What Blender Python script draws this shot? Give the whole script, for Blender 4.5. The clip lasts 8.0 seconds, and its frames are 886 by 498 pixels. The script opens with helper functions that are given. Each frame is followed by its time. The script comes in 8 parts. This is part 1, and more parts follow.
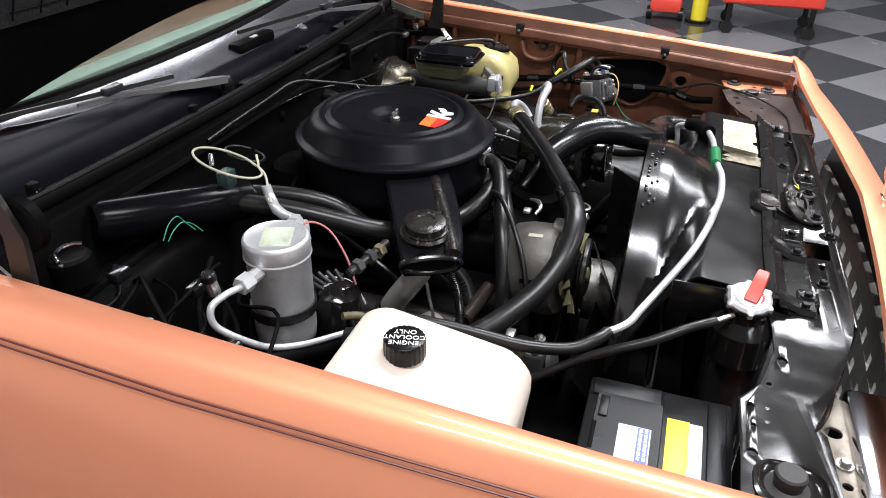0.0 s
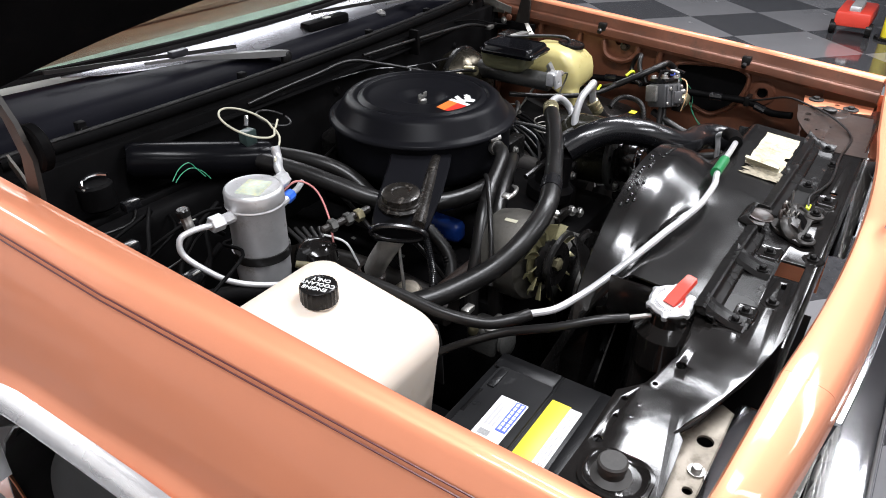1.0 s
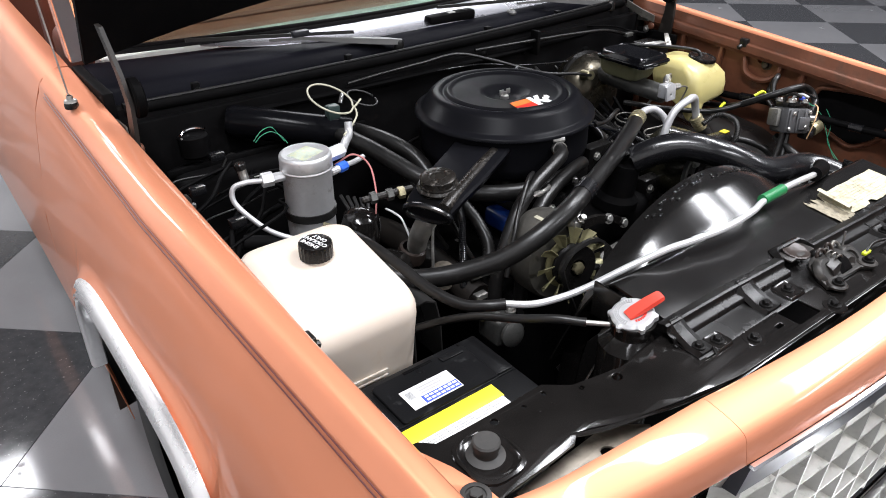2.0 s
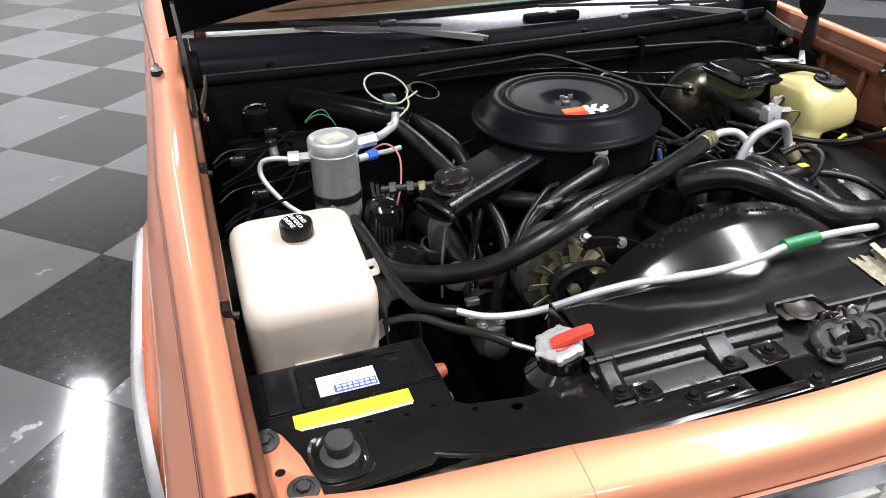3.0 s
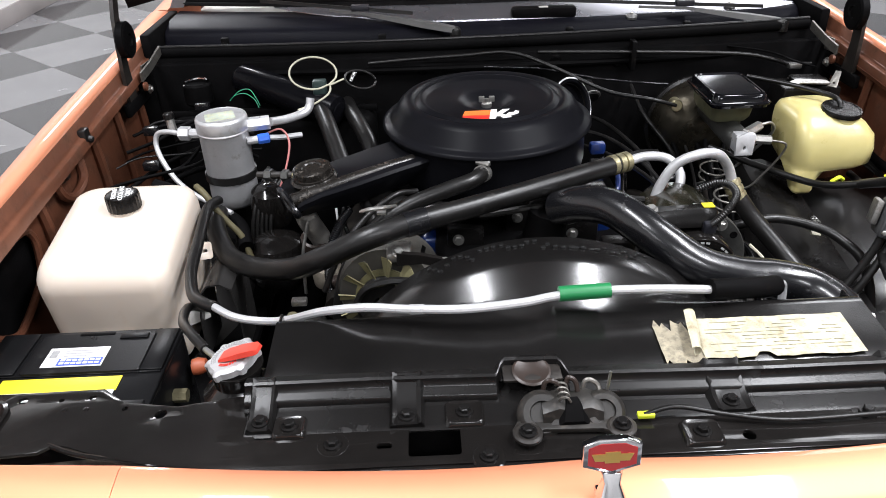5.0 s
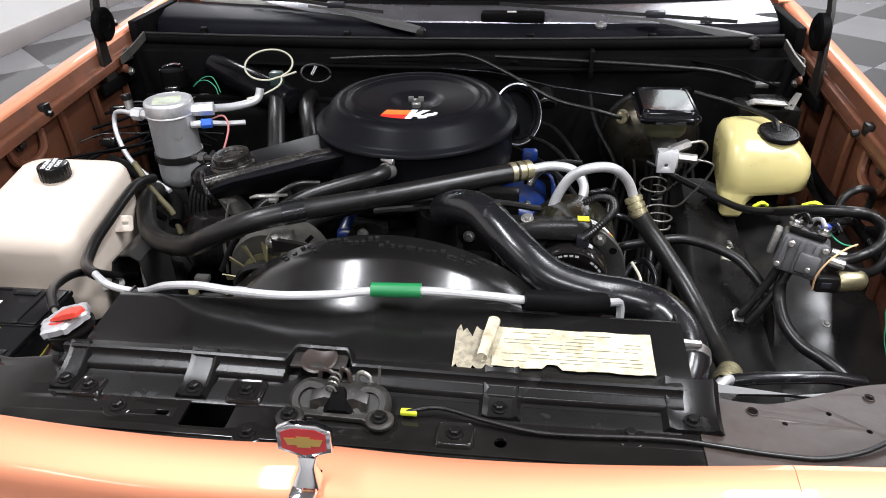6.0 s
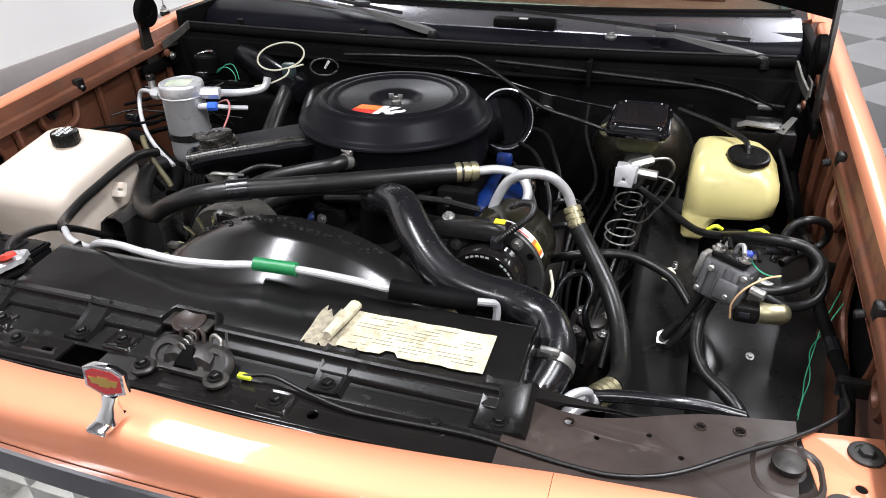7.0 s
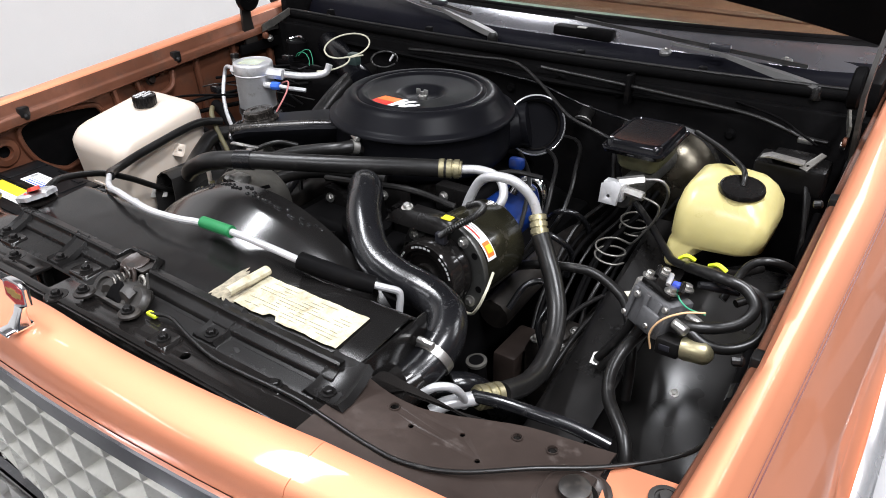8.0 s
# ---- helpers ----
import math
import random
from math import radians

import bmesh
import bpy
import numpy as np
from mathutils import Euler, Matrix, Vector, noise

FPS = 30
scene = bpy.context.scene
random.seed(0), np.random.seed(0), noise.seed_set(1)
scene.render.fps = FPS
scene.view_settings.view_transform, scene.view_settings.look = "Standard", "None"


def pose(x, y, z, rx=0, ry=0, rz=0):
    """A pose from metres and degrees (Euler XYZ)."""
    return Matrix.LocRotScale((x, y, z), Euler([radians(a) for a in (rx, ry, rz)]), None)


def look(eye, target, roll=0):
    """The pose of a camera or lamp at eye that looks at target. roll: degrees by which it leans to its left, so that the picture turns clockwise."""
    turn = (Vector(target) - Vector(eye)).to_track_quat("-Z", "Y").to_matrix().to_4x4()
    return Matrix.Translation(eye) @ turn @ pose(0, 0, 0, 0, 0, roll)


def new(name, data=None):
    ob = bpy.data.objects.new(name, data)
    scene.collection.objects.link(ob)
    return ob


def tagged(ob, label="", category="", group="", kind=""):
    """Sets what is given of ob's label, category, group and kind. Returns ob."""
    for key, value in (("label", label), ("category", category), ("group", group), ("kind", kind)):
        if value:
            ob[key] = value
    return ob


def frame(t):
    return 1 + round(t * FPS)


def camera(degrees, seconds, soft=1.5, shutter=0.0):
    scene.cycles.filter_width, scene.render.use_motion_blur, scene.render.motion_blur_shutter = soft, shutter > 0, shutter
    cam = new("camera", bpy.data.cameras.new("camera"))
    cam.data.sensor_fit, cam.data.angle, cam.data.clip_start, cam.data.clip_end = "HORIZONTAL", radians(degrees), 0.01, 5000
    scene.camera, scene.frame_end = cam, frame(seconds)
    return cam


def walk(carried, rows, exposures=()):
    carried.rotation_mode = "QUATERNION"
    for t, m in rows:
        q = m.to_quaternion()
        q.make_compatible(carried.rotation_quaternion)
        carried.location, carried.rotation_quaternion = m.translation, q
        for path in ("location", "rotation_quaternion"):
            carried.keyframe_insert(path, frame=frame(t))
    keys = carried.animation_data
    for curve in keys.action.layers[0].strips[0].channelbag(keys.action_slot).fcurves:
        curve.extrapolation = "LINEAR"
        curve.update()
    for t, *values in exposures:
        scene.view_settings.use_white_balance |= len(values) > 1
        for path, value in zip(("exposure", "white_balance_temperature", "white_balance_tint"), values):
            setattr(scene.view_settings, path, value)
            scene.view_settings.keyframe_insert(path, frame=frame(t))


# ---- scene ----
cam = camera(62.6, 8.0, soft=0.95)
PATH = [
    (0, (-1.212, 0.339, 1.398), (0.42, 0.874, 0.373), 0.7),
    (0.5, (-1.197, 0.181, 1.403), (0.362, 0.894, 0.373), 0.6),
    (1, (-1.154, 0.026, 1.406), (0.274, 0.972, 0.373), 0.4),
    (1.5, (-1.097, -0.118, 1.412), (0.173, 1.035, 0.384), 0.0),
    (2, (-0.996, -0.247, 1.414), (0.038, 1.122, 0.386), -0.3),
    (2.2, (-0.945, -0.288, 1.412), (-0.023, 1.161, 0.388), -0.5),
    (3.3, (-0.611, -0.399, 1.394), (-0.177, 1.264, 0.372), -1.3),
    (3.5, (-0.561, -0.392, 1.383), (-0.201, 1.292, 0.366), -1.3),
    (4, (-0.413, -0.392, 1.377), (-0.202, 1.305, 0.34), -1.4),
    (4.5, (-0.281, -0.405, 1.369), (-0.145, 1.301, 0.334), -1.4),
    (4.7, (-0.227, -0.408, 1.364), (-0.131, 1.302, 0.331), -1.7),
    (5.8, (0.122, -0.424, 1.372), (-0.045, 1.279, 0.337), -1.5),
    (6, (0.178, -0.427, 1.372), (-0.044, 1.271, 0.34), -1.3),
    (6.5, (0.323, -0.425, 1.372), (-0.052, 1.254, 0.353), -1.3),
    (7, (0.478, -0.404, 1.37), (-0.079, 1.228, 0.357), -1.2),
    (7.5, (0.644, -0.359, 1.372), (-0.132, 1.182, 0.36), -1.3),
    (8, (0.806, -0.291, 1.373), (-0.196, 1.121, 0.372), -1.0),
]
walk(cam, [(t, look(eye, target, roll)) for t, eye, target, roll in PATH])
scene.view_settings.exposure = 0.0

# ---- world and lights: a showroom lit by ceiling fixtures ----
world = bpy.data.worlds.new("showroom")
scene.world = world
world.use_nodes = True
world.node_tree.nodes["Background"].inputs[0].default_value = (0.75, 0.82, 1.0, 1)
world.node_tree.nodes["Background"].inputs[1].default_value = 0.05

CEIL = 3.6
LAMPS = [  # x, y, size x, size y, watts
    (-1.15, 0.05, 0.30, 1.5, 98),
    (1.40, 0.20, 0.36, 1.6, 135),
    (0.1, -2.6, 1.4, 0.3, 80),
    (-2.5, -2.0, 0.26, 1.8, 25),
    (3.2, -2.0, 0.26, 1.8, 65),
    (-2.3, 5.2, 0.26, 1.8, 130),
    (2.2, 4.6, 1.9, 3.0, 170),
    (-1.4, 5.5, 0.45, 0.5, 24),
    (4.2, 4.2, 0.26, 1.6, 55),
    (2.9, -0.3, 1.0, 1.1, 85),
]
for x, y, sx, sy, watts in LAMPS:
    lamp = bpy.data.lights.new("ceiling_lamp", "AREA")
    lamp.shape, lamp.size, lamp.size_y, lamp.energy, lamp.color = "RECTANGLE", sx, sy, watts, (0.97, 0.985, 1.035)
    new("ceiling_lamp", lamp).matrix_world = look((x, y, CEIL - 0.09), (x, y, 0))

# ---- materials ----
def node(tree, kind, **settings):
    made = tree.nodes.new(kind)
    for key, value in settings.items():
        made.inputs[key.replace("_", " ")].default_value = value
    return made


def grain(tree, scale, detail=4.0, rough=0.55):
    coord = tree.nodes.new("ShaderNodeTexCoord")
    tex = node(tree, "ShaderNodeTexNoise", Scale=scale, Detail=detail, Roughness=rough)
    tree.links.new(coord.outputs["Object"], tex.inputs["Vector"])
    return tex.outputs["Fac"]


def ramp(tree, value, lo, hi):
    made = node(tree, "ShaderNodeMapRange")
    made.inputs["From Min"].default_value, made.inputs["From Max"].default_value = lo, hi
    tree.links.new(value, made.inputs["Value"])
    return made.outputs["Result"]


def blend(tree, fac, a, b):
    made = tree.nodes.new("ShaderNodeMix")
    made.data_type = "RGBA"
    for key, value in ((0, fac), (6, a), (7, b)):
        if isinstance(value, tuple):
            made.inputs[key].default_value = (*value, 1)
        elif isinstance(value, float):
            made.inputs[key].default_value = value
        else:
            tree.links.new(value, made.inputs[key])
    return made.outputs[2]


def material(name, color, rough=0.5, metal=0.0, coat=0.0, coarse=6.0, fine=90.0, vary=0.25, dirt=None, dirt_amount=0.0,
             bump=0.1, depth=0.001, rough_vary=0.12, spec=0.5, subsurface=0.0, wave=0.0):
    """A surface with two scales of variation, worn or dusty spots and fine relief."""
    m = bpy.data.materials.new(name)
    m.use_nodes = True
    tree = m.node_tree
    bsdf = tree.nodes["Principled BSDF"]
    big, small = grain(tree, coarse), grain(tree, fine, 3.0)
    dark = tuple(c * (1 - vary) for c in color)
    light = tuple(min(1, c * (1 + vary * 0.6)) for c in color)
    shade = blend(tree, ramp(tree, big, 0.3, 0.7), dark, light)
    shade = blend(tree, ramp(tree, small, 0.45, 0.8), shade, tuple(c * (1 - vary * 0.5) for c in color))
    r = node(tree, "ShaderNodeMapRange")
    r.inputs["To Min"].default_value, r.inputs["To Max"].default_value = max(0.02, rough - rough_vary), min(1, rough + rough_vary)
    tree.links.new(big, r.inputs["Value"])
    rough_out = r.outputs["Result"]
    if dirt:
        spots = ramp(tree, grain(tree, coarse * 3.1, 8.0, 0.7), 0.62 - dirt_amount * 0.3, 0.8)
        shade = blend(tree, spots, shade, dirt)
        mixr = node(tree, "ShaderNodeMix")
        tree.links.new(spots, mixr.inputs[0])
        tree.links.new(rough_out, mixr.inputs[2])
        mixr.inputs[3].default_value = 0.85
        rough_out = mixr.outputs[0]
    tree.links.new(shade, bsdf.inputs["Base Color"])
    tree.links.new(rough_out, bsdf.inputs["Roughness"])
    bsdf.inputs["Metallic"].default_value = metal
    bsdf.inputs["Specular IOR Level"].default_value = spec
    bsdf.inputs["Coat Weight"].default_value = coat
    bsdf.inputs["Coat Roughness"].default_value = 0.08
    if subsurface:
        bsdf.inputs["Subsurface Weight"].default_value = subsurface
        bsdf.inputs["Subsurface Radius"].default_value = (0.03, 0.025, 0.02)
        bsdf.inputs["Subsurface Scale"].default_value = 0.4
    if bump:
        b = node(tree, "ShaderNodeBump", Strength=bump, Distance=depth)
        tree.links.new(small, b.inputs["Height"])
        if wave:  # slow waviness of pressed sheet
            w = node(tree, "ShaderNodeBump", Strength=1.0, Distance=wave)
            tree.links.new(grain(tree, 11.0, 2.0), w.inputs["Height"])
            tree.links.new(w.outputs["Normal"], b.inputs["Normal"])
        tree.links.new(b.outputs["Normal"], bsdf.inputs["Normal"])
    return m


def plain(name, color, rough=0.5, metal=0.0, coat=0.0):
    return material(name, color, rough, metal, coat, vary=0.08, bump=0.03)



PAINT = material("copper_metallic_paint", (0.74, 0.285, 0.155), 0.54, 0.68, 0.55, 3.0, 900.0, 0.06, bump=0.02, depth=0.0002, rough_vary=0.03)
PAINT.node_tree.nodes["Principled BSDF"].inputs["Coat Roughness"].default_value = 0.05
INNER_PAINT = material("dark_copper_paint", (0.16, 0.060, 0.033), 0.38, 0.3, 0.0, 7.0, 60.0, 0.35, (0.07, 0.04, 0.025), 0.35, bump=0.25)
GLOSS = material("gloss_black_enamel", (0.0095, 0.0085, 0.0080), 0.15, 0.0, 0.2, 9.0, 70.0, 0.4, None, 0.0, bump=0.1, depth=0.001, wave=0.0016, spec=0.3)
WHEELHOUSE = material("worn_black_liner", (0.019, 0.018, 0.0175), 0.28, 0.0, 0.0, 6.0, 60.0, 0.35, None, 0.0, bump=0.08, wave=0.0015, rough_vary=0.05, spec=0.4)
SHROUD = material("gloss_black_plastic", (0.0065, 0.0060, 0.0058), 0.19, 0.0, 0.0, 5.0, 50.0, 0.4, None, 0.0, bump=0.03, depth=0.0006, wave=0.0014, spec=0.7)
SATIN = material("satin_black_paint", (0.008, 0.0074, 0.0072), 0.28, 0.0, 0.0, 9.0, 120.0, 0.3, (0.018, 0.017, 0.017), 0.1, bump=0.1, spec=0.25)
LID = material("wrinkle_black_paint", (0.006, 0.006, 0.0074), 0.34, 0.0, 0.0, 8.0, 700.0, 0.25, bump=0.12, depth=0.0004, rough_vary=0.05, spec=0.05)
LIDBLACK = material("gloss_black_lid", (0.005, 0.005, 0.006), 0.09, 0.0, 0.0, 9.0, 200.0, 0.3, bump=0.01, spec=0.3, rough_vary=0.03)
WORNBLACK = material("worn_black_edge", (0.018, 0.0155, 0.0135), 0.28, 0.2, 0.0, 25.0, 260.0, 0.4, (0.16, 0.14, 0.12), 0.22, bump=0.2)
CANISTERBLACK = material("smooth_black_can", (0.004, 0.004, 0.005), 0.2, 0.0, 0.0, 9.0, 90.0, 0.3, bump=0.05, spec=0.07, rough_vary=0.06)
FLATBLACK = material("matte_black", (0.0044, 0.0042, 0.0044), 0.5, 0.0, 0.0, 10.0, 90.0, 0.4, (0.010, 0.008, 0.007), 0.12, bump=0.3, spec=0.025)
RUSTY = material("brown_black_sheet", (0.036, 0.026, 0.022), 0.36, 0.1, 0.0, 8.0, 90.0, 0.35, (0.060, 0.045, 0.038), 0.06, bump=0.2, wave=0.003, spec=0.35)
BOOSTER = material("tarnished_cad_plate", (0.075, 0.066, 0.050), 0.28, 0.9, 0.0, 7.0, 90.0, 0.45, (0.06, 0.048, 0.03), 0.3, bump=0.15)
RUSTYDARK = material("dusty_dark_steel", (0.018, 0.015, 0.013), 0.45, 0.2, 0.0, 8.0, 90.0, 0.4, (0.06, 0.05, 0.04), 0.2, bump=0.2)
RUBBER = material("black_rubber", (0.0085, 0.0080, 0.0078), 0.33, 0.0, 0.0, 15.0, 200.0, 0.3, (0.035, 0.031, 0.028), 0.10, bump=0.15, rough_vary=0.1, spec=0.36)
GLOSSRUBBER = material("shiny_black_rubber", (0.007, 0.007, 0.008), 0.22, 0.0, 0.1, 14.0, 150.0, 0.3, (0.025, 0.022, 0.020), 0.03, bump=0.12)
OLIVE = material("olive_sleeve", (0.10, 0.085, 0.04), 0.6, 0.0, 0.0, 20.0, 150.0, 0.35, (0.03, 0.025, 0.02), 0.3)
OLDRUBBER = material("weathered_rubber", (0.025, 0.023, 0.021), 0.6, 0.0, 0.0, 14.0, 150.0, 0.4, (0.07, 0.062, 0.055), 0.2, bump=0.3)
ALU = material("dull_aluminium", (0.62, 0.62, 0.63), 0.42, 0.65, 0.0, 12.0, 160.0, 0.2, (0.25, 0.22, 0.18), 0.16, bump=0.12)
TUBEALU = material("bright_aluminium_tube", (0.60, 0.60, 0.61), 0.38, 0.5, 0.0, 20.0, 160.0, 0.16, (0.32, 0.30, 0.27), 0.14, bump=0.1)
CAST = material("cast_aluminium", (0.36, 0.35, 0.33), 0.5, 0.85, 0.0, 16.0, 260.0, 0.35, (0.1, 0.085, 0.07), 0.35, bump=0.4)
SERVOGREY = material("grey_cast_servo", (0.13, 0.13, 0.135), 0.42, 0.5, 0.0, 20.0, 200.0, 0.35, (0.04, 0.035, 0.03), 0.35, bump=0.3)
FANMETAL = material("olive_fan_steel", (0.30, 0.275, 0.15), 0.34, 0.45, 0.0, 25.0, 160.0, 0.4, (0.07, 0.06, 0.04), 0.3, bump=0.2)
ALTCASE = material("dusty_alternator_case", (0.11, 0.104, 0.092), 0.5, 0.6, 0.0, 16.0, 220.0, 0.3, (0.10, 0.085, 0.07), 0.3, bump=0.35)
CASTDARK = material("dark_cast_iron", (0.10, 0.10, 0.095), 0.42, 0.7, 0.0, 16.0, 220.0, 0.3, (0.04, 0.035, 0.03), 0.3, bump=0.3)
OLIVEBLACK = material("olive_black_enamel", (0.014, 0.013, 0.008), 0.2, 0.0, 0.2, 9.0, 90.0, 0.3, (0.05, 0.042, 0.03), 0.12, bump=0.15)
GALV = material("dusty_galvanised_sheet", (0.24, 0.21, 0.17), 0.5, 0.5, 0.0, 14.0, 160.0, 0.35, (0.09, 0.075, 0.055), 0.35, bump=0.25)
STEEL = material("zinc_steel", (0.45, 0.44, 0.42), 0.35, 0.9, 0.0, 25.0, 160.0, 0.3, (0.12, 0.09, 0.06), 0.3, bump=0.15)
STEELDARK = material("dull_steel_line", (0.22, 0.21, 0.19), 0.4, 0.8, 0.0, 25.0, 160.0, 0.3, (0.08, 0.06, 0.045), 0.3, bump=0.15)
BRASS = material("yellow_zinc", (0.38, 0.34, 0.21), 0.36, 0.8, 0.0, 30.0, 200.0, 0.25, (0.1, 0.08, 0.05), 0.2, bump=0.15)
FOIL = material("crinkled_foil_duct", (0.46, 0.44, 0.41), 0.34, 0.45, 0.0, 18.0, 120.0, 0.3, (0.3, 0.27, 0.24), 0.15, bump=0.5, depth=0.002)
CHROME = plain("chrome", (0.8, 0.8, 0.82), 0.06, 1.0)
WHITEPLASTIC = material("milky_white_plastic", (0.63, 0.545, 0.465), 0.42, 0.0, 0.0, 5.0, 40.0, 0.06, (0.60, 0.48, 0.37), 0.05, bump=0.05, subsurface=0.4)
YELLOWPLASTIC = material("yellowed_plastic", (0.52, 0.45, 0.195), 0.3, 0.0, 0.0, 6.0, 50.0, 0.24, (0.36, 0.27, 0.08), 0.12, bump=0.05, subsurface=0.3)
RESERVOIR = material("murky_olive_plastic", (0.11, 0.108, 0.06), 0.35, 0.0, 0.0, 9.0, 50.0, 0.3, (0.06, 0.05, 0.03), 0.3, bump=0.05, subsurface=0.2)
BATTERYBLACK = material("battery_black_plastic", (0.006, 0.006, 0.0065), 0.32, 0.0, 0.0, 10.0, 400.0, 0.2, (0.03, 0.03, 0.03), 0.1, bump=0.15, spec=0.14)
DRIP = plain("glossy_black_drip", (0.012, 0.012, 0.012), 0.05)
GREYTAB = plain("pale_grey_plastic", (0.42, 0.41, 0.39), 0.45)
RED = plain("red_plastic", (0.62, 0.05, 0.03), 0.4)
ORANGE_INK = plain("orange_ink", (0.8, 0.17, 0.03), 0.45)
RED_INK = plain("red_ink", (0.65, 0.03, 0.02), 0.45)
WHITE_INK = plain("white_ink", (0.8, 0.8, 0.8), 0.5)
YELLOW_INK = plain("yellow_ink", (0.75, 0.62, 0.03), 0.45)
BLUE_INK = plain("blue_ink", (0.05, 0.09, 0.55), 0.45)
FADED_INK = plain("faded_ink", (0.42, 0.39, 0.28), 0.7)
GREY_INK = plain("grey_ink", (0.35, 0.35, 0.35), 0.6)
BLUE = material("blue_engine_enamel", (0.004, 0.024, 0.14), 0.35, 0.0, 0.3, 9.0, 80.0, 0.3, (0.03, 0.03, 0.05), 0.25, bump=0.2)
BLUEPLASTIC = plain("blue_plastic", (0.03, 0.12, 0.55), 0.35)
GREEN = plain("green_tape", (0.01, 0.16, 0.05), 0.35)
GREENWIRE = plain("green_wire", (0.02, 0.25, 0.13), 0.5)
NEON = plain("neon_yellow_plastic", (0.65, 0.75, 0.03), 0.45)
PINKWIRE = plain("pink_wire", (0.5, 0.18, 0.17), 0.5)
TANWIRE = plain("tan_wire", (0.6, 0.38, 0.2), 0.5)
CREAMWIRE = plain("cream_cable", (0.45, 0.43, 0.33), 0.5)
PAPER = material("yellowed_paper_label", (0.50, 0.46, 0.33), 0.6, 0.0, 0.0, 22.0, 120.0, 0.35, (0.17, 0.115, 0.05), 0.45, bump=0.4)
OLDSTICKER = material("worn_green_sticker", (0.42, 0.47, 0.40), 0.55, 0.0, 0.0, 40.0, 120.0, 0.35, (0.62, 0.55, 0.22), 0.5, bump=0.3)
PEELED = material("peeled_paper_residue", (0.32, 0.28, 0.2), 0.8, 0.0, 0.0, 40.0, 150.0, 0.5, (0.05, 0.045, 0.04), 0.5, bump=0.6)
STRIPE = plain("maroon_pinstripe", (0.10, 0.02, 0.02), 0.4)
MAROON = plain("red_enamel", (0.35, 0.015, 0.015), 0.2, 0.0, 0.6)
GOLD = plain("gold_metal", (0.75, 0.5, 0.15), 0.3, 0.9)
GRILLE = material("silver_grille_plastic", (0.52, 0.51, 0.47), 0.34, 0.6, 0.0, 12.0, 100.0, 0.2, (0.22, 0.21, 0.18), 0.15)
SLATE = material("slate_grey_paint", (0.022, 0.022, 0.028), 0.35, 0.2, 0.1, 8.0, 60.0, 0.2)
BRIGHTTRIM = plain("brushed_bright_trim", (0.85, 0.85, 0.86), 0.28, 0.8)
COWL = material("slate_cowl_paint", (0.0045, 0.0045, 0.007), 0.40, 0.0, 0.0, 5.0, 300.0, 0.3, (0.012, 0.012, 0.015), 0.1, bump=0.05, spec=0.04)
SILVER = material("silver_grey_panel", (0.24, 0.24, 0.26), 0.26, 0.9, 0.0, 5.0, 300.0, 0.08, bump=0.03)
ARMGREY = material("grey_wiper_arm", (0.11, 0.108, 0.106), 0.42, 0.4, 0.0, 14.0, 160.0, 0.2, bump=0.05)
PAD = material("black_fibre_pad", (0.012, 0.012, 0.014), 0.9, 0.0, 0.0, 14.0, 300.0, 0.4, (0.04, 0.04, 0.045), 0.2, bump=0.8, depth=0.002)
TYRE = material("tyre_rubber", (0.015, 0.015, 0.015), 0.7, 0.0, 0.0, 12.0, 120.0, 0.3, bump=0.3)
DASH = material("brown_dash_vinyl", (0.15, 0.045, 0.026), 0.5, 0.0, 0.0, 8.0, 400.0, 0.2, bump=0.3)
TILELIGHT = material("light_grey_floor_tile", (0.19, 0.188, 0.194), 0.085, 0.0, 0.0, 2.0, 220.0, 0.12, (0.26, 0.26, 0.27), 0.05, bump=0.03, rough_vary=0.04, spec=0.6)
TILEDARK = material("charcoal_floor_tile", (0.045, 0.045, 0.048), 0.085, 0.0, 0.0, 26.0, 160.0, 0.25, (0.33, 0.33, 0.34), 0.05, bump=0.03, rough_vary=0.04, spec=0.6)
GROUT = material("dark_floor_slab", (0.06, 0.06, 0.06), 0.6, 0.0, 0.0, 3.0, 60.0, 0.3)
WALLPAINT = material("white_wall_paint", (0.80, 0.79, 0.77), 0.6, 0.0, 0.0, 1.5, 120.0, 0.04, bump=0.1)
DARKWALL = material("dark_grey_wall_paint", (0.09, 0.095, 0.11), 0.6, 0.0, 0.0, 1.5, 120.0, 0.1, bump=0.1)
GREYBASE = material("grey_wall_base", (0.33, 0.30, 0.29), 0.5, 0.0, 0.0, 2.0, 80.0, 0.15)
CEILPAINT = material("grey_ceiling", (0.35, 0.35, 0.36), 0.8, 0.0, 0.0, 1.0, 60.0, 0.1)


def glass(name, color, rough=0.02):
    m = bpy.data.materials.new(name)
    m.use_nodes = True
    b = m.node_tree.nodes["Principled BSDF"]
    b.inputs["Base Color"].default_value = (*color, 1)
    b.inputs["Transmission Weight"].default_value = 1.0
    b.inputs["Roughness"].default_value = rough
    b.inputs["IOR"].default_value = 1.45
    return m


TINTED = glass("green_tinted_glass", (0.40, 0.54, 0.47))
LENS = glass("headlamp_glass", (0.95, 0.95, 0.95), 0.05)
GLOW = bpy.data.materials.new("lamp_diffuser")
GLOW.use_nodes = True
GLOW.node_tree.nodes["Principled BSDF"].inputs["Emission Color"].default_value = (1, 0.98, 0.95, 1)
GLOW.node_tree.nodes["Principled BSDF"].inputs["Emission Strength"].default_value = 4.0

# ---- builders ----
BASE = {}


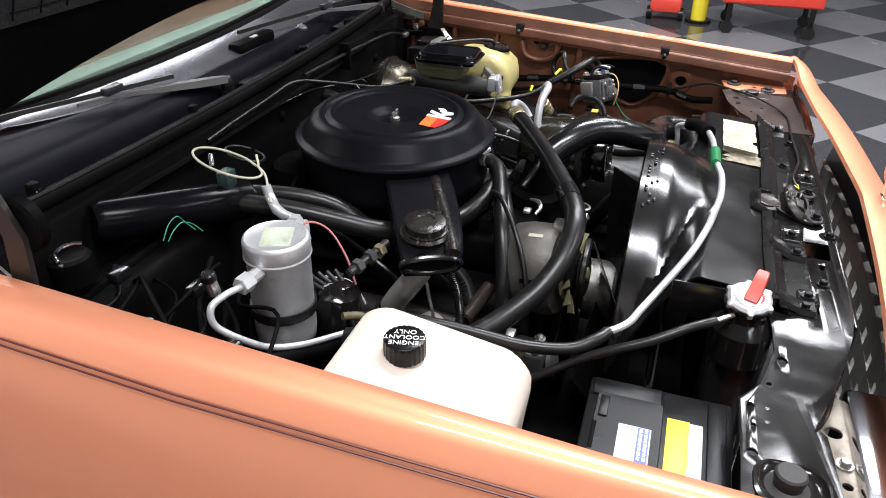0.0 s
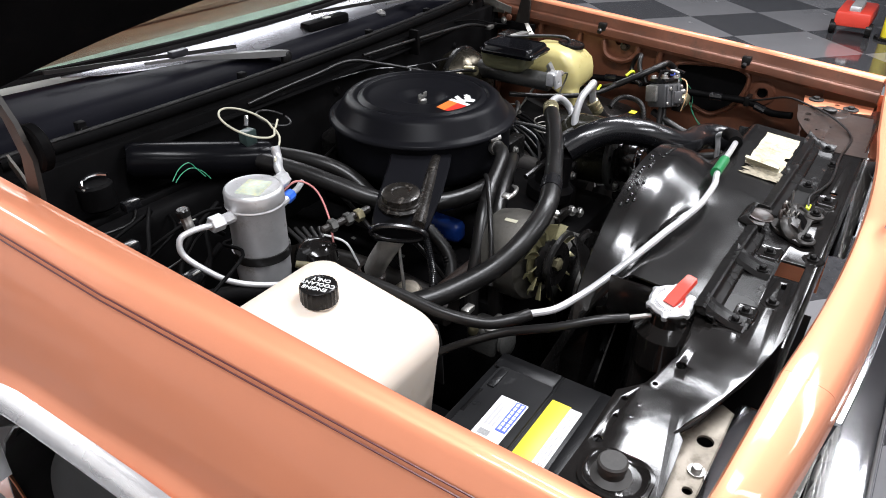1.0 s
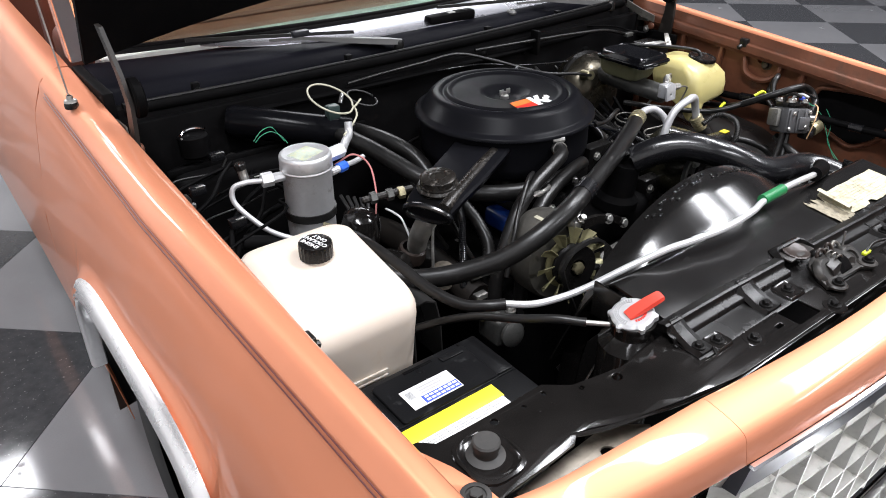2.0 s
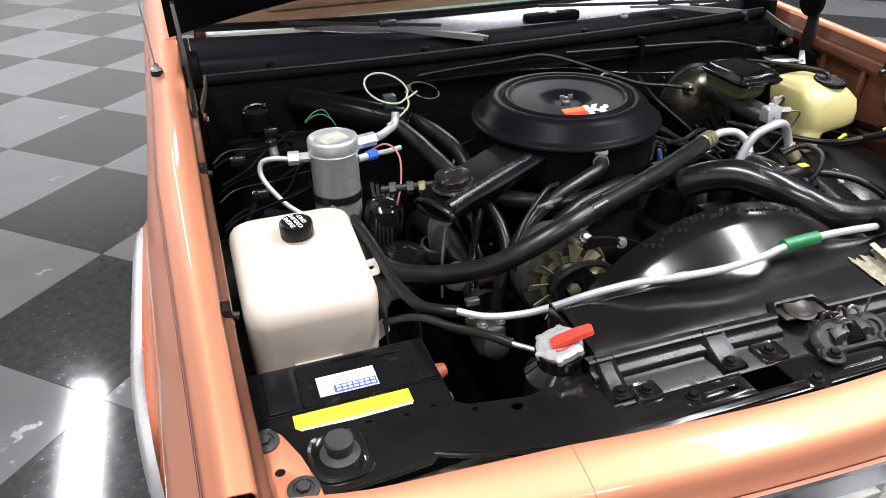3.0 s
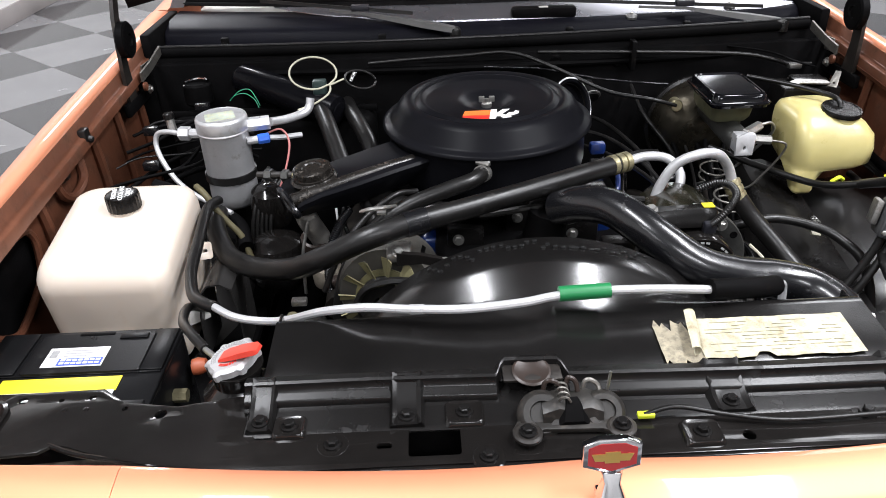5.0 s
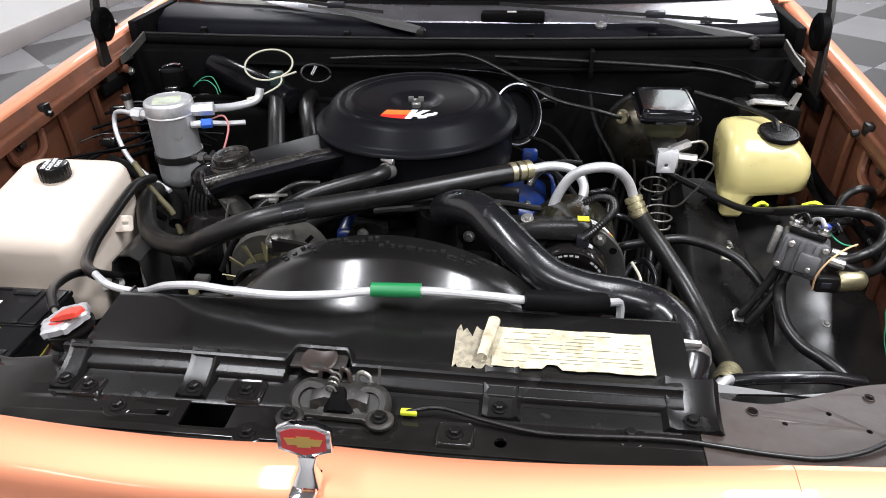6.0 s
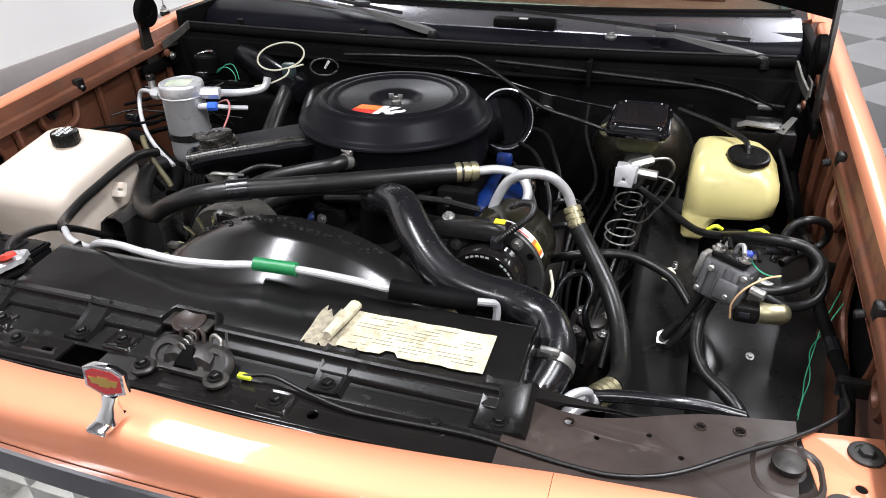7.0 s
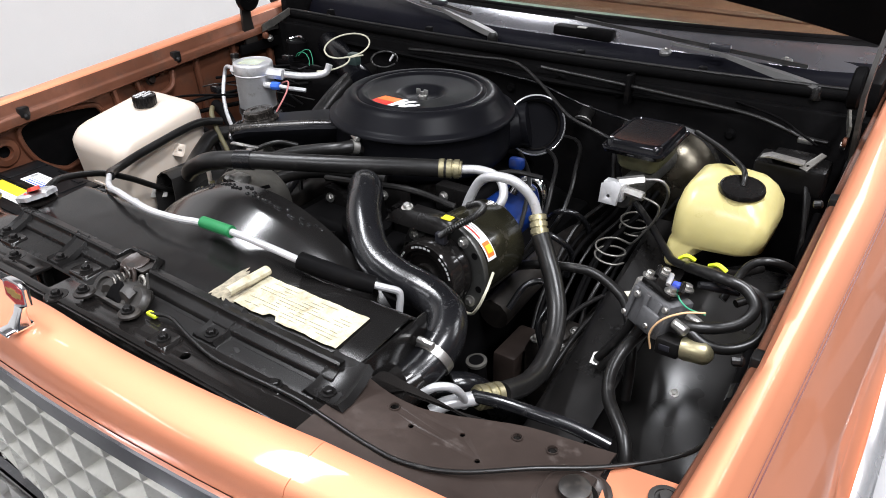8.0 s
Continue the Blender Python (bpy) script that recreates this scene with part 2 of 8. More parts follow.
def thing(name, base, label, category, group="", kind=""):
    ob = new(name)
    ob.location = base
    BASE[ob.name] = Vector(base)
    return tagged(ob, label, category, group, kind)


def finish(bm, angle=35):
    bmesh.ops.recalc_face_normals(bm, faces=bm.faces)
    limit = radians(angle)
    for f in bm.faces:
        f.smooth = True
    for e in bm.edges:
        if len(e.link_faces) == 2 and e.calc_face_angle(0) > limit:
            e.smooth = False


def part(name, bm, mat, parent=None, label="", angle=35, kind="", category=""):
    """Links bm, given in world metres, as one mesh under a thing or a part."""
    finish(bm, angle)
    mesh = bpy.data.meshes.new(name)
    base = BASE[parent.name] if parent else Vector((0, 0, 0))
    bmesh.ops.translate(bm, verts=bm.verts, vec=-base)
    bm.to_mesh(mesh)
    bm.free()
    mats = mat if isinstance(mat, (list, tuple)) else [mat]
    for m in mats:
        mesh.materials.append(m)
    ob = new(name, mesh)
    if parent:
        ob.parent = parent
    BASE[ob.name] = base
    return tagged(ob, label, category, "", kind)


def share(name, mesh, parent, place, turn=None):
    """One more object on a mesh that is already there."""
    ob = new(name, mesh)
    base = BASE[parent.name]
    ob.parent = parent
    m = Matrix.Translation(Vector(place) - base)
    ob.matrix_basis = m @ turn.to_4x4() if turn else m
    return ob


def box(bm, lo, hi, bevel=0.0, segs=2, m=None):
    lo, hi = Vector(lo), Vector(hi)
    made = bmesh.ops.create_cube(bm, size=1.0)["verts"]
    for v in made:
        v.co = Vector(((v.co[i] + 0.5) * (hi[i] - lo[i]) + lo[i]) for i in range(3))
    if m:
        bmesh.ops.transform(bm, matrix=m, verts=made)
    if bevel:
        edges = {e for v in made for e in v.link_edges}
        bmesh.ops.bevel(bm, geom=list(edges), offset=bevel, segments=segs, affect="EDGES", profile=0.5)
    return bm


def boxm(lo, hi, bevel=0.0, segs=2, m=None):
    return box(bmesh.new(), lo, hi, bevel, segs, m)


def axes(way):
    way = Vector(way).normalized()
    side = way.cross(Vector((0, 0, 1)) if abs(way.z) < 0.95 else Vector((0, 1, 0))).normalized()
    return side, side.cross(way), way


def lathe(bm, base, way, profile, n=32):
    """Turns (radius, height) pairs about the axis way from base."""
    side, up, way = axes(way)
    base = Vector(base)
    rings = []
    for r, h in profile:
        if r < 1e-6:
            rings.append([bm.verts.new(base + way * h)])
        else:
            rings.append([bm.verts.new(base + way * h + (side * math.cos(a) + up * math.sin(a)) * r)
                          for a in (2 * math.pi * i / n for i in range(n))])
    for a, b in zip(rings, rings[1:]):
        for i in range(n):
            j = (i + 1) % n
            if len(a) == 1 and len(b) == 1:
                continue
            if len(a) == 1:
                bm.faces.new((a[0], b[i], b[j]))
            elif len(b) == 1:
                bm.faces.new((a[i], b[0], a[j]))
            else:
                bm.faces.new((a[i], b[i], b[j], a[j]))
    return bm


def lathem(base, way, profile, n=32):
    return lathe(bmesh.new(), base, way, profile, n)


def rod(bm, a, b, r, n=12, bevel=0.0):
    a, b = Vector(a), Vector(b)
    h = (b - a).length
    e = min(bevel, r * 0.5, h * 0.4)
    prof = [(0, 0), (r - e, 0), (r, e), (r, h - e), (r - e, h), (0, h)] if e else [(0, 0), (r, 0), (r, h), (0, h)]
    return lathe(bm, a, b - a, prof, n)


def rodm(a, b, r, n=12, bevel=0.0):
    return rod(bmesh.new(), a, b, r, n, bevel)


def spline(pts, seg=6, closed=False):
    pts = [Vector(p) for p in pts]
    if len(pts) == 2:
        return [pts[0].lerp(pts[1], i / seg) for i in range(seg + 1)]
    out = []
    last = len(pts) if closed else len(pts) - 1
    for i in range(last):
        p1, p2 = pts[i], pts[(i + 1) % len(pts)]
        p0 = pts[i - 1] if i or closed else p1 * 2 - p2
        p3 = pts[(i + 2) % len(pts)] if closed or i + 2 < len(pts) else p2 * 2 - p1
        for k in range(seg):
            t = k / seg
            out.append(0.5 * (2 * p1 + (p2 - p0) * t + (2 * p0 - 5 * p1 + 4 * p2 - p3) * t * t + (3 * p1 - p0 - 3 * p2 + p3) * t ** 3))
    if not closed:
        out.append(pts[-1])
    return out


def tube(bm, pts, r, n=12, seg=6, closed=False, rib=0.0, smooth=True):
    """A round hose along pts; r may be a list, one for each of pts. rib: depth of corrugations."""
    line = spline(pts, seg, closed) if smooth else [Vector(p) for p in pts]
    count = len(line)
    radii = [r] * count if not isinstance(r, (list, tuple)) else [
        r[min(int(i / seg), len(r) - 1)] * (1 - (i % seg) / seg) + r[min(int(i / seg) + 1, len(r) - 1)] * (i % seg) / seg for i in range(count)]
    side = None
    rings = []
    for i, p in enumerate(line):
        ahead = (line[(i + 1) % count] if closed or i + 1 < count else p) - (line[i - 1] if closed or i else p)
        ahead.normalize()
        if side is None:
            side = axes(ahead)[0]
        side = (side - ahead * side.dot(ahead)).normalized()
        up = ahead.cross(side)
        k = radii[i] - (rib if rib and i % 2 else 0)
        rings.append([bm.verts.new(p + (side * math.cos(a) + up * math.sin(a)) * k) for a in (2 * math.pi * j / n for j in range(n))])
    for i in range(count if closed else count - 1):
        a, b = rings[i], rings[(i + 1) % count]
        for j in range(n):
            bm.faces.new((a[j], a[(j + 1) % n], b[(j + 1) % n], b[j]))
    if not closed:
        bm.faces.new(rings[0][::-1])
        bm.faces.new(rings[-1])
    return bm


def tubem(pts, r, n=12, seg=6, closed=False, rib=0.0):
    return tube(bmesh.new(), pts, r, n, seg, closed, rib)


def grid(bm, rows, closed=False):
    """A skin over rows of points."""
    made = [[bm.verts.new(p) for p in row] for row in rows]
    for a, b in zip(made, made[1:]):
        for i in range(len(a) - (0 if closed else 1)):
            j = (i + 1) % len(a)
            bm.faces.new((a[i], a[j], b[j], b[i]))
    return made


def thicken(bm, depth):
    bmesh.ops.recalc_face_normals(bm, faces=bm.faces)
    bmesh.ops.solidify(bm, geom=bm.faces[:], thickness=depth)
    return bm


def loft(bm, rows):
    """A closed body through rings of points, capped at both ends."""
    made = grid(bm, rows, True)
    bm.faces.new(made[0][::-1])
    bm.faces.new(made[-1])
    return bm


def rounded(cx, cy, w, d, r, n=5):
    """The outline of a rounded rectangle."""
    out = []
    r = min(r, w / 2 - 1e-4, d / 2 - 1e-4)
    for sx, sy, start in ((1, 1, 0), (-1, 1, 90), (-1, -1, 180), (1, -1, 270)):
        for i in range(n):
            a = radians(start + 90 * i / (n - 1))
            out.append((cx + sx * (w / 2 - r) + r * math.cos(a), cy + sy * (d / 2 - r) + r * math.sin(a)))
    return out


def circle(cx, cy, r, n=16):
    return [(cx + r * math.cos(2 * math.pi * i / n), cy + r * math.sin(2 * math.pi * i / n)) for i in range(n)]


def plate(outline, holes, thick, m=None, bevel=0.0):
    """A sheet with holes right through it, in its own plane, then set by m."""
    curve = bpy.data.curves.new("outline", "CURVE")
    curve.dimensions, curve.fill_mode = "2D", "BOTH"
    curve.extrude, curve.bevel_depth, curve.bevel_resolution = thick / 2, bevel, 1
    for ring in (outline, *holes):
        s = curve.splines.new("POLY")
        s.points.add(len(ring) - 1)
        for p, (x, y) in zip(s.points, ring):
            p.co = (x, y, 0, 1)
        s.use_cyclic_u = True
    ob = new("outline", curve)
    mesh = bpy.data.meshes.new_from_object(ob.evaluated_get(bpy.context.evaluated_depsgraph_get()))
    bm = bmesh.new()
    bm.from_mesh(mesh)
    bpy.data.objects.remove(ob)
    bpy.data.curves.remove(curve)
    bpy.data.meshes.remove(mesh)
    bmesh.ops.remove_doubles(bm, verts=bm.verts, dist=1e-6)
    if m:
        bmesh.ops.transform(bm, matrix=m, verts=bm.verts)
    return bm


def lettering(words, size, m, depth=0.0006):
    """Raised letters in the built-in font, centred on m."""
    curve = bpy.data.curves.new("words", "FONT")
    curve.body, curve.size, curve.align_x, curve.align_y, curve.extrude = words, size, "CENTER", "CENTER", depth
    ob = new("words", curve)
    mesh = bpy.data.meshes.new_from_object(ob.evaluated_get(bpy.context.evaluated_depsgraph_get()))
    bm = bmesh.new()
    bm.from_mesh(mesh)
    bpy.data.objects.remove(ob)
    bpy.data.curves.remove(curve)
    bpy.data.meshes.remove(mesh)
    bmesh.ops.transform(bm, matrix=m, verts=bm.verts)
    return bm


def hexagon(r):
    return [(r * math.cos(radians(60 * i)), r * math.sin(radians(60 * i))) for i in range(6)]


def bolt_mesh(r, mat):
    """A hexagon head on a washer, upright at the origin."""
    bm = bmesh.new()
    lathe(bm, (0, 0, -0.001), (0, 0, 1), [(0, 0), (r * 1.5, 0), (r * 1.5, 0.0025), (0, 0.0025)], 16)
    lathe(bm, (0, 0, 0.001), (0, 0, 1), [(0, 0), (r, 0), (r, r * 0.8), (r * 0.8, r), (0, r)], 6)
    finish(bm)
    mesh = bpy.data.meshes.new("bolt")
    bm.to_mesh(mesh)
    bm.free()
    mesh.materials.append(mat)
    return mesh


BOLT_SMALL = bolt_mesh(0.004, STEEL)
BOLT_DARK, BOLT_STEEL, BOLT_RUSTY = bolt_mesh(0.0057, SATIN), bolt_mesh(0.0062, STEEL), bolt_mesh(0.009, RUSTY)



def toward(way):
    side, up, way = axes(way)
    return Matrix((side, up, way)).transposed()


def hose(name, pts, r, mat, label, category="hose", n=12, seg=8, clamps=(), rib=0.0):
    """A hose as a thing, with screw clamps at some of its points."""
    root = thing(name, pts[0], label, category)
    part("hose_wall", tubem(pts, r, n, seg, False, rib), mat, root, angle=60)
    big = max(r) if isinstance(r, (list, tuple)) else r
    for i in clamps:
        a = Vector(pts[i])
        way = (Vector(pts[min(i + 1, len(pts) - 1)]) - Vector(pts[max(i - 1, 0)])).normalized()
        clamp(root, a, way, big)
    return root


def clamp(root, a, way, r):
    side, up, way = axes(way)
    a = Vector(a)
    band = part("clamp_band", lathem(a - way * 0.006, way, [(r * 0.9, 0), (r + 0.0015, 0), (r + 0.0015, 0.012), (r * 0.9, 0.012)], 24), STEEL, root, "zinc-plated clamp band")
    part("clamp_screw", rodm(a + up * (r + 0.005) - side * 0.011, a + up * (r + 0.005) + side * 0.013, 0.005, 8, 0.001), STEEL, band)

# ---- the room ----
WEST, EAST, NORTH, SOUTH = -3.4, 7.5, 8.5, -5.0
part("wall_west", boxm((WEST - 0.2, SOUTH, 0), (WEST, NORTH, CEIL)), WALLPAINT, None, "plain white painted showroom wall", kind="structure")
# out of view; its dark colour is chosen to dim reflections from the east
part("wall_east", boxm((EAST, SOUTH, 0), (EAST + 0.2, NORTH, CEIL)), DARKWALL, None, "unseen east wall, dark grey to darken the floor's reflections", kind="structure")
part("wall_north", boxm((WEST - 0.2, NORTH, 0), (EAST + 0.2, NORTH + 0.2, CEIL)), WALLPAINT, None, "plain white painted showroom wall", kind="structure")
part("wall_south", boxm((WEST - 0.2, SOUTH - 0.2, 0), (EAST + 0.2, SOUTH, CEIL)), WALLPAINT, None, "plain white painted showroom wall", kind="structure")
part("ceiling", boxm((WEST - 0.2, SOUTH - 0.2, CEIL), (EAST + 0.2, NORTH + 0.2, CEIL + 0.2)), CEILPAINT, None, "plain grey showroom ceiling", kind="structure")
part("baseboard", boxm((WEST, SOUTH, 0), (WEST + 0.02, NORTH, 0.14), 0.004), GREYBASE, None, "grey baseboard along the white wall", kind="structure")
for x, y, sx, sy, watts in LAMPS:
    fixture = thing("ceiling_light", (x, y, CEIL), "white rectangular ceiling light fixture", "ceiling light", "ceiling lights")
    part("housing", boxm((x - sx / 2 - 0.03, y - sy / 2 - 0.03, CEIL - 0.07), (x + sx / 2 + 0.03, y + sy / 2 + 0.03, CEIL), 0.006), WHITE_INK, fixture)

# ---- the car: body, front to back ----
car = thing("car", (0, 0, 0), "copper metallic car with its hood open on a checkered floor", "car")


def crest(y):
    return 0.889 + 0.0708 * y


ARCH_Y, ARCH_W, ARCH_H, AXLE_Z = 0.765, 0.335, 0.37, 0.325
ARCH_R = ARCH_H


def arch_at(k):
    """A point of the wheel opening, k from 0 at the front foot to 1 at the rear: flat-topped, with round shoulders."""
    a = math.pi * k
    c, d = math.cos(a), math.sin(a)
    return ARCH_Y - ARCH_W * math.copysign(abs(c) ** 0.45, c), AXLE_Z + ARCH_H * d ** 0.45


def arch(y):
    t = abs(y - ARCH_Y) / ARCH_W
    return AXLE_Z + ARCH_H * (1 - t ** 4.4) ** 0.227 if t < 1 else 0.0


def draw_in(y):
    """How far the fender's side draws in towards the nose."""
    return 0.012 + 0.026 * max(0.0, 1 - (y - 0.1) / 0.65)


def flare(y, z):
    """The lip that stands out round the wheel opening."""
    rho = (abs(y - ARCH_Y) / ARCH_W) ** 4.4 + (max(0.0, z - AXLE_Z) / ARCH_H) ** 4.4
    d = (rho ** 0.227 - 1) * ARCH_H
    return 0.026 * max(0.0, min(1.0, (z - 0.42) / 0.2)) * max(0.0, min(1.0, 1 - (d - 0.012) / 0.035)) ** 1.3


def fender_profile(y, s):
    """Points of the fender's section at y, from the ledge under the hood gap over the crest and down the side."""
    z = crest(y)
    k = 0.018 * max(0.0, min(1.0, (0.35 - y) / 0.3))  # the inner edge draws in towards the nose
    t = draw_in(y)
    e = 0.7345 - k if s > 0 else 0.722 - k * 0.5
    top = [(e - 0.013, z - 0.052), (e - 0.012, z - 0.036), (e - 0.010, z - 0.033), (e - 0.004, z - 0.032), (e - 0.001, z - 0.028), (e, z - 0.007), (e + 0.0045, z - 0.0015),
           (0.748 - t * 0.3, z + 0.0002), (0.760 - t * 0.5, z - 0.0002), (0.772 - t * 0.75, z - 0.0028), (0.783 - t * 0.9, z - 0.0090), (0.7925 - t, z - 0.019), (0.7968 - t, z - 0.0235), (0.7992 - t, z - 0.0285), (0.8025 - t, z - 0.040), (0.810 - t, z - 0.056), (0.820 - t, z - 0.080)]
    low = max(0.27, arch(y))
    side = [(0.780, 0.842), (0.73, 0.852), (0.68, 0.858), (0.60, 0.860), (0.5, 0.858), (0.4, 0.85), (0.3, 0.84), (0.2, 0.83)]
    out = list(top)
    zs = [0.80 + (low - 0.80) * i / 16 for i in range(17)]
    for zz in zs:
        for (za, xa), (zb, xb) in zip([(z - 0.08, 0.820)] + side, side):
            if zb <= zz <= za:
                f = (za - zz) / (za - zb)
                out.append((xa + (xb - xa) * f - t + flare(y, zz), zz))
                break
    return [(s * x, y, zz) for x, zz in out]


def fender(s):
    ys = [0.085, 0.09, 0.12, 0.16, 0.2, 0.24] + [0.27 + 0.02 * i for i in range(43)] + [1.115, 1.13, 1.2, 1.3, 1.345]
    bm = bmesh.new()
    rows = [fender_profile(y, s) for y in ys]
    least = min(len(r) for r in rows)
    grid(bm, [r[:least] for r in rows])
    thicken(bm, -0.0016 * s if s > 0 else 0.0016)
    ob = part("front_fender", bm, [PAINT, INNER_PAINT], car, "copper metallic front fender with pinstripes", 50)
    for f in ob.data.polygons:  # the hood channel inside the crest gets the darker copper
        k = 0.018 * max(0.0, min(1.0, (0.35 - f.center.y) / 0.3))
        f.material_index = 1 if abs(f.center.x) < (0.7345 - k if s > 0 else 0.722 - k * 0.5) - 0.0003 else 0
    # two thin pinstripes below the crest
    for off in (0.0, 0.0065):
        bm = bmesh.new()
        rows = []
        for y in [0.1 + 0.05 * i for i in range(25)]:
            a = 0.0015
            z = crest(y) - 0.028 - off
            x = 0.7995 + off * 0.38 - draw_in(y)
            rows.append([(s * (x + 0.0005), y, z + a * 0.65), (s * (x + 0.0016), y, z + a * 0.35), (s * (x + 0.0015), y, z - a * 0.65)])
        grid(bm, rows)
        part("pinstripe", bm, STRIPE, ob, "thin maroon pinstripe")
    # bright wheel opening moulding
    bm = bmesh.new()
    rows = []
    for i in range(33):
        cy, cz = arch_at(0.03 + 0.94 * i / 32)
        dy, dz = math.copysign(abs((cy - ARCH_Y) / ARCH_W) ** 3.4, cy - ARCH_Y) / ARCH_W, ((cz - AXLE_Z) / ARCH_H) ** 3.4 / ARCH_H
        dy, dz = dy / math.hypot(dy, dz), dz / math.hypot(dy, dz)
        ring = []
        for out, rad in ((0.850, 0.032), (0.860, 0.029), (0.868, 0.018), (0.873, 0.004), (0.871, -0.006), (0.864, -0.010), (0.845, -0.010), (0.842, 0.0)):
            ring.append((s * out, cy + dy * rad, cz + dz * rad))
        rows.append(ring)
    loft(bm, rows)
    part("wheel_opening_moulding", bm, BRIGHTTRIM, ob, "bright metal wheel opening moulding", 50)
    # hood bumpers on the ledge
    for y in (0.765, 0.385):
        z = crest(y) - 0.033
        e = 0.728 if s > 0 else 0.717
        bm = boxm((s * e - 0.008, y - 0.011, z - 0.01), (s * e + 0.008, y + 0.011, z + 0.012), 0.003)
        rod(bm, (s * 0.714, y, z - 0.004), (s * 0.702, y, z - 0.008), 0.006, 10, 0.002)
        part("rubber_bumper", bm, RUBBER, ob, "black rubber hood bumper")
    # bolted front tab
    pts = [(0.718, 0.088), (0.652, 0.088), (0.656, 0.130), (0.667, 0.175), (0.682, 0.213), (0.690, 0.222), (0.720, 0.226)]
    if s > 0:
        pts = [(0.718, 0.088), (0.664, 0.088), (0.656, 0.130), (0.648, 0.18), (0.644, 0.213), (0.652, 0.226), (0.722, 0.236)]
    tab = part("mounting_tab", plate([(s * x, y) for x, y in pts], [circle(s * 0.691, 0.161, 0.006)], 0.003, pose(0, 0, 0.826), 0.0006), PAINT, ob)
    for x, y in ((0.701, 0.208), (0.672, 0.130)):
        share("bolt", BOLT_BIG, tab, (s * x, y, 0.8285))
    return ob


bm = lathem((0, 0, -0.001), (0, 0, 1), [(0, 0), (0.0165, 0), (0.0165, 0.0035), (0.014, 0.0045), (0.011, 0.0045), (0.0105, 0.003), (0, 0.003)], 20)
lathe(bm, (0, 0, 0.001), (0, 0, 1), [(0, 0), (0.0075, 0), (0.0075, 0.006), (0.006, 0.007), (0, 0.007)], 6)
finish(bm)
BOLT_BIG = bpy.data.meshes.new("bolt")
bm.to_mesh(BOLT_BIG)
bm.free()
BOLT_BIG.materials.append(OLDRUBBER)


def inner_fender(s):
    """The pressed inner panel under the fender ledge, with its oval opening, round hole and ribs."""
    m = Matrix(((0, 0, s, s * 0.741), (1, 0, 0, 0), (0, 1, 0, 0), (0, 0, 0, 1)))
    outline = [(0.20, crest(0.2) - 0.044), (0.20, 0.62), (0.30, 0.50), (1.24, 0.50), (1.24, crest(1.24) - 0.044)]
    opening = [(0.372, 0.842), (0.395, 0.858), (0.42, 0.862), (0.535, 0.852), (0.558, 0.838), (0.563, 0.815), (0.552, 0.775), (0.53, 0.758), (0.47, 0.735), (0.44, 0.735), (0.40, 0.762), (0.378, 0.80)]
    bm = plate(outline, [opening, circle(0.335, 0.808, 0.012), circle(0.72, 0.876, 0.009, 10)], 0.002, m)
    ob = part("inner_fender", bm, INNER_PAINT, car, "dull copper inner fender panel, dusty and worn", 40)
    # added black sheet: gives the opening its shaded depth by colour
    part("opening_backing", boxm((s * 0.752 - 0.002, 0.30, 0.60), (s * 0.752 + 0.002, 0.66, crest(0.3) - 0.03), 0.001), FLATBLACK, ob, "black sheet added behind the inner fender opening to darken it")
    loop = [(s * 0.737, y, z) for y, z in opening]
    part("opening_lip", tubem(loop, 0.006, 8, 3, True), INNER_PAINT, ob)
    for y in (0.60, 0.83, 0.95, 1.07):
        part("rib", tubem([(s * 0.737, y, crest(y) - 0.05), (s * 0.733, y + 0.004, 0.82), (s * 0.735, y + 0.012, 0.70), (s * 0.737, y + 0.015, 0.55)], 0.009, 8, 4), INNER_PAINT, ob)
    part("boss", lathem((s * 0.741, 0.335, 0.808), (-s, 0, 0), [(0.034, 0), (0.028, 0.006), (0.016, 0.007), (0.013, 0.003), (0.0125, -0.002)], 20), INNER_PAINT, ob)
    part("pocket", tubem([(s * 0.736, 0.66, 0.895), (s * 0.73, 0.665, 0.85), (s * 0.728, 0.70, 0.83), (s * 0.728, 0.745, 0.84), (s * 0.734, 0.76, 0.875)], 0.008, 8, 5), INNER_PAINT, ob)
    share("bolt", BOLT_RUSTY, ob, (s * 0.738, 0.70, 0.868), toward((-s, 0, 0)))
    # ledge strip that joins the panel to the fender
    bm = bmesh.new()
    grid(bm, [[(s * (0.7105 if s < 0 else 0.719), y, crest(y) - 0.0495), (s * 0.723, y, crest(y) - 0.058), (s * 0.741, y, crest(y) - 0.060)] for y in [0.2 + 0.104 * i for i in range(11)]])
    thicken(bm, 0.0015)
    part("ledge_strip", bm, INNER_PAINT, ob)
    return ob


def head_rear(x):
    a = abs(x)
    return 0.031 + 0.148 * x * x if a < 0.42 else 0.0571 + 0.07 * (a - 0.42) + 0.4 * max(0.0, a - 0.66) ** 2


def head_crest(x):
    return -0.024 + 0.13 * x * x


def head_front(x):
    return head_crest(x) - 0.008


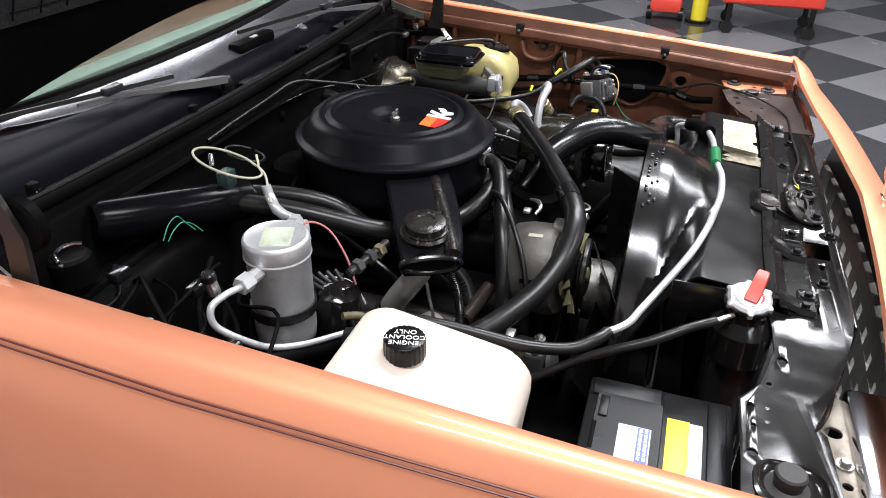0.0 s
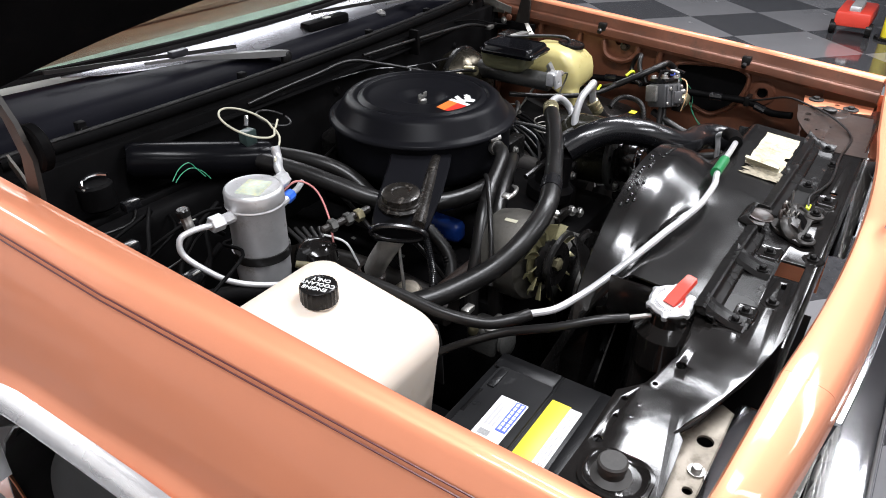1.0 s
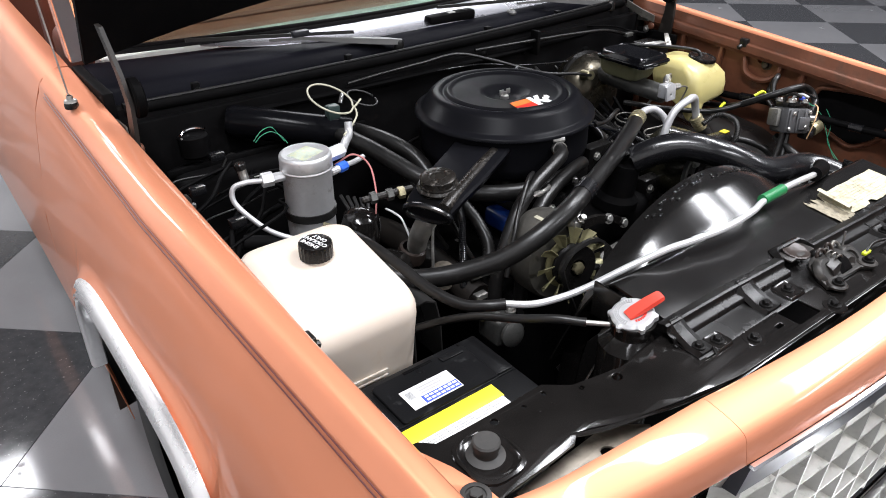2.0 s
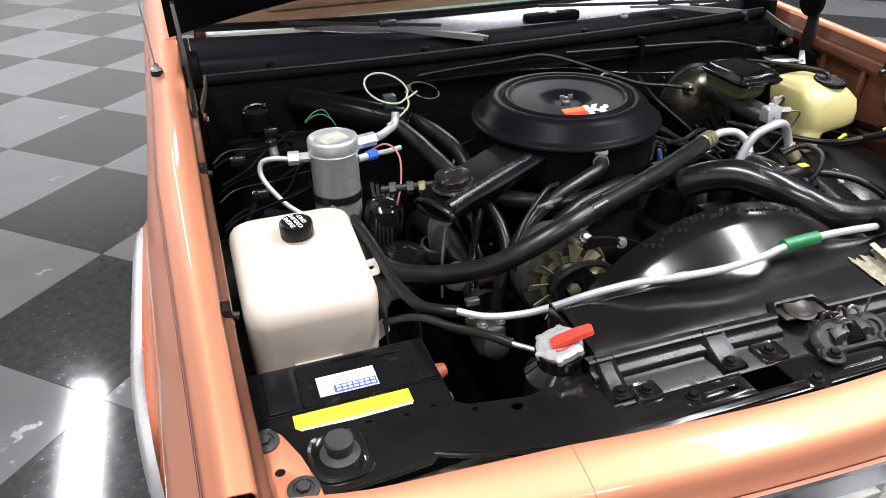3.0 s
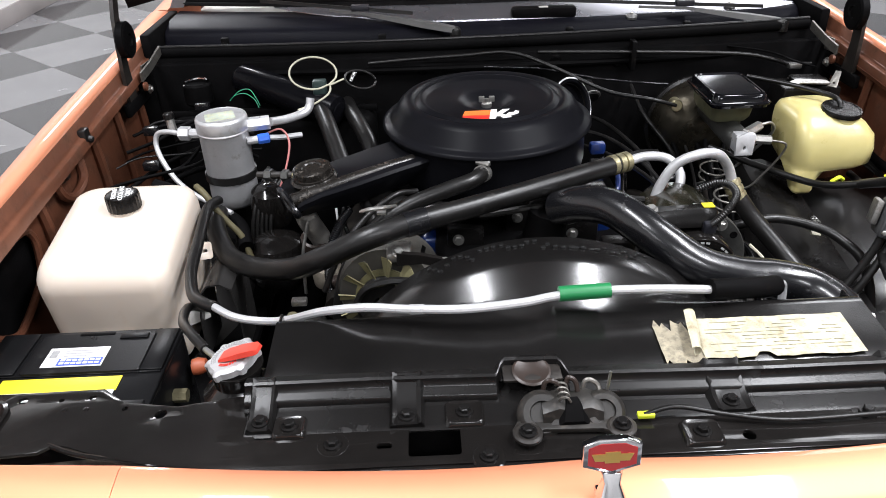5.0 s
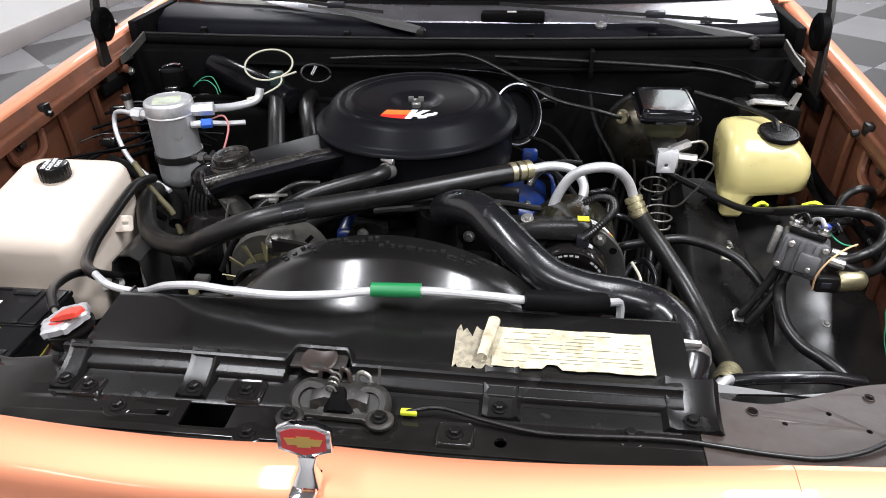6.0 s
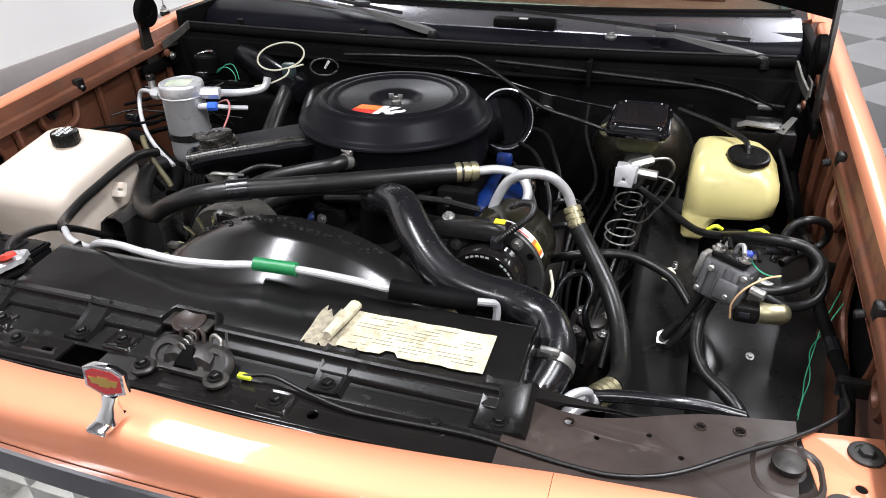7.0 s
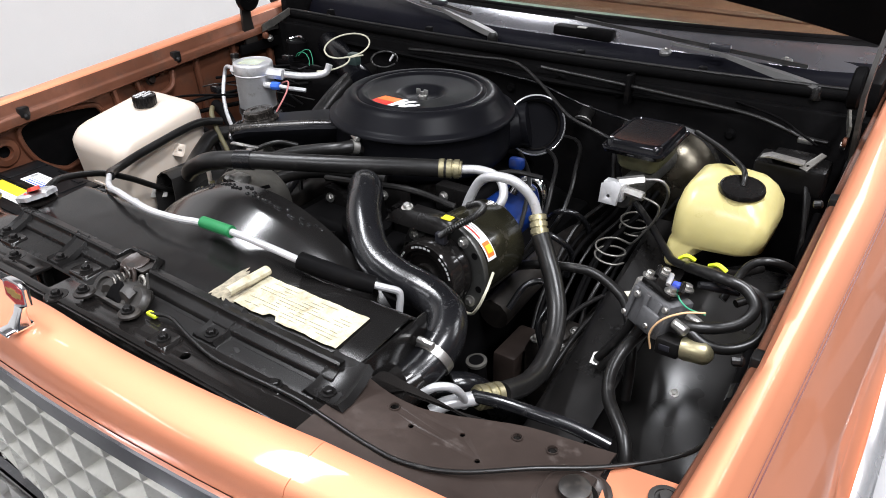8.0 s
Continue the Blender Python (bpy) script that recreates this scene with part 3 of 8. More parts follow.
def head_profile(x):
    r, c = head_rear(x), head_crest(x)
    rise = max(0.0, min(1.0, (abs(x) - 0.60) / 0.14))
    z = 0.874 + 0.009 * math.exp(-abs(x / 0.10) ** 1.5) + 0.018 * rise * rise * (3 - 2 * rise)
    return [(x, r - 0.006, z - 0.009), (x, r + 0.001, z - 0.007), (x, r - 0.002, z - 0.001), (x, r - 0.009, z + 0.0005), (x, (r + c) / 2, z - 0.0025), (x, c + 0.010, z - 0.0075), (x, c + 0.004, z - 0.0105),
            (x, c, z - 0.0145), (x, c - 0.003, z - 0.022), (x, c - 0.008, 0.827), (x, c - 0.0075, 0.8245), (x, c + 0.006, 0.822)]


bm = bmesh.new()
grid(bm, [head_profile(-0.42 + 0.84 * i / 40) for i in range(41)])
thicken(bm, 0.002)
header = part("header_panel", bm, PAINT, car, "copper metallic header panel above the grille", 50)
for s in (-1, 1):
    bm = bmesh.new()
    rows = []
    for i in range(17):
        x = 0.4206 + 0.3494 * i / 16
        prof = head_profile(x)
        drop = 0.0
        rows.append([(s * px, py, pz - drop) for px, py, pz in prof])
    end = [(s * 0.781, y + 0.006, z - 0.02) for _, y, z in head_profile(0.77)]
    rows.append(end)
    grid(bm, rows)
    thicken(bm, 0.002)
    part("fender_extension", bm, PAINT, header, "copper fender extension beside the header", 50)
    # outer corner down the nose
    bm = bmesh.new()
    grid(bm, [[(s * (0.772 + 0.2 * (0.84 - z)), 0.062, z), (s * (0.783 + 0.2 * (0.84 - z)), 0.073, z), (s * (0.788 + 0.2 * (0.84 - z)), 0.09, z)] for z in (0.84, 0.80, 0.72, 0.62, 0.5)])
    thicken(bm, 0.002)
    part("nose_corner", bm, PAINT, header)

# hood ornament on a chrome foot
ornament = part("hood_ornament", boxm((-0.010, -0.032, 0.876), (0.013, 0.002, 0.8825), 0.003), CHROME, header, "upright chrome hood ornament with a red shield")
part("ornament_stem", loft(bmesh.new(), [[(x, y, 0.880) for x, y in rounded(0.002, -0.012, 0.024, 0.022, 0.005)], [(x, y, 0.895) for x, y in rounded(0.002, -0.006, 0.014, 0.012, 0.004)],
                                            [(x, y, 0.903) for x, y in rounded(0.002, -0.003, 0.018, 0.008, 0.003)]]), CHROME, ornament)
shape = [(x * 0.86, y * 0.86) for x, y in [(-0.026, 0.013), (-0.013, 0.019), (0.013, 0.019), (0.026, 0.013), (0.026, -0.010), (0.0, -0.019), (-0.026, -0.010)]]
face = pose(0.001, -0.001, 0.919, 84)
part("ornament_frame", plate(shape, [], 0.005, face, 0.0012), CHROME, ornament)
part("ornament_shield", plate([(x * 0.88, y * 0.84) for x, y in shape], [], 0.0082, face), MAROON, ornament, "red enamel shield")
part("ornament_cross", plate([(-0.017, 0.004), (-0.006, 0.004), (-0.006, 0.006), (0.006, 0.006), (0.006, 0.004), (0.017, 0.004), (0.014, -0.003), (0.006, -0.003), (0.006, -0.005), (-0.006, -0.005), (-0.006, -0.003), (-0.014, -0.003)],
     [], 0.0092, face), GOLD, ornament)

for s in (-1, 1):
    fender(s)
    inner_fender(s)

# grille and lamps below the header
grille = part("grille", boxm((-0.415, 0.02, 0.485), (0.415, 0.04, 0.503), 0.004), GRILLE, car, "silver egg-crate grille")
bm = bmesh.new()
rows = []
for i in range(33):
    x = -0.415 + 0.83 * i / 32
    f = head_front(x)
    rows.append([(x, f - 0.001, 0.8255), (x, f - 0.006, 0.8255), (x, f - 0.007, 0.8205), (x, f - 0.001, 0.8205)])
loft(bm, rows)
part("grille_moulding", bm, CHROME, grille, "thin chrome moulding")
bm = bmesh.new()
rows = []
for i in range(33):
    x = -0.415 + 0.83 * i / 32
    f = head_front(x)
    rows.append([(x, f + 0.01, 0.820), (x, f - 0.003, 0.820), (x, f + 0.004, 0.772), (x, f + 0.022, 0.770)])
loft(bm, rows)
part("grille_surround", bm, SLATE, grille)


def egg_bar(name, a, b, tall, deep):
    """A wedge-fronted bar between two points of the grille's face."""
    a, b = Vector(a), Vector(b)
    way = (b - a).normalized()
    up = Vector((0, 0, 1)) if abs(way.z) < 0.5 else Vector((1, 0, 0))
    back = Vector((0, 1, 0))
    bm = bmesh.new()
    loft(bm, [[p + up * tall * 0.08, p + up * tall + back * deep, p - up * tall + back * deep, p - up * tall * 0.08] for p in (a, b)])
    return part(name, bm, GRILLE, grille, angle=20)


for i in range(13):
    x = -0.402 + 0.804 * i / 12
    f = head_front(x)
    egg_bar("grille_bar", (x, f + 0.006, 0.770), (x, f + 0.015, 0.505), 0.021, 0.026)
for j in range(5):
    z = 0.752 - 0.058 * j
    bm = bmesh.new()
    rows = []
    for i in range(25):
        x = -0.41 + 0.82 * i / 24
        f = head_front(x) + 0.006 + 0.034 * (0.770 - z)
        rows.append([(x, f, z + 0.0016), (x, f + 0.026, z + 0.019), (x, f + 0.026, z - 0.019), (x, f, z - 0.0016)])
    loft(bm, rows)
    part("grille_bar", bm, GRILLE, grille, angle=20)
for s in (-1, 1):
    lamp = part("headlamp", boxm((s * 0.605 - 0.175, 0.04, 0.58), (s * 0.605 + 0.175, 0.09, 0.818), 0.008), CHROME, car, "rectangular headlamp in a chrome bezel")
    for k in (-0.095, 0.095):
        part("headlamp_lens", boxm((s * 0.605 + k - 0.08, 0.027, 0.63), (s * 0.605 + k + 0.08, 0.041, 0.77), 0.012), LENS, lamp)
part("front_bumper", boxm((-0.84, -0.11, 0.38), (0.84, -0.01, 0.49), 0.02, 3), CHROME, car, "chrome front bumper")

# ---- wheels ----
for s in (-1, 1):
    wheel = part("wheel", lathem((s * 0.62, ARCH_Y, AXLE_Z), (s, 0, 0), [(0.05, 0.0), (0.17, 0.0), (0.185, 0.03), (0.185, 0.17), (0.17, 0.185), (0.15, 0.16), (0.06, 0.15), (0.04, 0.185), (0.0, 0.185)], 40), STEEL, car, "black tyre on a steel rim")
    part("tyre", lathem((s * 0.62, ARCH_Y, AXLE_Z), (s, 0, 0), [(0.18, 0.0), (0.25, -0.005), (0.30, 0.01), (0.318, 0.03), (0.320, 0.165), (0.30, 0.19), (0.25, 0.205), (0.18, 0.195)], 48), TYRE, wheel)
    # wheelhouse liner: a shell over the wheel
    bm = bmesh.new()
    rows = []
    for i in range(15):
        a = radians(-5 + 190 * i / 14)
        rows.append([(s * x, ARCH_Y + (ARCH_R + g) * math.cos(a), AXLE_Z + (ARCH_R + g) * math.sin(a)) for x, g in ((0.845, 0.0), (0.72, 0.03), (0.60, 0.025), (0.52, -0.01), (0.47, -0.08))])
    grid(bm, rows)
    thicken(bm, 0.003)
    house = part("wheelhouse", bm, WHEELHOUSE, car, "shiny black wheelhouse liner", 50)
    if s > 0:
        share("bolt", BOLT_SMALL, house, (0.624, 0.495, 0.712), toward((0.1, -0.4, 0.9)))

# ---- firewall, cowl, windscreen ----
bm = boxm((-0.70, 1.09, 0.25), (0.70, 1.11, 0.93), 0.004)
for s in (-1, 1):
    box(bm, (s * 0.7185 - 0.0195, 1.092, 0.25), (s * 0.7185 + 0.0195, 1.135, 0.925), 0.002)
part("firewall", bm, FLATBLACK, car, "black firewall behind the engine")
bm = bmesh.new()
rows = []
for i in range(21):
    x = -0.715 + 1.43 * i / 20
    bow = 0.035 * (x / 0.715) ** 2
    rows.append([(x, 1.088 + bow, 0.915), (x, 1.095 + bow, 0.948), (x, 1.115 + bow, 0.948), (x, 1.135 + bow, 0.926), (x, 1.175 + bow, 0.934)])
grid(bm, rows)
thicken(bm, 0.003)
cowl = part("cowl", bm, FLATBLACK, car, "black cowl with wiper gear under the windscreen", 40)
part("weatherstrip", tubem([(x, 1.100 + 0.035 * (x / 0.7) ** 2, 0.950 + 0.005 * (x / 0.7)) for x in (-0.69, -0.45, -0.2, 0.0, 0.2, 0.45, 0.68)], 0.0135, 12, 6), FLATBLACK, cowl, "black rubber cowl weatherstrip")
# shinier thin bead added to draw the highlight along the strip's upper edge
part("highlight_bead", tubem([(x, 1.094 + 0.035 * (x / 0.7) ** 2, 0.9625 + 0.005 * (x / 0.7)) for x in (-0.69, -0.45, -0.2, 0.0, 0.2, 0.45, 0.68)], 0.003, 8, 6), RUBBER, cowl)
for x, y, z in ((0.32, 1.195, 0.968), (0.546, 1.225, 0.975)):
    nozzle = part("washer_nozzle", lathem((x, y, z - 0.004), (0, -0.2, 1), [(0, 0), (0.013, 0), (0.013, 0.005), (0.010, 0.008), (0.005, 0.009), (0, 0.009)], 8), ARMGREY, cowl, "eight-sided washer nozzle")
    share("bolt", BOLT_SMALL, nozzle, (x, y, z + 0.003))
part("wiper_clip", boxm((-0.225, 1.192, 0.950), (-0.198, 1.206, 0.966), 0.003), STEELDARK, cowl, "small bright clip")
part("cowl_rail", tubem([(x, 1.078 + 0.03 * (x / 0.7) ** 2, 0.905) for x in (-0.6, -0.3, 0.0, 0.3, 0.62)], 0.006, 8, 6), FLATBLACK, cowl)
bm = bmesh.new()
rows = []
for i in range(25):
    x = -0.70 + 1.40 * i / 24
    bow = 0.045 * (x / 0.70) ** 2
    rows.append([(x, 1.160 + bow, 0.930), (x, 1.164 + bow, 0.944), (x, 1.172 + bow, 0.958), (x, 1.184 + bow, 0.967), (x, 1.196 + bow, 0.970), (x, 1.225 + bow, 0.979), (x, 1.268 + 1.9 * bow, 0.980)])
grid(bm, rows)
thicken(bm, 0.002)
part("cowl_panel", bm, COWL, cowl, "dark slate cowl panel", 40)
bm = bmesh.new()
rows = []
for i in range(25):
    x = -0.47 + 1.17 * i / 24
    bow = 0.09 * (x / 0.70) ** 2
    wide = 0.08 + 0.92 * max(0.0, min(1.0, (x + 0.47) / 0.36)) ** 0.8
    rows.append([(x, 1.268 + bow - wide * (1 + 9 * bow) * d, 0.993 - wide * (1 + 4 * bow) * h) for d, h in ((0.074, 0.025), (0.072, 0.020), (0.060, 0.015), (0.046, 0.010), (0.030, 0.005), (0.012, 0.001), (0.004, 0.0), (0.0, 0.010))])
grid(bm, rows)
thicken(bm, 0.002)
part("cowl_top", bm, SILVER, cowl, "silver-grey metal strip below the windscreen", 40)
bm = bmesh.new()
rows = []
for i in range(25):
    x = -0.69 + 1.38 * i / 24
    bow = 0.09 * (x / 0.70) ** 2
    rows.append([(x, 1.262 + bow, 0.9935), (x, 1.266 + bow, 0.9975), (x, 1.272 + bow, 0.9995), (x, 1.280 + bow, 0.999)])
grid(bm, rows)
thicken(bm, 0.0015)
part("reveal_moulding", bm, FLATBLACK, cowl, "black rubber moulding below the windscreen", 40)
for x, w in ((0.06, 0.16), (0.30, 0.14), (0.50, 0.12)):
    bow = 0.04 * (x / 0.7) ** 2
    part("cowl_vent", boxm((x - w / 2, 1.12 + bow, 0.928), (x + w / 2, 1.16 + bow, 0.943), 0.004), COWL, cowl)
for s in (-1, 1):
    part("cowl_end", boxm((s * 0.712 - 0.010, 1.125, 0.925), (s * 0.712 + 0.010, 1.345, 0.984), 0.004), FLATBLACK, cowl)
for x in (-0.55, -0.22, 0.17, 0.42):
    bow = 0.04 * (x / 0.7) ** 2
    clip = part("cowl_clip", boxm((x - 0.008, 1.103 + bow, 0.94), (x + 0.008, 1.118 + bow, 0.970), 0.003), FLATBLACK, cowl)
    share("screw", BOLT_DARK, clip, (x, 1.099 + bow, 0.955), toward((0, -1, 0)))


def wiper(name, pivot, elbow, tip, label):
    """Pivot cap, tapered arm and thin blade."""
    pivot, elbow, tip = Vector(pivot), Vector(elbow), Vector(tip)
    root = part(name, lathem(pivot - Vector((0, 0, 0.02)), (0, 0, 1), [(0, 0), (0.012, 0), (0.012, 0.018), (0.008, 0.024), (0, 0.025)], 14), SATIN, car, label)
    bm = bmesh.new()
    rows = []
    for p, w, h in ((pivot, 0.011, 0.005), (pivot.lerp(elbow, 0.1), 0.013, 0.006), (pivot.lerp(elbow, 0.35), 0.013, 0.006), (pivot.lerp(elbow, 0.8), 0.006, 0.004), (elbow, 0.003, 0.003), (elbow.lerp(tip, 0.3), 0.0025, 0.0025)):
        rows.append([p + Vector((0, dy, dz)) for dy, dz in ((-w, -h), (w, -h), (w * 0.7, h), (-w * 0.7, h))])
    loft(bm, rows)
    part("wiper_arm", bm, ARMGREY, root, "grey tapered wiper arm")
    bm = bmesh.new()
    way = (tip - elbow)
    a = elbow.lerp(tip, 0.05) - way * 0.55
    loft(bm, [[p + Vector((0, dy, dz)) for dy, dz in ((-0.003, 0), (0.003, 0), (0.0015, 0.007), (-0.0015, 0.007))] for p in (a + Vector((0, 0.012, 0.003)), tip + Vector((0, 0.012, 0.003)))])
    part("wiper_blade", bm, RUBBER, root)
    part("blade_bridge", boxm(elbow + Vector((-0.02, 0.002, 0.002)), elbow + Vector((0.02, 0.018, 0.016)), 0.003), SLATE, root)
    return root


wiper("wiper", (-0.066, 1.148, 0.966), (-0.27, 1.220, 0.990), (-0.50, 1.290, 1.000), "black wiper resting across the cowl")
wiper("wiper", (0.625, 1.125, 0.962), (0.43, 1.175, 0.985), (0.10, 1.210, 0.999), "black wiper resting across the cowl")
cap = part("wiper_pivot_cover", boxm((0.06, 1.195, 0.968), (0.20, 1.225, 0.992), 0.006), FLATBLACK, cowl)
part("pivot_label", boxm((0.118, 1.198, 0.9915), (0.138, 1.208, 0.994), 0.0008), GREYTAB, cap)

bm = bmesh.new()
rows = []
for i in range(17):
    x = -0.68 + 1.36 * i / 16
    bow = 0.085 * (x / 0.68) ** 2
    rows.append([(x * (1 - 0.10 * t), 1.280 + bow + 0.66 * t, 1.000 + 0.40 * t + 0.02 * math.sin(math.pi * t)) for t in (0, 0.2, 0.4, 0.6, 0.8, 1.0)])
grid(bm, rows)
thicken(bm, 0.005)
screen = part("windscreen", bm, TINTED, car, "green-tinted windscreen reflecting the room", 60)
screen.visible_shadow = False
bm = bmesh.new()
part("windscreen_seal", tubem([(x, 1.280 + 0.085 * (x / 0.68) ** 2, 1.000) for x in (-0.69, -0.45, -0.2, 0, 0.2, 0.45, 0.69)], 0.006, 8, 6), FLATBLACK, screen)
for s in (-1, 1):
    bm = bmesh.new()
    loft(bm, [[(s * (0.70 - 0.08 * t) + dx, 1.36 + 0.62 * t + dy, 0.99 + 0.41 * t) for dx, dy in ((-0.02, -0.01), (0.02, -0.01), (0.035, 0.05), (-0.015, 0.05))] for t in (0, 0.5, 1)])
    pillar = part("windscreen_pillar", bm, PAINT, car)
    bm = bmesh.new()
    loft(bm, [[(s * (0.70 - 0.08 * t) + dx, 1.36 + 0.62 * t + dy, 0.99 + 0.41 * t) for dx, dy in ((-0.018, -0.018), (0.014, -0.018), (0.014, -0.011), (-0.018, -0.011))] for t in (0, 0.5, 1)])
    part("pillar_moulding", bm, CHROME, pillar, "chrome windscreen moulding")
part("roof", boxm((-0.64, 1.95, 1.40), (0.64, 2.9, 1.44), 0.02, 3), PAINT, car)
dash = part("dashboard", boxm((-0.68, 1.42, 0.80), (0.68, 1.75, 0.985), 0.03, 3), DASH, car, "brown vinyl dashboard behind the glass")
part("dash_pad", boxm((-0.5, 1.50, 0.98), (0.55, 1.66, 1.0), 0.01), DASH, dash)
part("defroster_ledge", boxm((-0.66, 1.375, 0.940), (0.66, 1.425, 0.978), 0.006), GREYBASE, dash, "grey defroster ledge")
for x in (-0.34, 0.34):
    seat = part("front_seat", boxm((x - 0.29, 2.02, 0.45), (x + 0.29, 2.2, 1.10), 0.05, 3), DASH, car, "brown vinyl front seat behind the glass")
    part("headrest", boxm((x - 0.14, 2.10, 1.12), (x + 0.14, 2.19, 1.30), 0.03, 3), DASH, seat)
part("cabin_back", boxm((-0.68, 2.85, 0.35), (0.68, 2.9, 1.42), 0.01), DASH, car)
for s in (-1, 1):
    bm = bmesh.new()
    grid(bm, [[(s * x, y, z + 0.0708 * min(0.5, y - 1.352)) for x, z in ((0.722, 0.958), (0.726, 0.9845), (0.744, 0.9853), (0.763, 0.980), (0.7805, 0.966), (0.787, 0.956), (0.7985, 0.929), (0.808, 0.904), (0.830, 0.780), (0.846, 0.68), (0.848, 0.60), (0.838, 0.4), (0.828, 0.3))] for y in (1.349, 1.6, 1.9, 2.4, 2.9)])
    thicken(bm, -0.002 * s if s > 0 else 0.002)
    door = part("door", bm, PAINT, car, "copper car door", 50)

# ---- open hood ----
TILT_HOOD = radians(67)


def hood_point(x, d, lift=0.0):
    """A point on the raised hood, d metres from its hinge line, lift metres out of its underside."""
    return (x, 1.17 - d * math.cos(TILT_HOOD) - lift * math.sin(TILT_HOOD), 1.05 + d * math.sin(TILT_HOOD) - lift * math.cos(TILT_HOOD))


bm = bmesh.new()
rows = []
for i in range(25):
    x = -0.735 + 1.47 * i / 24
    start = 0.085 * (1 - (x / 0.735) ** 2)
    rows.append([hood_point(x, start + (1.18 - start) * k / 8, 0.02 * (x / 0.7) ** 2) for k in range(9)])
grid(bm, rows)
thicken(bm, 0.012)
hood = part("hood", bm, [PAINT, FLATBLACK], car, "raised hood with a black underside", 50)
for f in hood.data.polygons:
    f.material_index = 1 if f.normal.y < 0 else 0
pad = bmesh.new()
grid(pad, [[hood_point(x, d, 0.026 + 0.004 * math.sin(60 * d)) for d in [0.16 + 0.04 * k for k in range(22)]] for x in [-0.58 + 0.058 * i for i in range(21)]])
thicken(pad, 0.01)
part("hood_pad", pad, PAD, hood, "black quilted insulation pad")
bm = bmesh.new()
for i in range(28):
    x = -0.567 + 0.042 * i
    tube(bm, [hood_point(x, 0.17, 0.0385), hood_point(x, 0.98, 0.0385)], 0.0012, 5, 2)
for k in range(20):
    d = 0.18 + 0.042 * k
    tube(bm, [hood_point(-0.57, d, 0.0385), hood_point(0.57, d, 0.0385)], 0.0012, 5, 2)
tagged(part("pad_stitching", bm, FLATBLACK, hood, kind="stuff"))
for s in (-1, 1):
    def strap(name, points, mat, label=""):
        """A flat bar of the hinge, through (x, y, z, half width)."""
        return loft(bmesh.new(), [[(s * x + a * 0.0035, y + b * w, z) for a, b in ((-1, -1), (1, -1), (1, 1), (-1, 1))] for x, y, z, w in points])

    hinge = part("hood_hinge", strap("arm", ((0.716, 1.005, 0.872, 0.022), (0.716, 1.000, 0.90, 0.020), (0.713, 0.992, 0.95, 0.015), (0.710, 0.990, 1.00, 0.014), (0.712, 1.005, 1.05, 0.013), (0.716, 1.05, 1.12, 0.013)), RUSTYDARK), RUSTYDARK, car, "worn dark hood hinge arm with a round pivot", 30)
    part("pivot_disc", lathem((s * 0.7065, 0.992, 1.010), (-s, 0, 0), [(0, 0), (0.030, 0), (0.034, 0.003), (0.034, 0.015), (0.030, 0.018), (0.012, 0.018), (0.010, 0.015), (0, 0.015)], 28), FLATBLACK, hinge, "round black hinge pivot")
    part("hinge_base", boxm((s * 0.716 - 0.006, 0.96, 0.866), (s * 0.716 + 0.006, 1.115, 0.892), 0.004), FLATBLACK, hinge)
    part("hinge_link", loft(bmesh.new(), [[(s * x + dx, y, z + dz) for dx, dz in ((-0.002, -0.009), (0.002, -0.009), (0.002, 0.009), (-0.002, 0.009))] for x, y, z in ((0.700, 1.03, 0.925), (0.690, 1.07, 0.938), (0.682, 1.115, 0.955))]), STEELDARK, hinge, "worn steel link")
    part("hinge_plate", plate([(-0.035, -0.012), (0.035, -0.016), (0.042, 0.010), (-0.028, 0.014)], [circle(-0.012, 0.0, 0.005, 10), circle(0.016, 0.0, 0.005, 10)], 0.003, Matrix.Translation((s * 0.708, 1.09, 0.925)) @ Matrix(((0, 0, s, 0), (1, 0, 0, 0), (0, 1, 0, 0), (0, 0, 0, 1)))), STEELDARK, hinge, "drilled steel hinge plate")
    part("spring_end", lathem((s * 0.700, 1.035, 0.905), (-s, 0, 0), [(0, 0), (0.009, 0), (0.009, 0.005), (0.005, 0.007), (0, 0.007)], 14), INNER_PAINT, hinge)
    share("bolt", BOLT_STEEL, hinge, (s * 0.697, 1.05, 0.895), toward((-s, 0, 0)))
antenna = part("antenna", lathem((-0.771, 1.148, crest(1.148) - 0.006), (0, 0, 1), [(0, 0), (0.012, 0), (0.0125, 0.006), (0.0115, 0.010), (0.006, 0.012), (0.005, 0.020), (0.0025, 0.024), (0, 0.024)], 18), SATIN, car, "thin radio antenna on a black base")
part("antenna_cap", lathem((-0.771, 1.148, crest(1.148) + 0.0045), (0, 0, 1), [(0.0118, 0), (0.0105, 0.004), (0.006, 0.006), (0.0052, 0.012), (0, 0.012)], 18), STEEL, antenna, "small chrome collar")
part("antenna_mast", tubem([(-0.771, 1.148, 0.968), (-0.785, 1.16, 1.3), (-0.80, 1.18, 1.75)], 0.0016, 6, 3), STEEL, antenna)

# ---- radiator support across the nose ----
TOP = 0.838
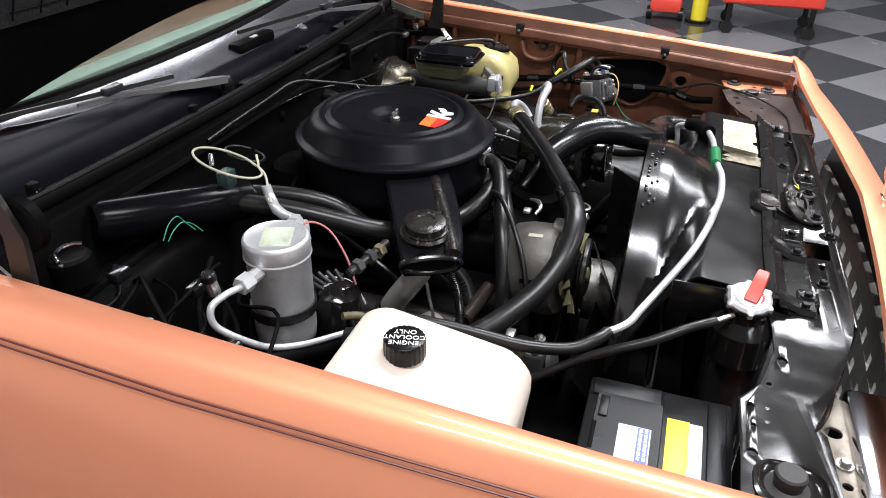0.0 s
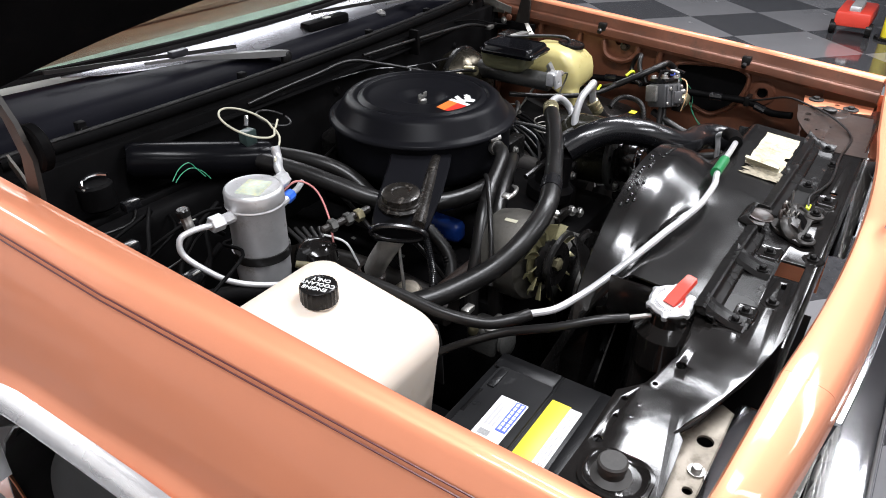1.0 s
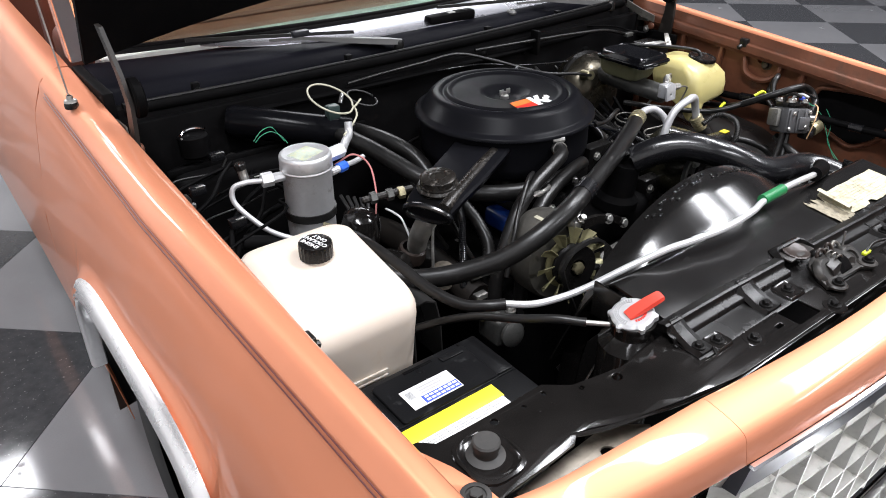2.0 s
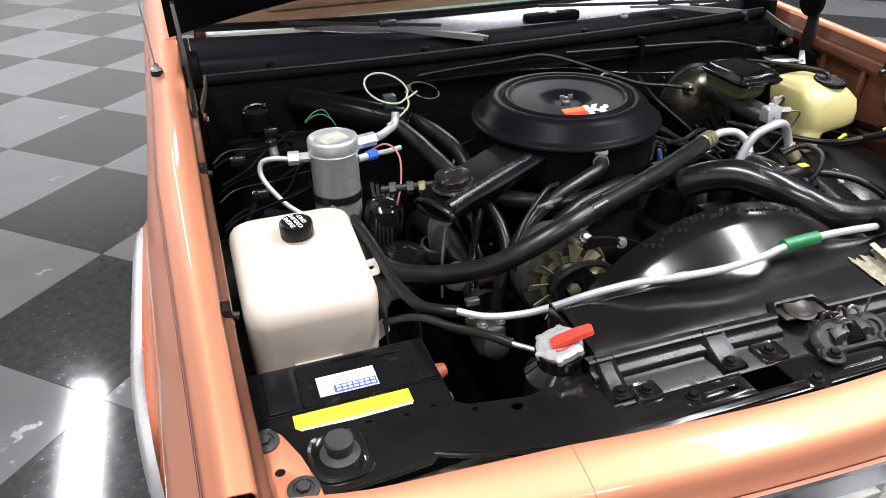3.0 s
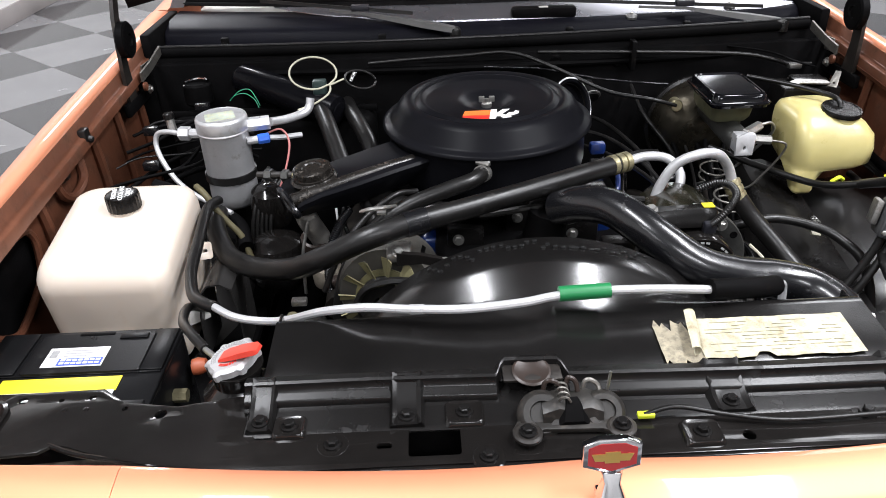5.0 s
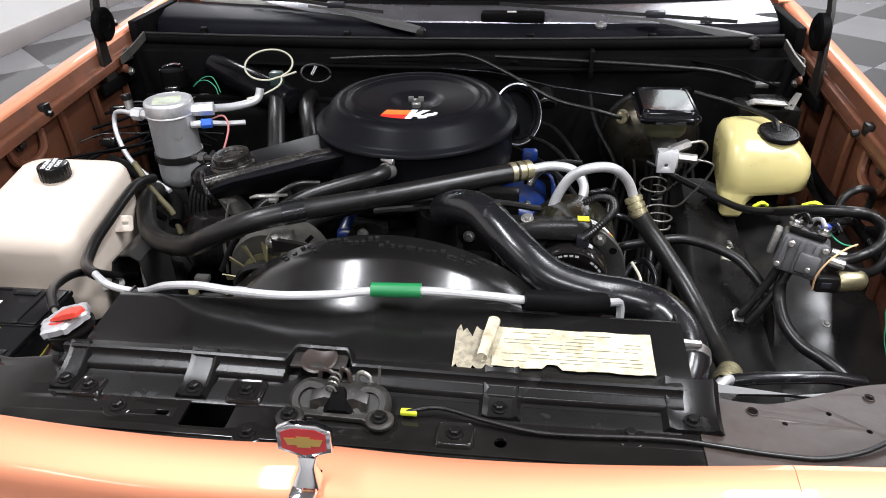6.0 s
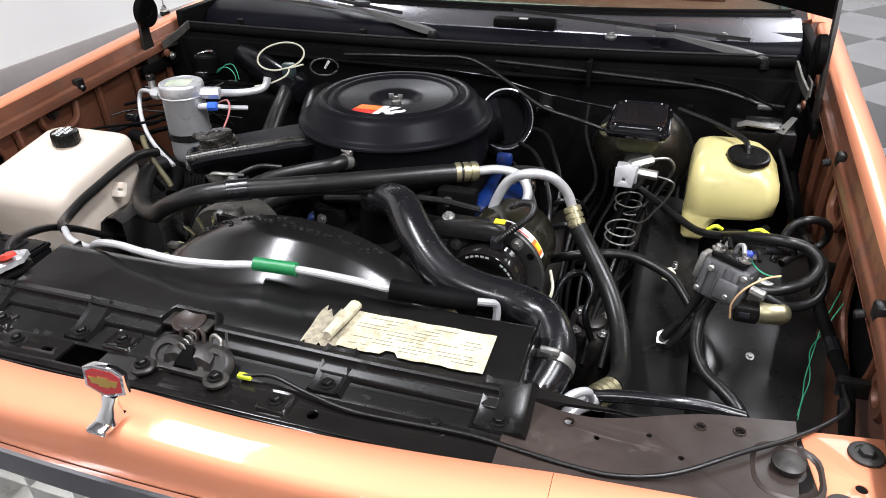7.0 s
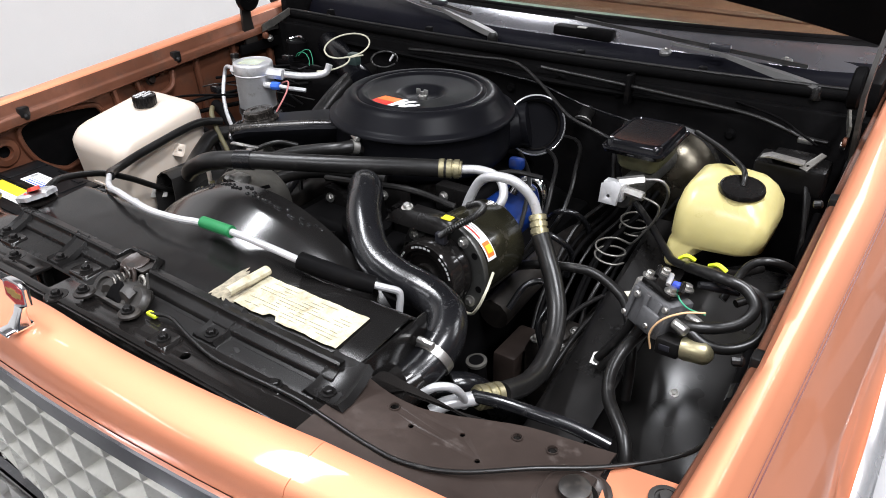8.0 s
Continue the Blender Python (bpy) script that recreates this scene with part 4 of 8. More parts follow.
outline = [(-0.70, 0.105), (-0.665, 0.112), (-0.629, 0.116), (-0.575, 0.119), (-0.540, 0.122), (-0.527, 0.132), (-0.512, 0.128), (-0.46, 0.107), (-0.40, 0.088), (-0.351, 0.076), (-0.31, 0.070), (0.70, 0.07), (0.70, 0.20), (0.66, 0.225), (0.60, 0.222), (0.53, 0.212), (0.47, 0.20), (0.41, 0.188), (0.36, 0.182), (0.34, 0.165), (-0.30, 0.165),
           (-0.311, 0.178), (-0.372, 0.172), (-0.410, 0.170), (-0.474, 0.188), (-0.504, 0.212), (-0.56, 0.211), (-0.60, 0.210), (-0.66, 0.212), (-0.675, 0.226), (-0.70, 0.230)]
holes = [rounded(0.49, 0.165, 0.24, 0.07, 0.01), rounded(-0.141, 0.098, 0.052, 0.036, 0.004), rounded(-0.19, 0.096, 0.016, 0.008, 0.003), circle(0.163, 0.088, 0.007, 12), 
         circle(-0.426, 0.162, 0.007, 12), circle(-0.588, 0.199, 0.006, 10), circle(-0.512, 0.199, 0.0045, 10), circle(-0.545, 0.197, 0.0035, 10), circle(-0.470, 0.178, 0.0035, 10), rounded(-0.305, 0.118, 0.03, 0.014, 0.004)]
bm = plate(outline, holes, 0.003, pose(0, 0, TOP), 0.0006)
for x in (-0.48, -0.45, -0.42, -0.39, -0.36, 0.36, 0.39, 0.42, 0.45, 0.48):
    bmesh.ops.bisect_plane(bm, geom=bm.verts[:] + bm.edges[:] + bm.faces[:], plane_co=(x, 0, 0), plane_no=(1, 0, 0))
for v in bm.verts:  # the outer wings lie a little lower, and the nose edge turns down
    v.co.z -= 0.013 * max(0.0, min(1.0, (abs(v.co.x) - 0.36) / 0.12))
support = part("radiator_support", bm, GLOSS, car, "black pressed-steel radiator support across the nose", 40)
part("support_flange", boxm((-0.33, 0.066, 0.72), (0.70, 0.07, 0.838), 0.001), GLOSS, support)
# brown-black sheet over the wing beside the hose neck
back = [(x, y) for x, y, _ in spline([(0.640, 0.236, 0), (0.60, 0.229, 0), (0.548, 0.220, 0), (0.494, 0.199, 0), (0.46, 0.184, 0), (0.435, 0.176, 0), (0.40, 0.174, 0), (0.358, 0.180, 0)], 3)]
punched = ((0.418, 0.161, 0.005), (0.448, 0.150, 0.003), (0.498, 0.172, 0.003), (0.547, 0.200, 0.0045), (0.585, 0.204, 0.005), (0.53, 0.15, 0.003))
front = [(0.358 + 0.274 * i / 8, 0.060 + 0.018 * i / 8) for i in range(9)]
bm = plate(front + back, [circle(x, y, r, 12) for x, y, r in punched], 0.002, pose(0, 0, 0.8405))
for v in bm.verts:
    v.co.z += 0.0012 * math.sin(9 * v.co.x) - 0.011 * max(0.0, min(1.0, (v.co.x - 0.36) / 0.12))
sheet = part("baffle_sheet", bm, RUSTY, support, "brown-black steel baffle sheet with punched holes", 50)
for x, y, r in punched[:1] + punched[3:5]:
    part("hole_rim", lathem((x, y, 0.8412 - 0.011 * min(1.0, (x - 0.36) / 0.12)), (0, 0, 1), [(r, 0.0), (r * 1.1, 0.0012), (r * 1.25, 0.0012), (r * 1.35, 0.0)], 14), RUSTY, sheet)
# stepped lip along the radiator's front edge, with a notch behind the latch


def lip_y(x):
    k = max(0.0, min(1.0, (x + 0.075) / 0.008)) * max(0.0, min(1.0, (0.000 - x) / 0.008))
    return 0.167 - 0.010 * max(0.0, min(1.0, (x + 0.2) / 0.4)) + 0.018 * k, k


bm = bmesh.new()
rows = []
for x in [-0.335 + 0.0265 * i for i in range(10)] + [-0.079, -0.075, -0.072, -0.069, -0.065, -0.05, -0.037, -0.024, -0.010, -0.006, -0.003, 0.0, 0.004] + [0.02 + 0.0325 * i for i in range(11)]:
    y, k = lip_y(x)
    up = 0.006 * k
    rows.append([(x, y + 0.014, 0.8605), (x, y + 0.006, 0.8630 + up), (x, y + 0.002, 0.8640 + up), (x, y - 0.001, 0.8625 + up), (x, y - 0.002, 0.8555), (x, y - 0.005, 0.8525), (x, y - 0.0125 + 0.006 * k, 0.8515 - 0.004 * k), (x, y - 0.0145 + 0.006 * k, 0.8495 - 0.004 * k), (x, y - 0.0155 + 0.005 * k, 0.8435), (x, y - 0.020, 0.8425)])
grid(bm, rows)
thicken(bm, 0.0015)
part("front_lip", bm, SATIN, support, "stepped glossy black lip with a notch", 40)
bm = bmesh.new()
grid(bm, [[(x, 0.160, 0.8455), (x, 0.150, 0.8425), (x, 0.120, 0.8415), (x, 0.114, 0.8395)] for x in [-0.33 + 0.067 * i for i in range(11)]])
thicken(bm, 0.0015)
part("valley_plate", bm, SATIN, support, angle=30)
# square pressed bosses round the bolts
for x, y, w in ((-0.110, 0.133, 0.019), (0.118, 0.092, 0.018), (-0.285, 0.124, 0.016)):
    pad = part("pressed_boss", loft(bmesh.new(), [[(px, py, z) for px, py in rounded(x, y, 2 * w * k, 1.7 * w * k, 0.006)] for z, k in ((0.839, 1.12), (0.8445, 1.0), (0.8452, 0.94), (0.8440, 0.80), (0.8440, 0.5))]), GLOSS, support, angle=40)
    share("bolt", BOLT_DARK, pad, (x, y, 0.8445))
# pressed straps between rail and nose
for x, w in ((-0.315, 0.014), (-0.168, 0.018), (0.160, 0.022), (0.352, 0.030)):
    bm = bmesh.new()
    loft(bm, [[(x - w, y, z), (x - w * 0.8, y, z + 0.007), (x - w * 0.55, y, z + 0.004), (x + w * 0.55, y, z + 0.004), (x + w * 0.8, y, z + 0.007), (x + w, y, z)] for y, z in ((0.118, 0.841), (0.135, 0.841), (0.158, 0.850), (0.172, 0.8605))])
    strap = part("strap", bm, SATIN, support, angle=25)
    share("bolt", BOLT_DARK, strap, (x, 0.130, 0.8455))
for x, y in ((-0.090, 0.076), (0.29, 0.11), (-0.24, 0.10)):
    bm = lathem((x, y, TOP + 0.001), (0, 0, 1), [(0.017, 0), (0.015, 0.0015), (0.009, 0.0015), (0.0, 0.001)], 18)
    boss = part("boss", bm, GLOSS, support)
    share("bolt", BOLT_DARK, boss, (x, y, TOP + 0.003))
# pressed ridges across the wing beside the battery
for pts in ([(-0.345, 0.078, 0.8335), (-0.402, 0.090, 0.8290), (-0.455, 0.106, 0.8265), (-0.500, 0.118, 0.8255), (-0.534, 0.133, 0.8250)],):
    part("ridge", tubem(pts, 0.0028, 8, 6), GLOSS, support)
for x, y in ((-0.345, 0.150), (-0.425, 0.13), (-0.536, 0.182), (-0.513, 0.181)):
    part("rivet", lathem((x, y, 0.8265 if x < -0.42 else 0.832), (0, 0, 1), [(0.0035, 0), (0.003, 0.001), (0, 0.0015)], 10), GLOSS, support)
for s in (-1, 1):
    # rounded cup with the rubber hood stop in it
    cup = part("stop_cup", loft(bmesh.new(), [[(x, y, z) for x, y in rounded(s * 0.627, 0.163, 0.068 * k, 0.076 * k, 0.024)] for z, k in ((0.823, 1.0), (0.830, 0.97), (0.831, 0.88), (0.8275, 0.80), (0.8265, 0.5))]), GLOSS if s < 0 else RUSTY, support, angle=50)
    stop = part("hood_stop", lathem((s * 0.627, 0.168, 0.824), (0, 0, 1), [(r, h * (1.0 if s < 0 else 0.6)) for r, h in ((0, 0), (0.021, 0), (0.022, 0.003), (0.014, 0.007), (0.0135, 0.014), (0.0155, 0.016), (0.0155, 0.022), (0.0135, 0.024), (0, 0.024))], 24), OLDRUBBER if s < 0 else RUSTYDARK, cup, "black rubber hood stop")
# galvanised bits under the header
for s in (-1, 1):
    m = pose(s * 0.52, 0.105, 0.800)
    brace = part("header_brace", plate([(-0.10, -0.03), (0.07, -0.035), (0.09, 0.0), (0.05, 0.03), (-0.10, 0.02)], [circle(0.02, 0.0, 0.010), circle(-0.06, -0.005, 0.006)], 0.003, m, 0.0005), GALV, support, "dusty galvanised header brace")
    share("bolt", BOLT_STEEL, brace, (s * 0.52 - 0.03, 0.10, 0.803))

# ---- hood latch and its cable ----
latch = thing("hood_latch", (0.0, 0.12, 0.841), "greasy black hood latch bolted to the radiator support", "latch")
LATCHGREY = material("dusty_grey_latch_steel", (0.020, 0.018, 0.016), 0.42, 0.2, 0.0, 30.0, 160.0, 0.4, (0.08, 0.066, 0.055), 0.3, bump=0.3)
half = [(0.044 * math.cos(radians(k)), 0.034 * math.sin(radians(k))) for k in range(0, 181, 12)]
part("latch_base", plate([(-0.060, -0.022), (-0.046, -0.032), (-0.030, -0.020), (0.028, -0.020), (0.044, -0.030), (0.056, -0.018), (0.048, 0.002)] + half[1:-1] + [(-0.050, -0.002)], [rounded(0.0, 0.012, 0.030, 0.020, 0.008)], 0.004, pose(-0.004, 0.120, 0.845, 0, 0, -2), 0.001), LATCHGREY, latch)
tilt = Vector((0, -0.62, 0.78))
for x, y, r in ((-0.034, 0.122, 0.023), (0.027, 0.122, 0.021)):
    part("latch_shoulder", lathem((x, y, 0.845), tilt, [(0, 0), (r, 0), (r + 0.002, 0.004), (r, 0.010), (r - 0.004, 0.013), (r * 0.55, 0.013), (r * 0.5, 0.010), (0, 0.010)], 28), LATCHGREY, latch, "rounded dusty steel shoulder")
part("latch_bridge", loft(bmesh.new(), [[(x, 0.108, 0.848), (x, 0.112, z - 0.004), (x, 0.122, z), (x, 0.138, z - 0.002), (x, 0.144, 0.848)] for x, z in ((-0.034, 0.860), (-0.018, 0.866), (-0.004, 0.862), (0.012, 0.866), (0.026, 0.860))]), LATCHGREY, latch, angle=40)
part("latch_jaw", loft(bmesh.new(), [[(-0.004 - w, y, z), (-0.004 + w, y, z), (-0.004 + w * 0.6, y, z + 0.006), (-0.004 - w * 0.6, y, z + 0.006)] for y, z, w in ((0.104, 0.846, 0.016), (0.112, 0.856, 0.013), (0.122, 0.862, 0.008))]), FLATBLACK, latch, angle=30)
for x0, x1, h in ((-0.030, -0.014, 0.872), (-0.008, 0.002, 0.875), (0.010, 0.024, 0.871)):
    part("latch_hook", tubem([(x0, 0.140, 0.862), (x0 + 0.002, 0.142, h - 0.002), ((x0 + x1) / 2, 0.142, h), (x1, 0.140, h - 0.004), (x1 + 0.002, 0.136, 0.862)], 0.0026, 8, 5), RUSTY if x0 < 0 else STEELDARK, latch, "rusty hooked wire")
part("latch_spring", tubem([(-0.012 + 0.0055 * math.cos(k * 1.05), 0.116 + 0.0012 * k, 0.866 + 0.0055 * math.sin(k * 1.05)) for k in range(22)], 0.0013, 6, 2), STEELDARK, latch)
part("latch_pin", rodm((0.034, 0.136, 0.862), (0.036, 0.138, 0.884), 0.0016, 8), STEEL, latch)
part("notch_floor", boxm((-0.068, 0.156, 0.8585), (-0.007, 0.1845, 0.8622), 0.001), RUSTYDARK, latch)
part("notch_cup", lathem((-0.038, 0.168, 0.8624), (0, -0.15, 1), [(0.020, 0), (0.0205, 0.002), (0.018, 0.003), (0.012, 0.001), (0, 0.0)], 20), RUSTY, latch, "rust-stained round cup in the notch")
for x, y in ((-0.051, 0.095), (0.041, 0.099)):
    part("ear_washer", lathem((x, y, 0.846), (0, 0, 1), [(0.0145, 0), (0.0145, 0.003), (0.012, 0.005), (0.008, 0.005), (0, 0.004)], 20), RUSTYDARK, latch)
part("cable_tag", boxm((0.060, 0.110, 0.845), (0.077, 0.117, 0.850), 0.001), NEON, latch, "small yellow tag")
for x, y in ((-0.051, 0.095), (0.041, 0.099)):
    share("bolt", BOLT_DARK, latch, (x, y - 0.001, 0.852))
hose("hood_release_cable", [(0.066, 0.113, 0.848), (0.10, 0.118, 0.852), (0.15, 0.108, 0.848), (0.21, 0.100, 0.845), (0.32, 0.104, 0.845), (0.375, 0.102, 0.842), (0.43, 0.100, 0.838), (0.475, 0.103, 0.836), (0.525, 0.122, 0.836),
     (0.585, 0.166, 0.838), (0.640, 0.212, 0.832), (0.690, 0.27, 0.825), (0.705, 0.34, 0.80), (0.71, 0.45, 0.78)], 0.0025, RUBBER, "black hood release cable over the radiator support", "cable", 8, 6)

# ---- radiator, cap and top cover ----
radiator = thing("radiator", (0, 0.20, 0.36), "black radiator behind the support", "radiator")
core = part("core", boxm((-0.33, 0.178, 0.38), (0.33, 0.228, 0.835), 0.003), FLATBLACK, radiator)
for s in (-1, 1):
    part("side_tank", loft(bmesh.new(), [[(x, y, z) for x, y in rounded(s * 0.355, 0.205, 0.056 * k, 0.074 * k, 0.02)] for z, k in ((0.38, 0.9), (0.40, 1), (0.80, 1), (0.815, 0.85))]), GLOSS, radiator)
neck = part("filler_neck", lathem((-0.353, 0.205, 0.78), (0, 0, 1), [(0.04, 0), (0.040, 0.045), (0.030, 0.055), (0.026, 0.06), (0.026, 0.075), (0.030, 0.078), (0.030, 0.081), (0, 0.081)], 24), GLOSS, radiator)
part("overflow_nipple", rodm((-0.375, 0.222, 0.852), (-0.398, 0.245, 0.852), 0.0035, 10), STEEL, neck)
edge = [(0.0275 + (0.0038 if i % 8 in (0, 1) else 0.0), 2 * math.pi * i / 48) for i in range(48)]
ring = [(-0.353 + r * math.cos(a), 0.205 + r * math.sin(a)) for r, a in edge]
cap = part("cap", loft(bmesh.new(), [[(x, y, 0.859) for x, y in ring], [(x, y, 0.866) for x, y in ring], [(-0.353 + (x + 0.353) * 0.86, 0.205 + (y - 0.205) * 0.86, 0.869) for x, y in ring]]), ALU, radiator, "worn silver cap with red print")
lever = pose(-0.342, 0.199, 0.872, 0, -7, -16)
part("release_lever", loft(bmesh.new(), [[lever @ Vector((x, y, z)) for y, z in ((-w, 0), (w, 0), (w * 0.85, h), (-w * 0.85, h))] for x, w, h in ((-0.022, 0.0085, 0.002), (-0.012, 0.0095, 0.004), (0.010, 0.009, 0.006), (0.027, 0.008, 0.006), (0.030, 0.006, 0.004))]), RED, cap, "red plastic lever")
bm = bmesh.new()
for i in range(7):
    a0 = math.pi * (1.32 + 0.06 * i)
    box(bm, (-0.0016, -0.0011, 0), (0.0016, 0.0011, 0.0006), m=Matrix.Translation((-0.353 + 0.016 * math.cos(a0), 0.205 + 0.016 * math.sin(a0), 0.8692)) @ Matrix.Rotation(a0, 4, "Z"))
part("cap_print", bm, RED_INK, cap)
for k in range(3):
    bm = bmesh.new()
    n, r = 18, 0.0215 - 0.002 * k
    for i in range(n):
        a0 = math.pi * (0.25 + 0.9 * i / n)
        c = Vector((-0.353 + r * math.cos(a0), 0.205 + r * math.sin(a0), 0.8692))
        box(bm, (-0.0006, -0.0011, 0), (0.0006, 0.0011, 0.0006), m=Matrix.Translation(c) @ Matrix.Rotation(a0, 4, "Z"))
    part("cap_print", bm, GREY_INK, cap)

# the cap leans towards the coolant tank
pivot = Vector((-0.353, 0.205, 0.859)) - BASE[cap.name]
cap.matrix_local = Matrix.Translation(pivot + Vector((0, 0, 0.004))) @ Matrix.Rotation(radians(-15), 4, "Y") @ Matrix.Translation(-pivot)

# ---- fan shroud with its top cover ----
FX, FZ, FR = 0.0, 0.607, 0.298
shroud = thing("fan_shroud", (0, 0.29, 0.4), "shiny black plastic fan shroud behind the radiator", "fan shroud")
bm = bmesh.new()
rows = []
for i in range(53):
    x = -0.318 + 0.676 * i / 52
    row = [(x, 0.166, 0.853), (x, 0.176, 0.8575), (x, 0.200, 0.8602)]
    low = 0.815 - 0.135 * min(1.0, max(0.0, (x - 0.14) / 0.10)) if x > 0 else 0.68
    for y in (0.222, 0.234, 0.244, 0.252, 0.260, 0.268, 0.276, 0.284, 0.292, 0.300, 0.307, 0.312, 0.317, 0.324, 0.340, 0.346, 0.352, 0.358, 0.364, 0.370):
        flat = 0.8615 + (min(y, 0.268) - 0.215) * 0.085 - (0.866 - low) * max(0.0, (y - 0.268) / 0.10) ** 1.5
        ease = (y - 0.236) / 0.090
        swell = FR - 0.044 + 0.044 * max(0.0, min(1.0, ease, 0.95 + 0.3 * (ease - 0.95)))
        dome = FZ + math.sqrt(max(0.0, swell * swell - (x - FX) ** 2))
        row.append((x, y, 0.5 * (flat + dome + math.sqrt((flat - dome) ** 2 + 0.006 ** 2))))
    row.append((x, 0.373, row[-1][2] - 0.006))
    rows.append(row)
grid(bm, rows)
thicken(bm, 0.003)
cover = part("top_cover", bm, SHROUD, shroud, "glossy black domed top cover", 40)
for x in (-0.318, 0.358):
    part("cover_end", boxm((x - 0.002, 0.166, 0.80), (x + 0.002, 0.30, 0.855), 0.0008), SHROUD, cover)
bm = lathem((FX, 0.337, FZ), (0, 1, 0), [(FR - 0.004, 0), (FR - 0.004, 0.035), (FR - 0.008, 0.035), (FR - 0.008, 0)], 64)
part("shroud_ring", bm, SHROUD, shroud)
rng_n = random.Random(5)
for i in range(34):  # small raised nibs along the rear rim
    a = radians(64 + 54 * i / 33 + rng_n.uniform(-0.4, 0.4))
    c = Vector((FX + (FR + 0.001) * math.cos(a), 0.352 + rng_n.choice((-0.008, 0.0, 0.008)), FZ + (FR + 0.001) * math.sin(a)))
    part("rim_nib", boxm((-0.0030, -0.0022, -0.003), (0.0030, 0.0022, rng_n.uniform(0.0010, 0.0022)), 0.0010, 2, Matrix.Translation(c) @ Matrix.Rotation(math.pi / 2 - a, 4, "Y")), DRIP, cover)
part("shroud_back", plate([(-0.32, 0.66), (-0.32, 0.40), (0.36, 0.40), (0.36, 0.80), (0.26, 0.80), (0.18, 0.82), (-0.15, 0.82), (-0.22, 0.78), (-0.28, 0.71)], [circle(FX, FZ, 0.19, 40)], 0.003, Matrix(((1, 0, 0, 0), (0, 0, 1, 0.300), (0, 1, 0, 0), (0, 0, 0, 1)))), SHROUD, shroud)
fan = thing("cooling_fan", (0, 0.40, FZ), "black engine cooling fan behind the shroud", "fan")
part("hub", rodm((FX, 0.385, FZ), (FX, 0.46, FZ), 0.06, 24, 0.006), CAST, fan)
for i in range(6):
    a = radians(60 * i + 20)
    u, v = Vector((math.cos(a), 0, math.sin(a))), Vector((-math.sin(a), 0, math.cos(a)))
    c = Vector((FX, 0.40, FZ))
    bm = bmesh.new()
    grid(bm, [[c + u * r + v * w + Vector((0, -w * 0.55, 0)) for w in (-wd, 0, wd)] for r, wd in ((0.05, 0.03), (0.14, 0.045), (0.235, 0.05))])
    thicken(bm, 0.002)
    part("blade", bm, SATIN, fan)

# peeling paper label on the cover
label = thing("paper_label", (0.22, 0.215, 0.862), "torn yellowed paper label stuck on the black shroud cover", "label")


def on_cover(x, y, lift=0.0012):
    y -= 0.010
    return (x, y, 0.8615 + (y - 0.215) * 0.085 + lift + 0.0022)


bm = bmesh.new()
rows = []
for i in range(33):
    x = 0.148 + 0.173 * i / 32
    jag = 0.0006 * math.sin(i * 1.7) + 0.0014 * math.sin(i * 0.6 + 1)
    front = 0.187 + jag * 0.6 + (0.006 if 10 < i < 14 else 0.0)
    rows.append([on_cover(x, front + (0.249 + jag * 0.4 - front) * k / 5) for k in range(6)])
grid(bm, rows)
thicken(bm, 0.0005)
part("paper", bm, PAPER, label)
bm = bmesh.new()
rng = random.Random(4)
for j in range(9):
    y = 0.196 + 0.0056 * j
    x = 0.160
    while x < 0.300:
        w = rng.uniform(0.006, 0.03)
        if rng.random() < 0.7:
            a, b = on_cover(x, y, 0.0019), on_cover(min(x + w, 0.31), y + 0.0009, 0.0021)
            box(bm, a, b)
        x += w + rng.uniform(0.002, 0.006)
tagged(part("print", bm, FADED_INK, label, kind="stuff"))
bm = bmesh.new()
rows = []
for i in range(13):
    x = 0.106 + 0.044 * i / 12
    jag = 0.004 * math.sin(i * 2.3) + 0.003 * math.sin(i * 1.1)
    rows.append([on_cover(x, 0.182 + jag + (0.242 + jag * 0.7 - 0.182) * k / 5, 0.0004 + 0.0006 * math.sin(i * 1.3 + k * 2.1)) for k in range(6)])
grid(bm, rows)
thicken(bm, 0.0008)
part("glue_patch", bm, PEELED, label, "peeled dirty paper residue")
bm = bmesh.new()
rows = []
for k in range(7):
    a = math.pi * 1.25 * k / 6
    rows.append([on_cover(0.147 - 0.004 + 0.0065 * math.sin(a) * (1 if y < 0.22 else 1.2) + 0.010 * (0.225 - y) / 0.03 * -0.5, y, 0.0025 + 0.0065 * (1 - math.cos(a))) for y in (0.190, 0.205, 0.22, 0.235, 0.25)])
grid(bm, rows)
thicken(bm, 0.0004)
part("curl", bm, PAPER, label, "curled paper edge")

# ---- battery ----
battery = thing("battery", (-0.588, 0.30, 0.60), "black car battery with white, blue and yellow stickers", "battery")
case = part("case", boxm((-0.706, 0.212, 0.60), (-0.472, 0.378, 0.776), 0.004), BATTERYBLACK, battery)
part("lid", boxm((-0.707, 0.211, 0.7765), (-0.471, 0.379, 0.785), 0.003), BATTERYBLACK, battery)
part("vent_cover", loft(bmesh.new(), [[(x, y, z) for x, y in rounded(-0.575, 0.328, 0.148 * k, 0.078 * k, 0.006)] for z, k in ((0.7845, 1), (0.7885, 1), (0.7895, 0.985))]), BATTERYBLACK, battery)
for x in (-0.640, -0.5):
    part("lid_step", boxm((x - 0.05 if x < -0.6 else x - 0.004, 0.292, 0.785), (x - 0.016 if x < -0.6 else x + 0.026, 0.374, 0.7878), 0.0015), BATTERYBLACK, battery)
part("lid_step", boxm((-0.700, 0.217, 0.785), (-0.478, 0.238, 0.7872), 0.0012), BATTERYBLACK, battery)
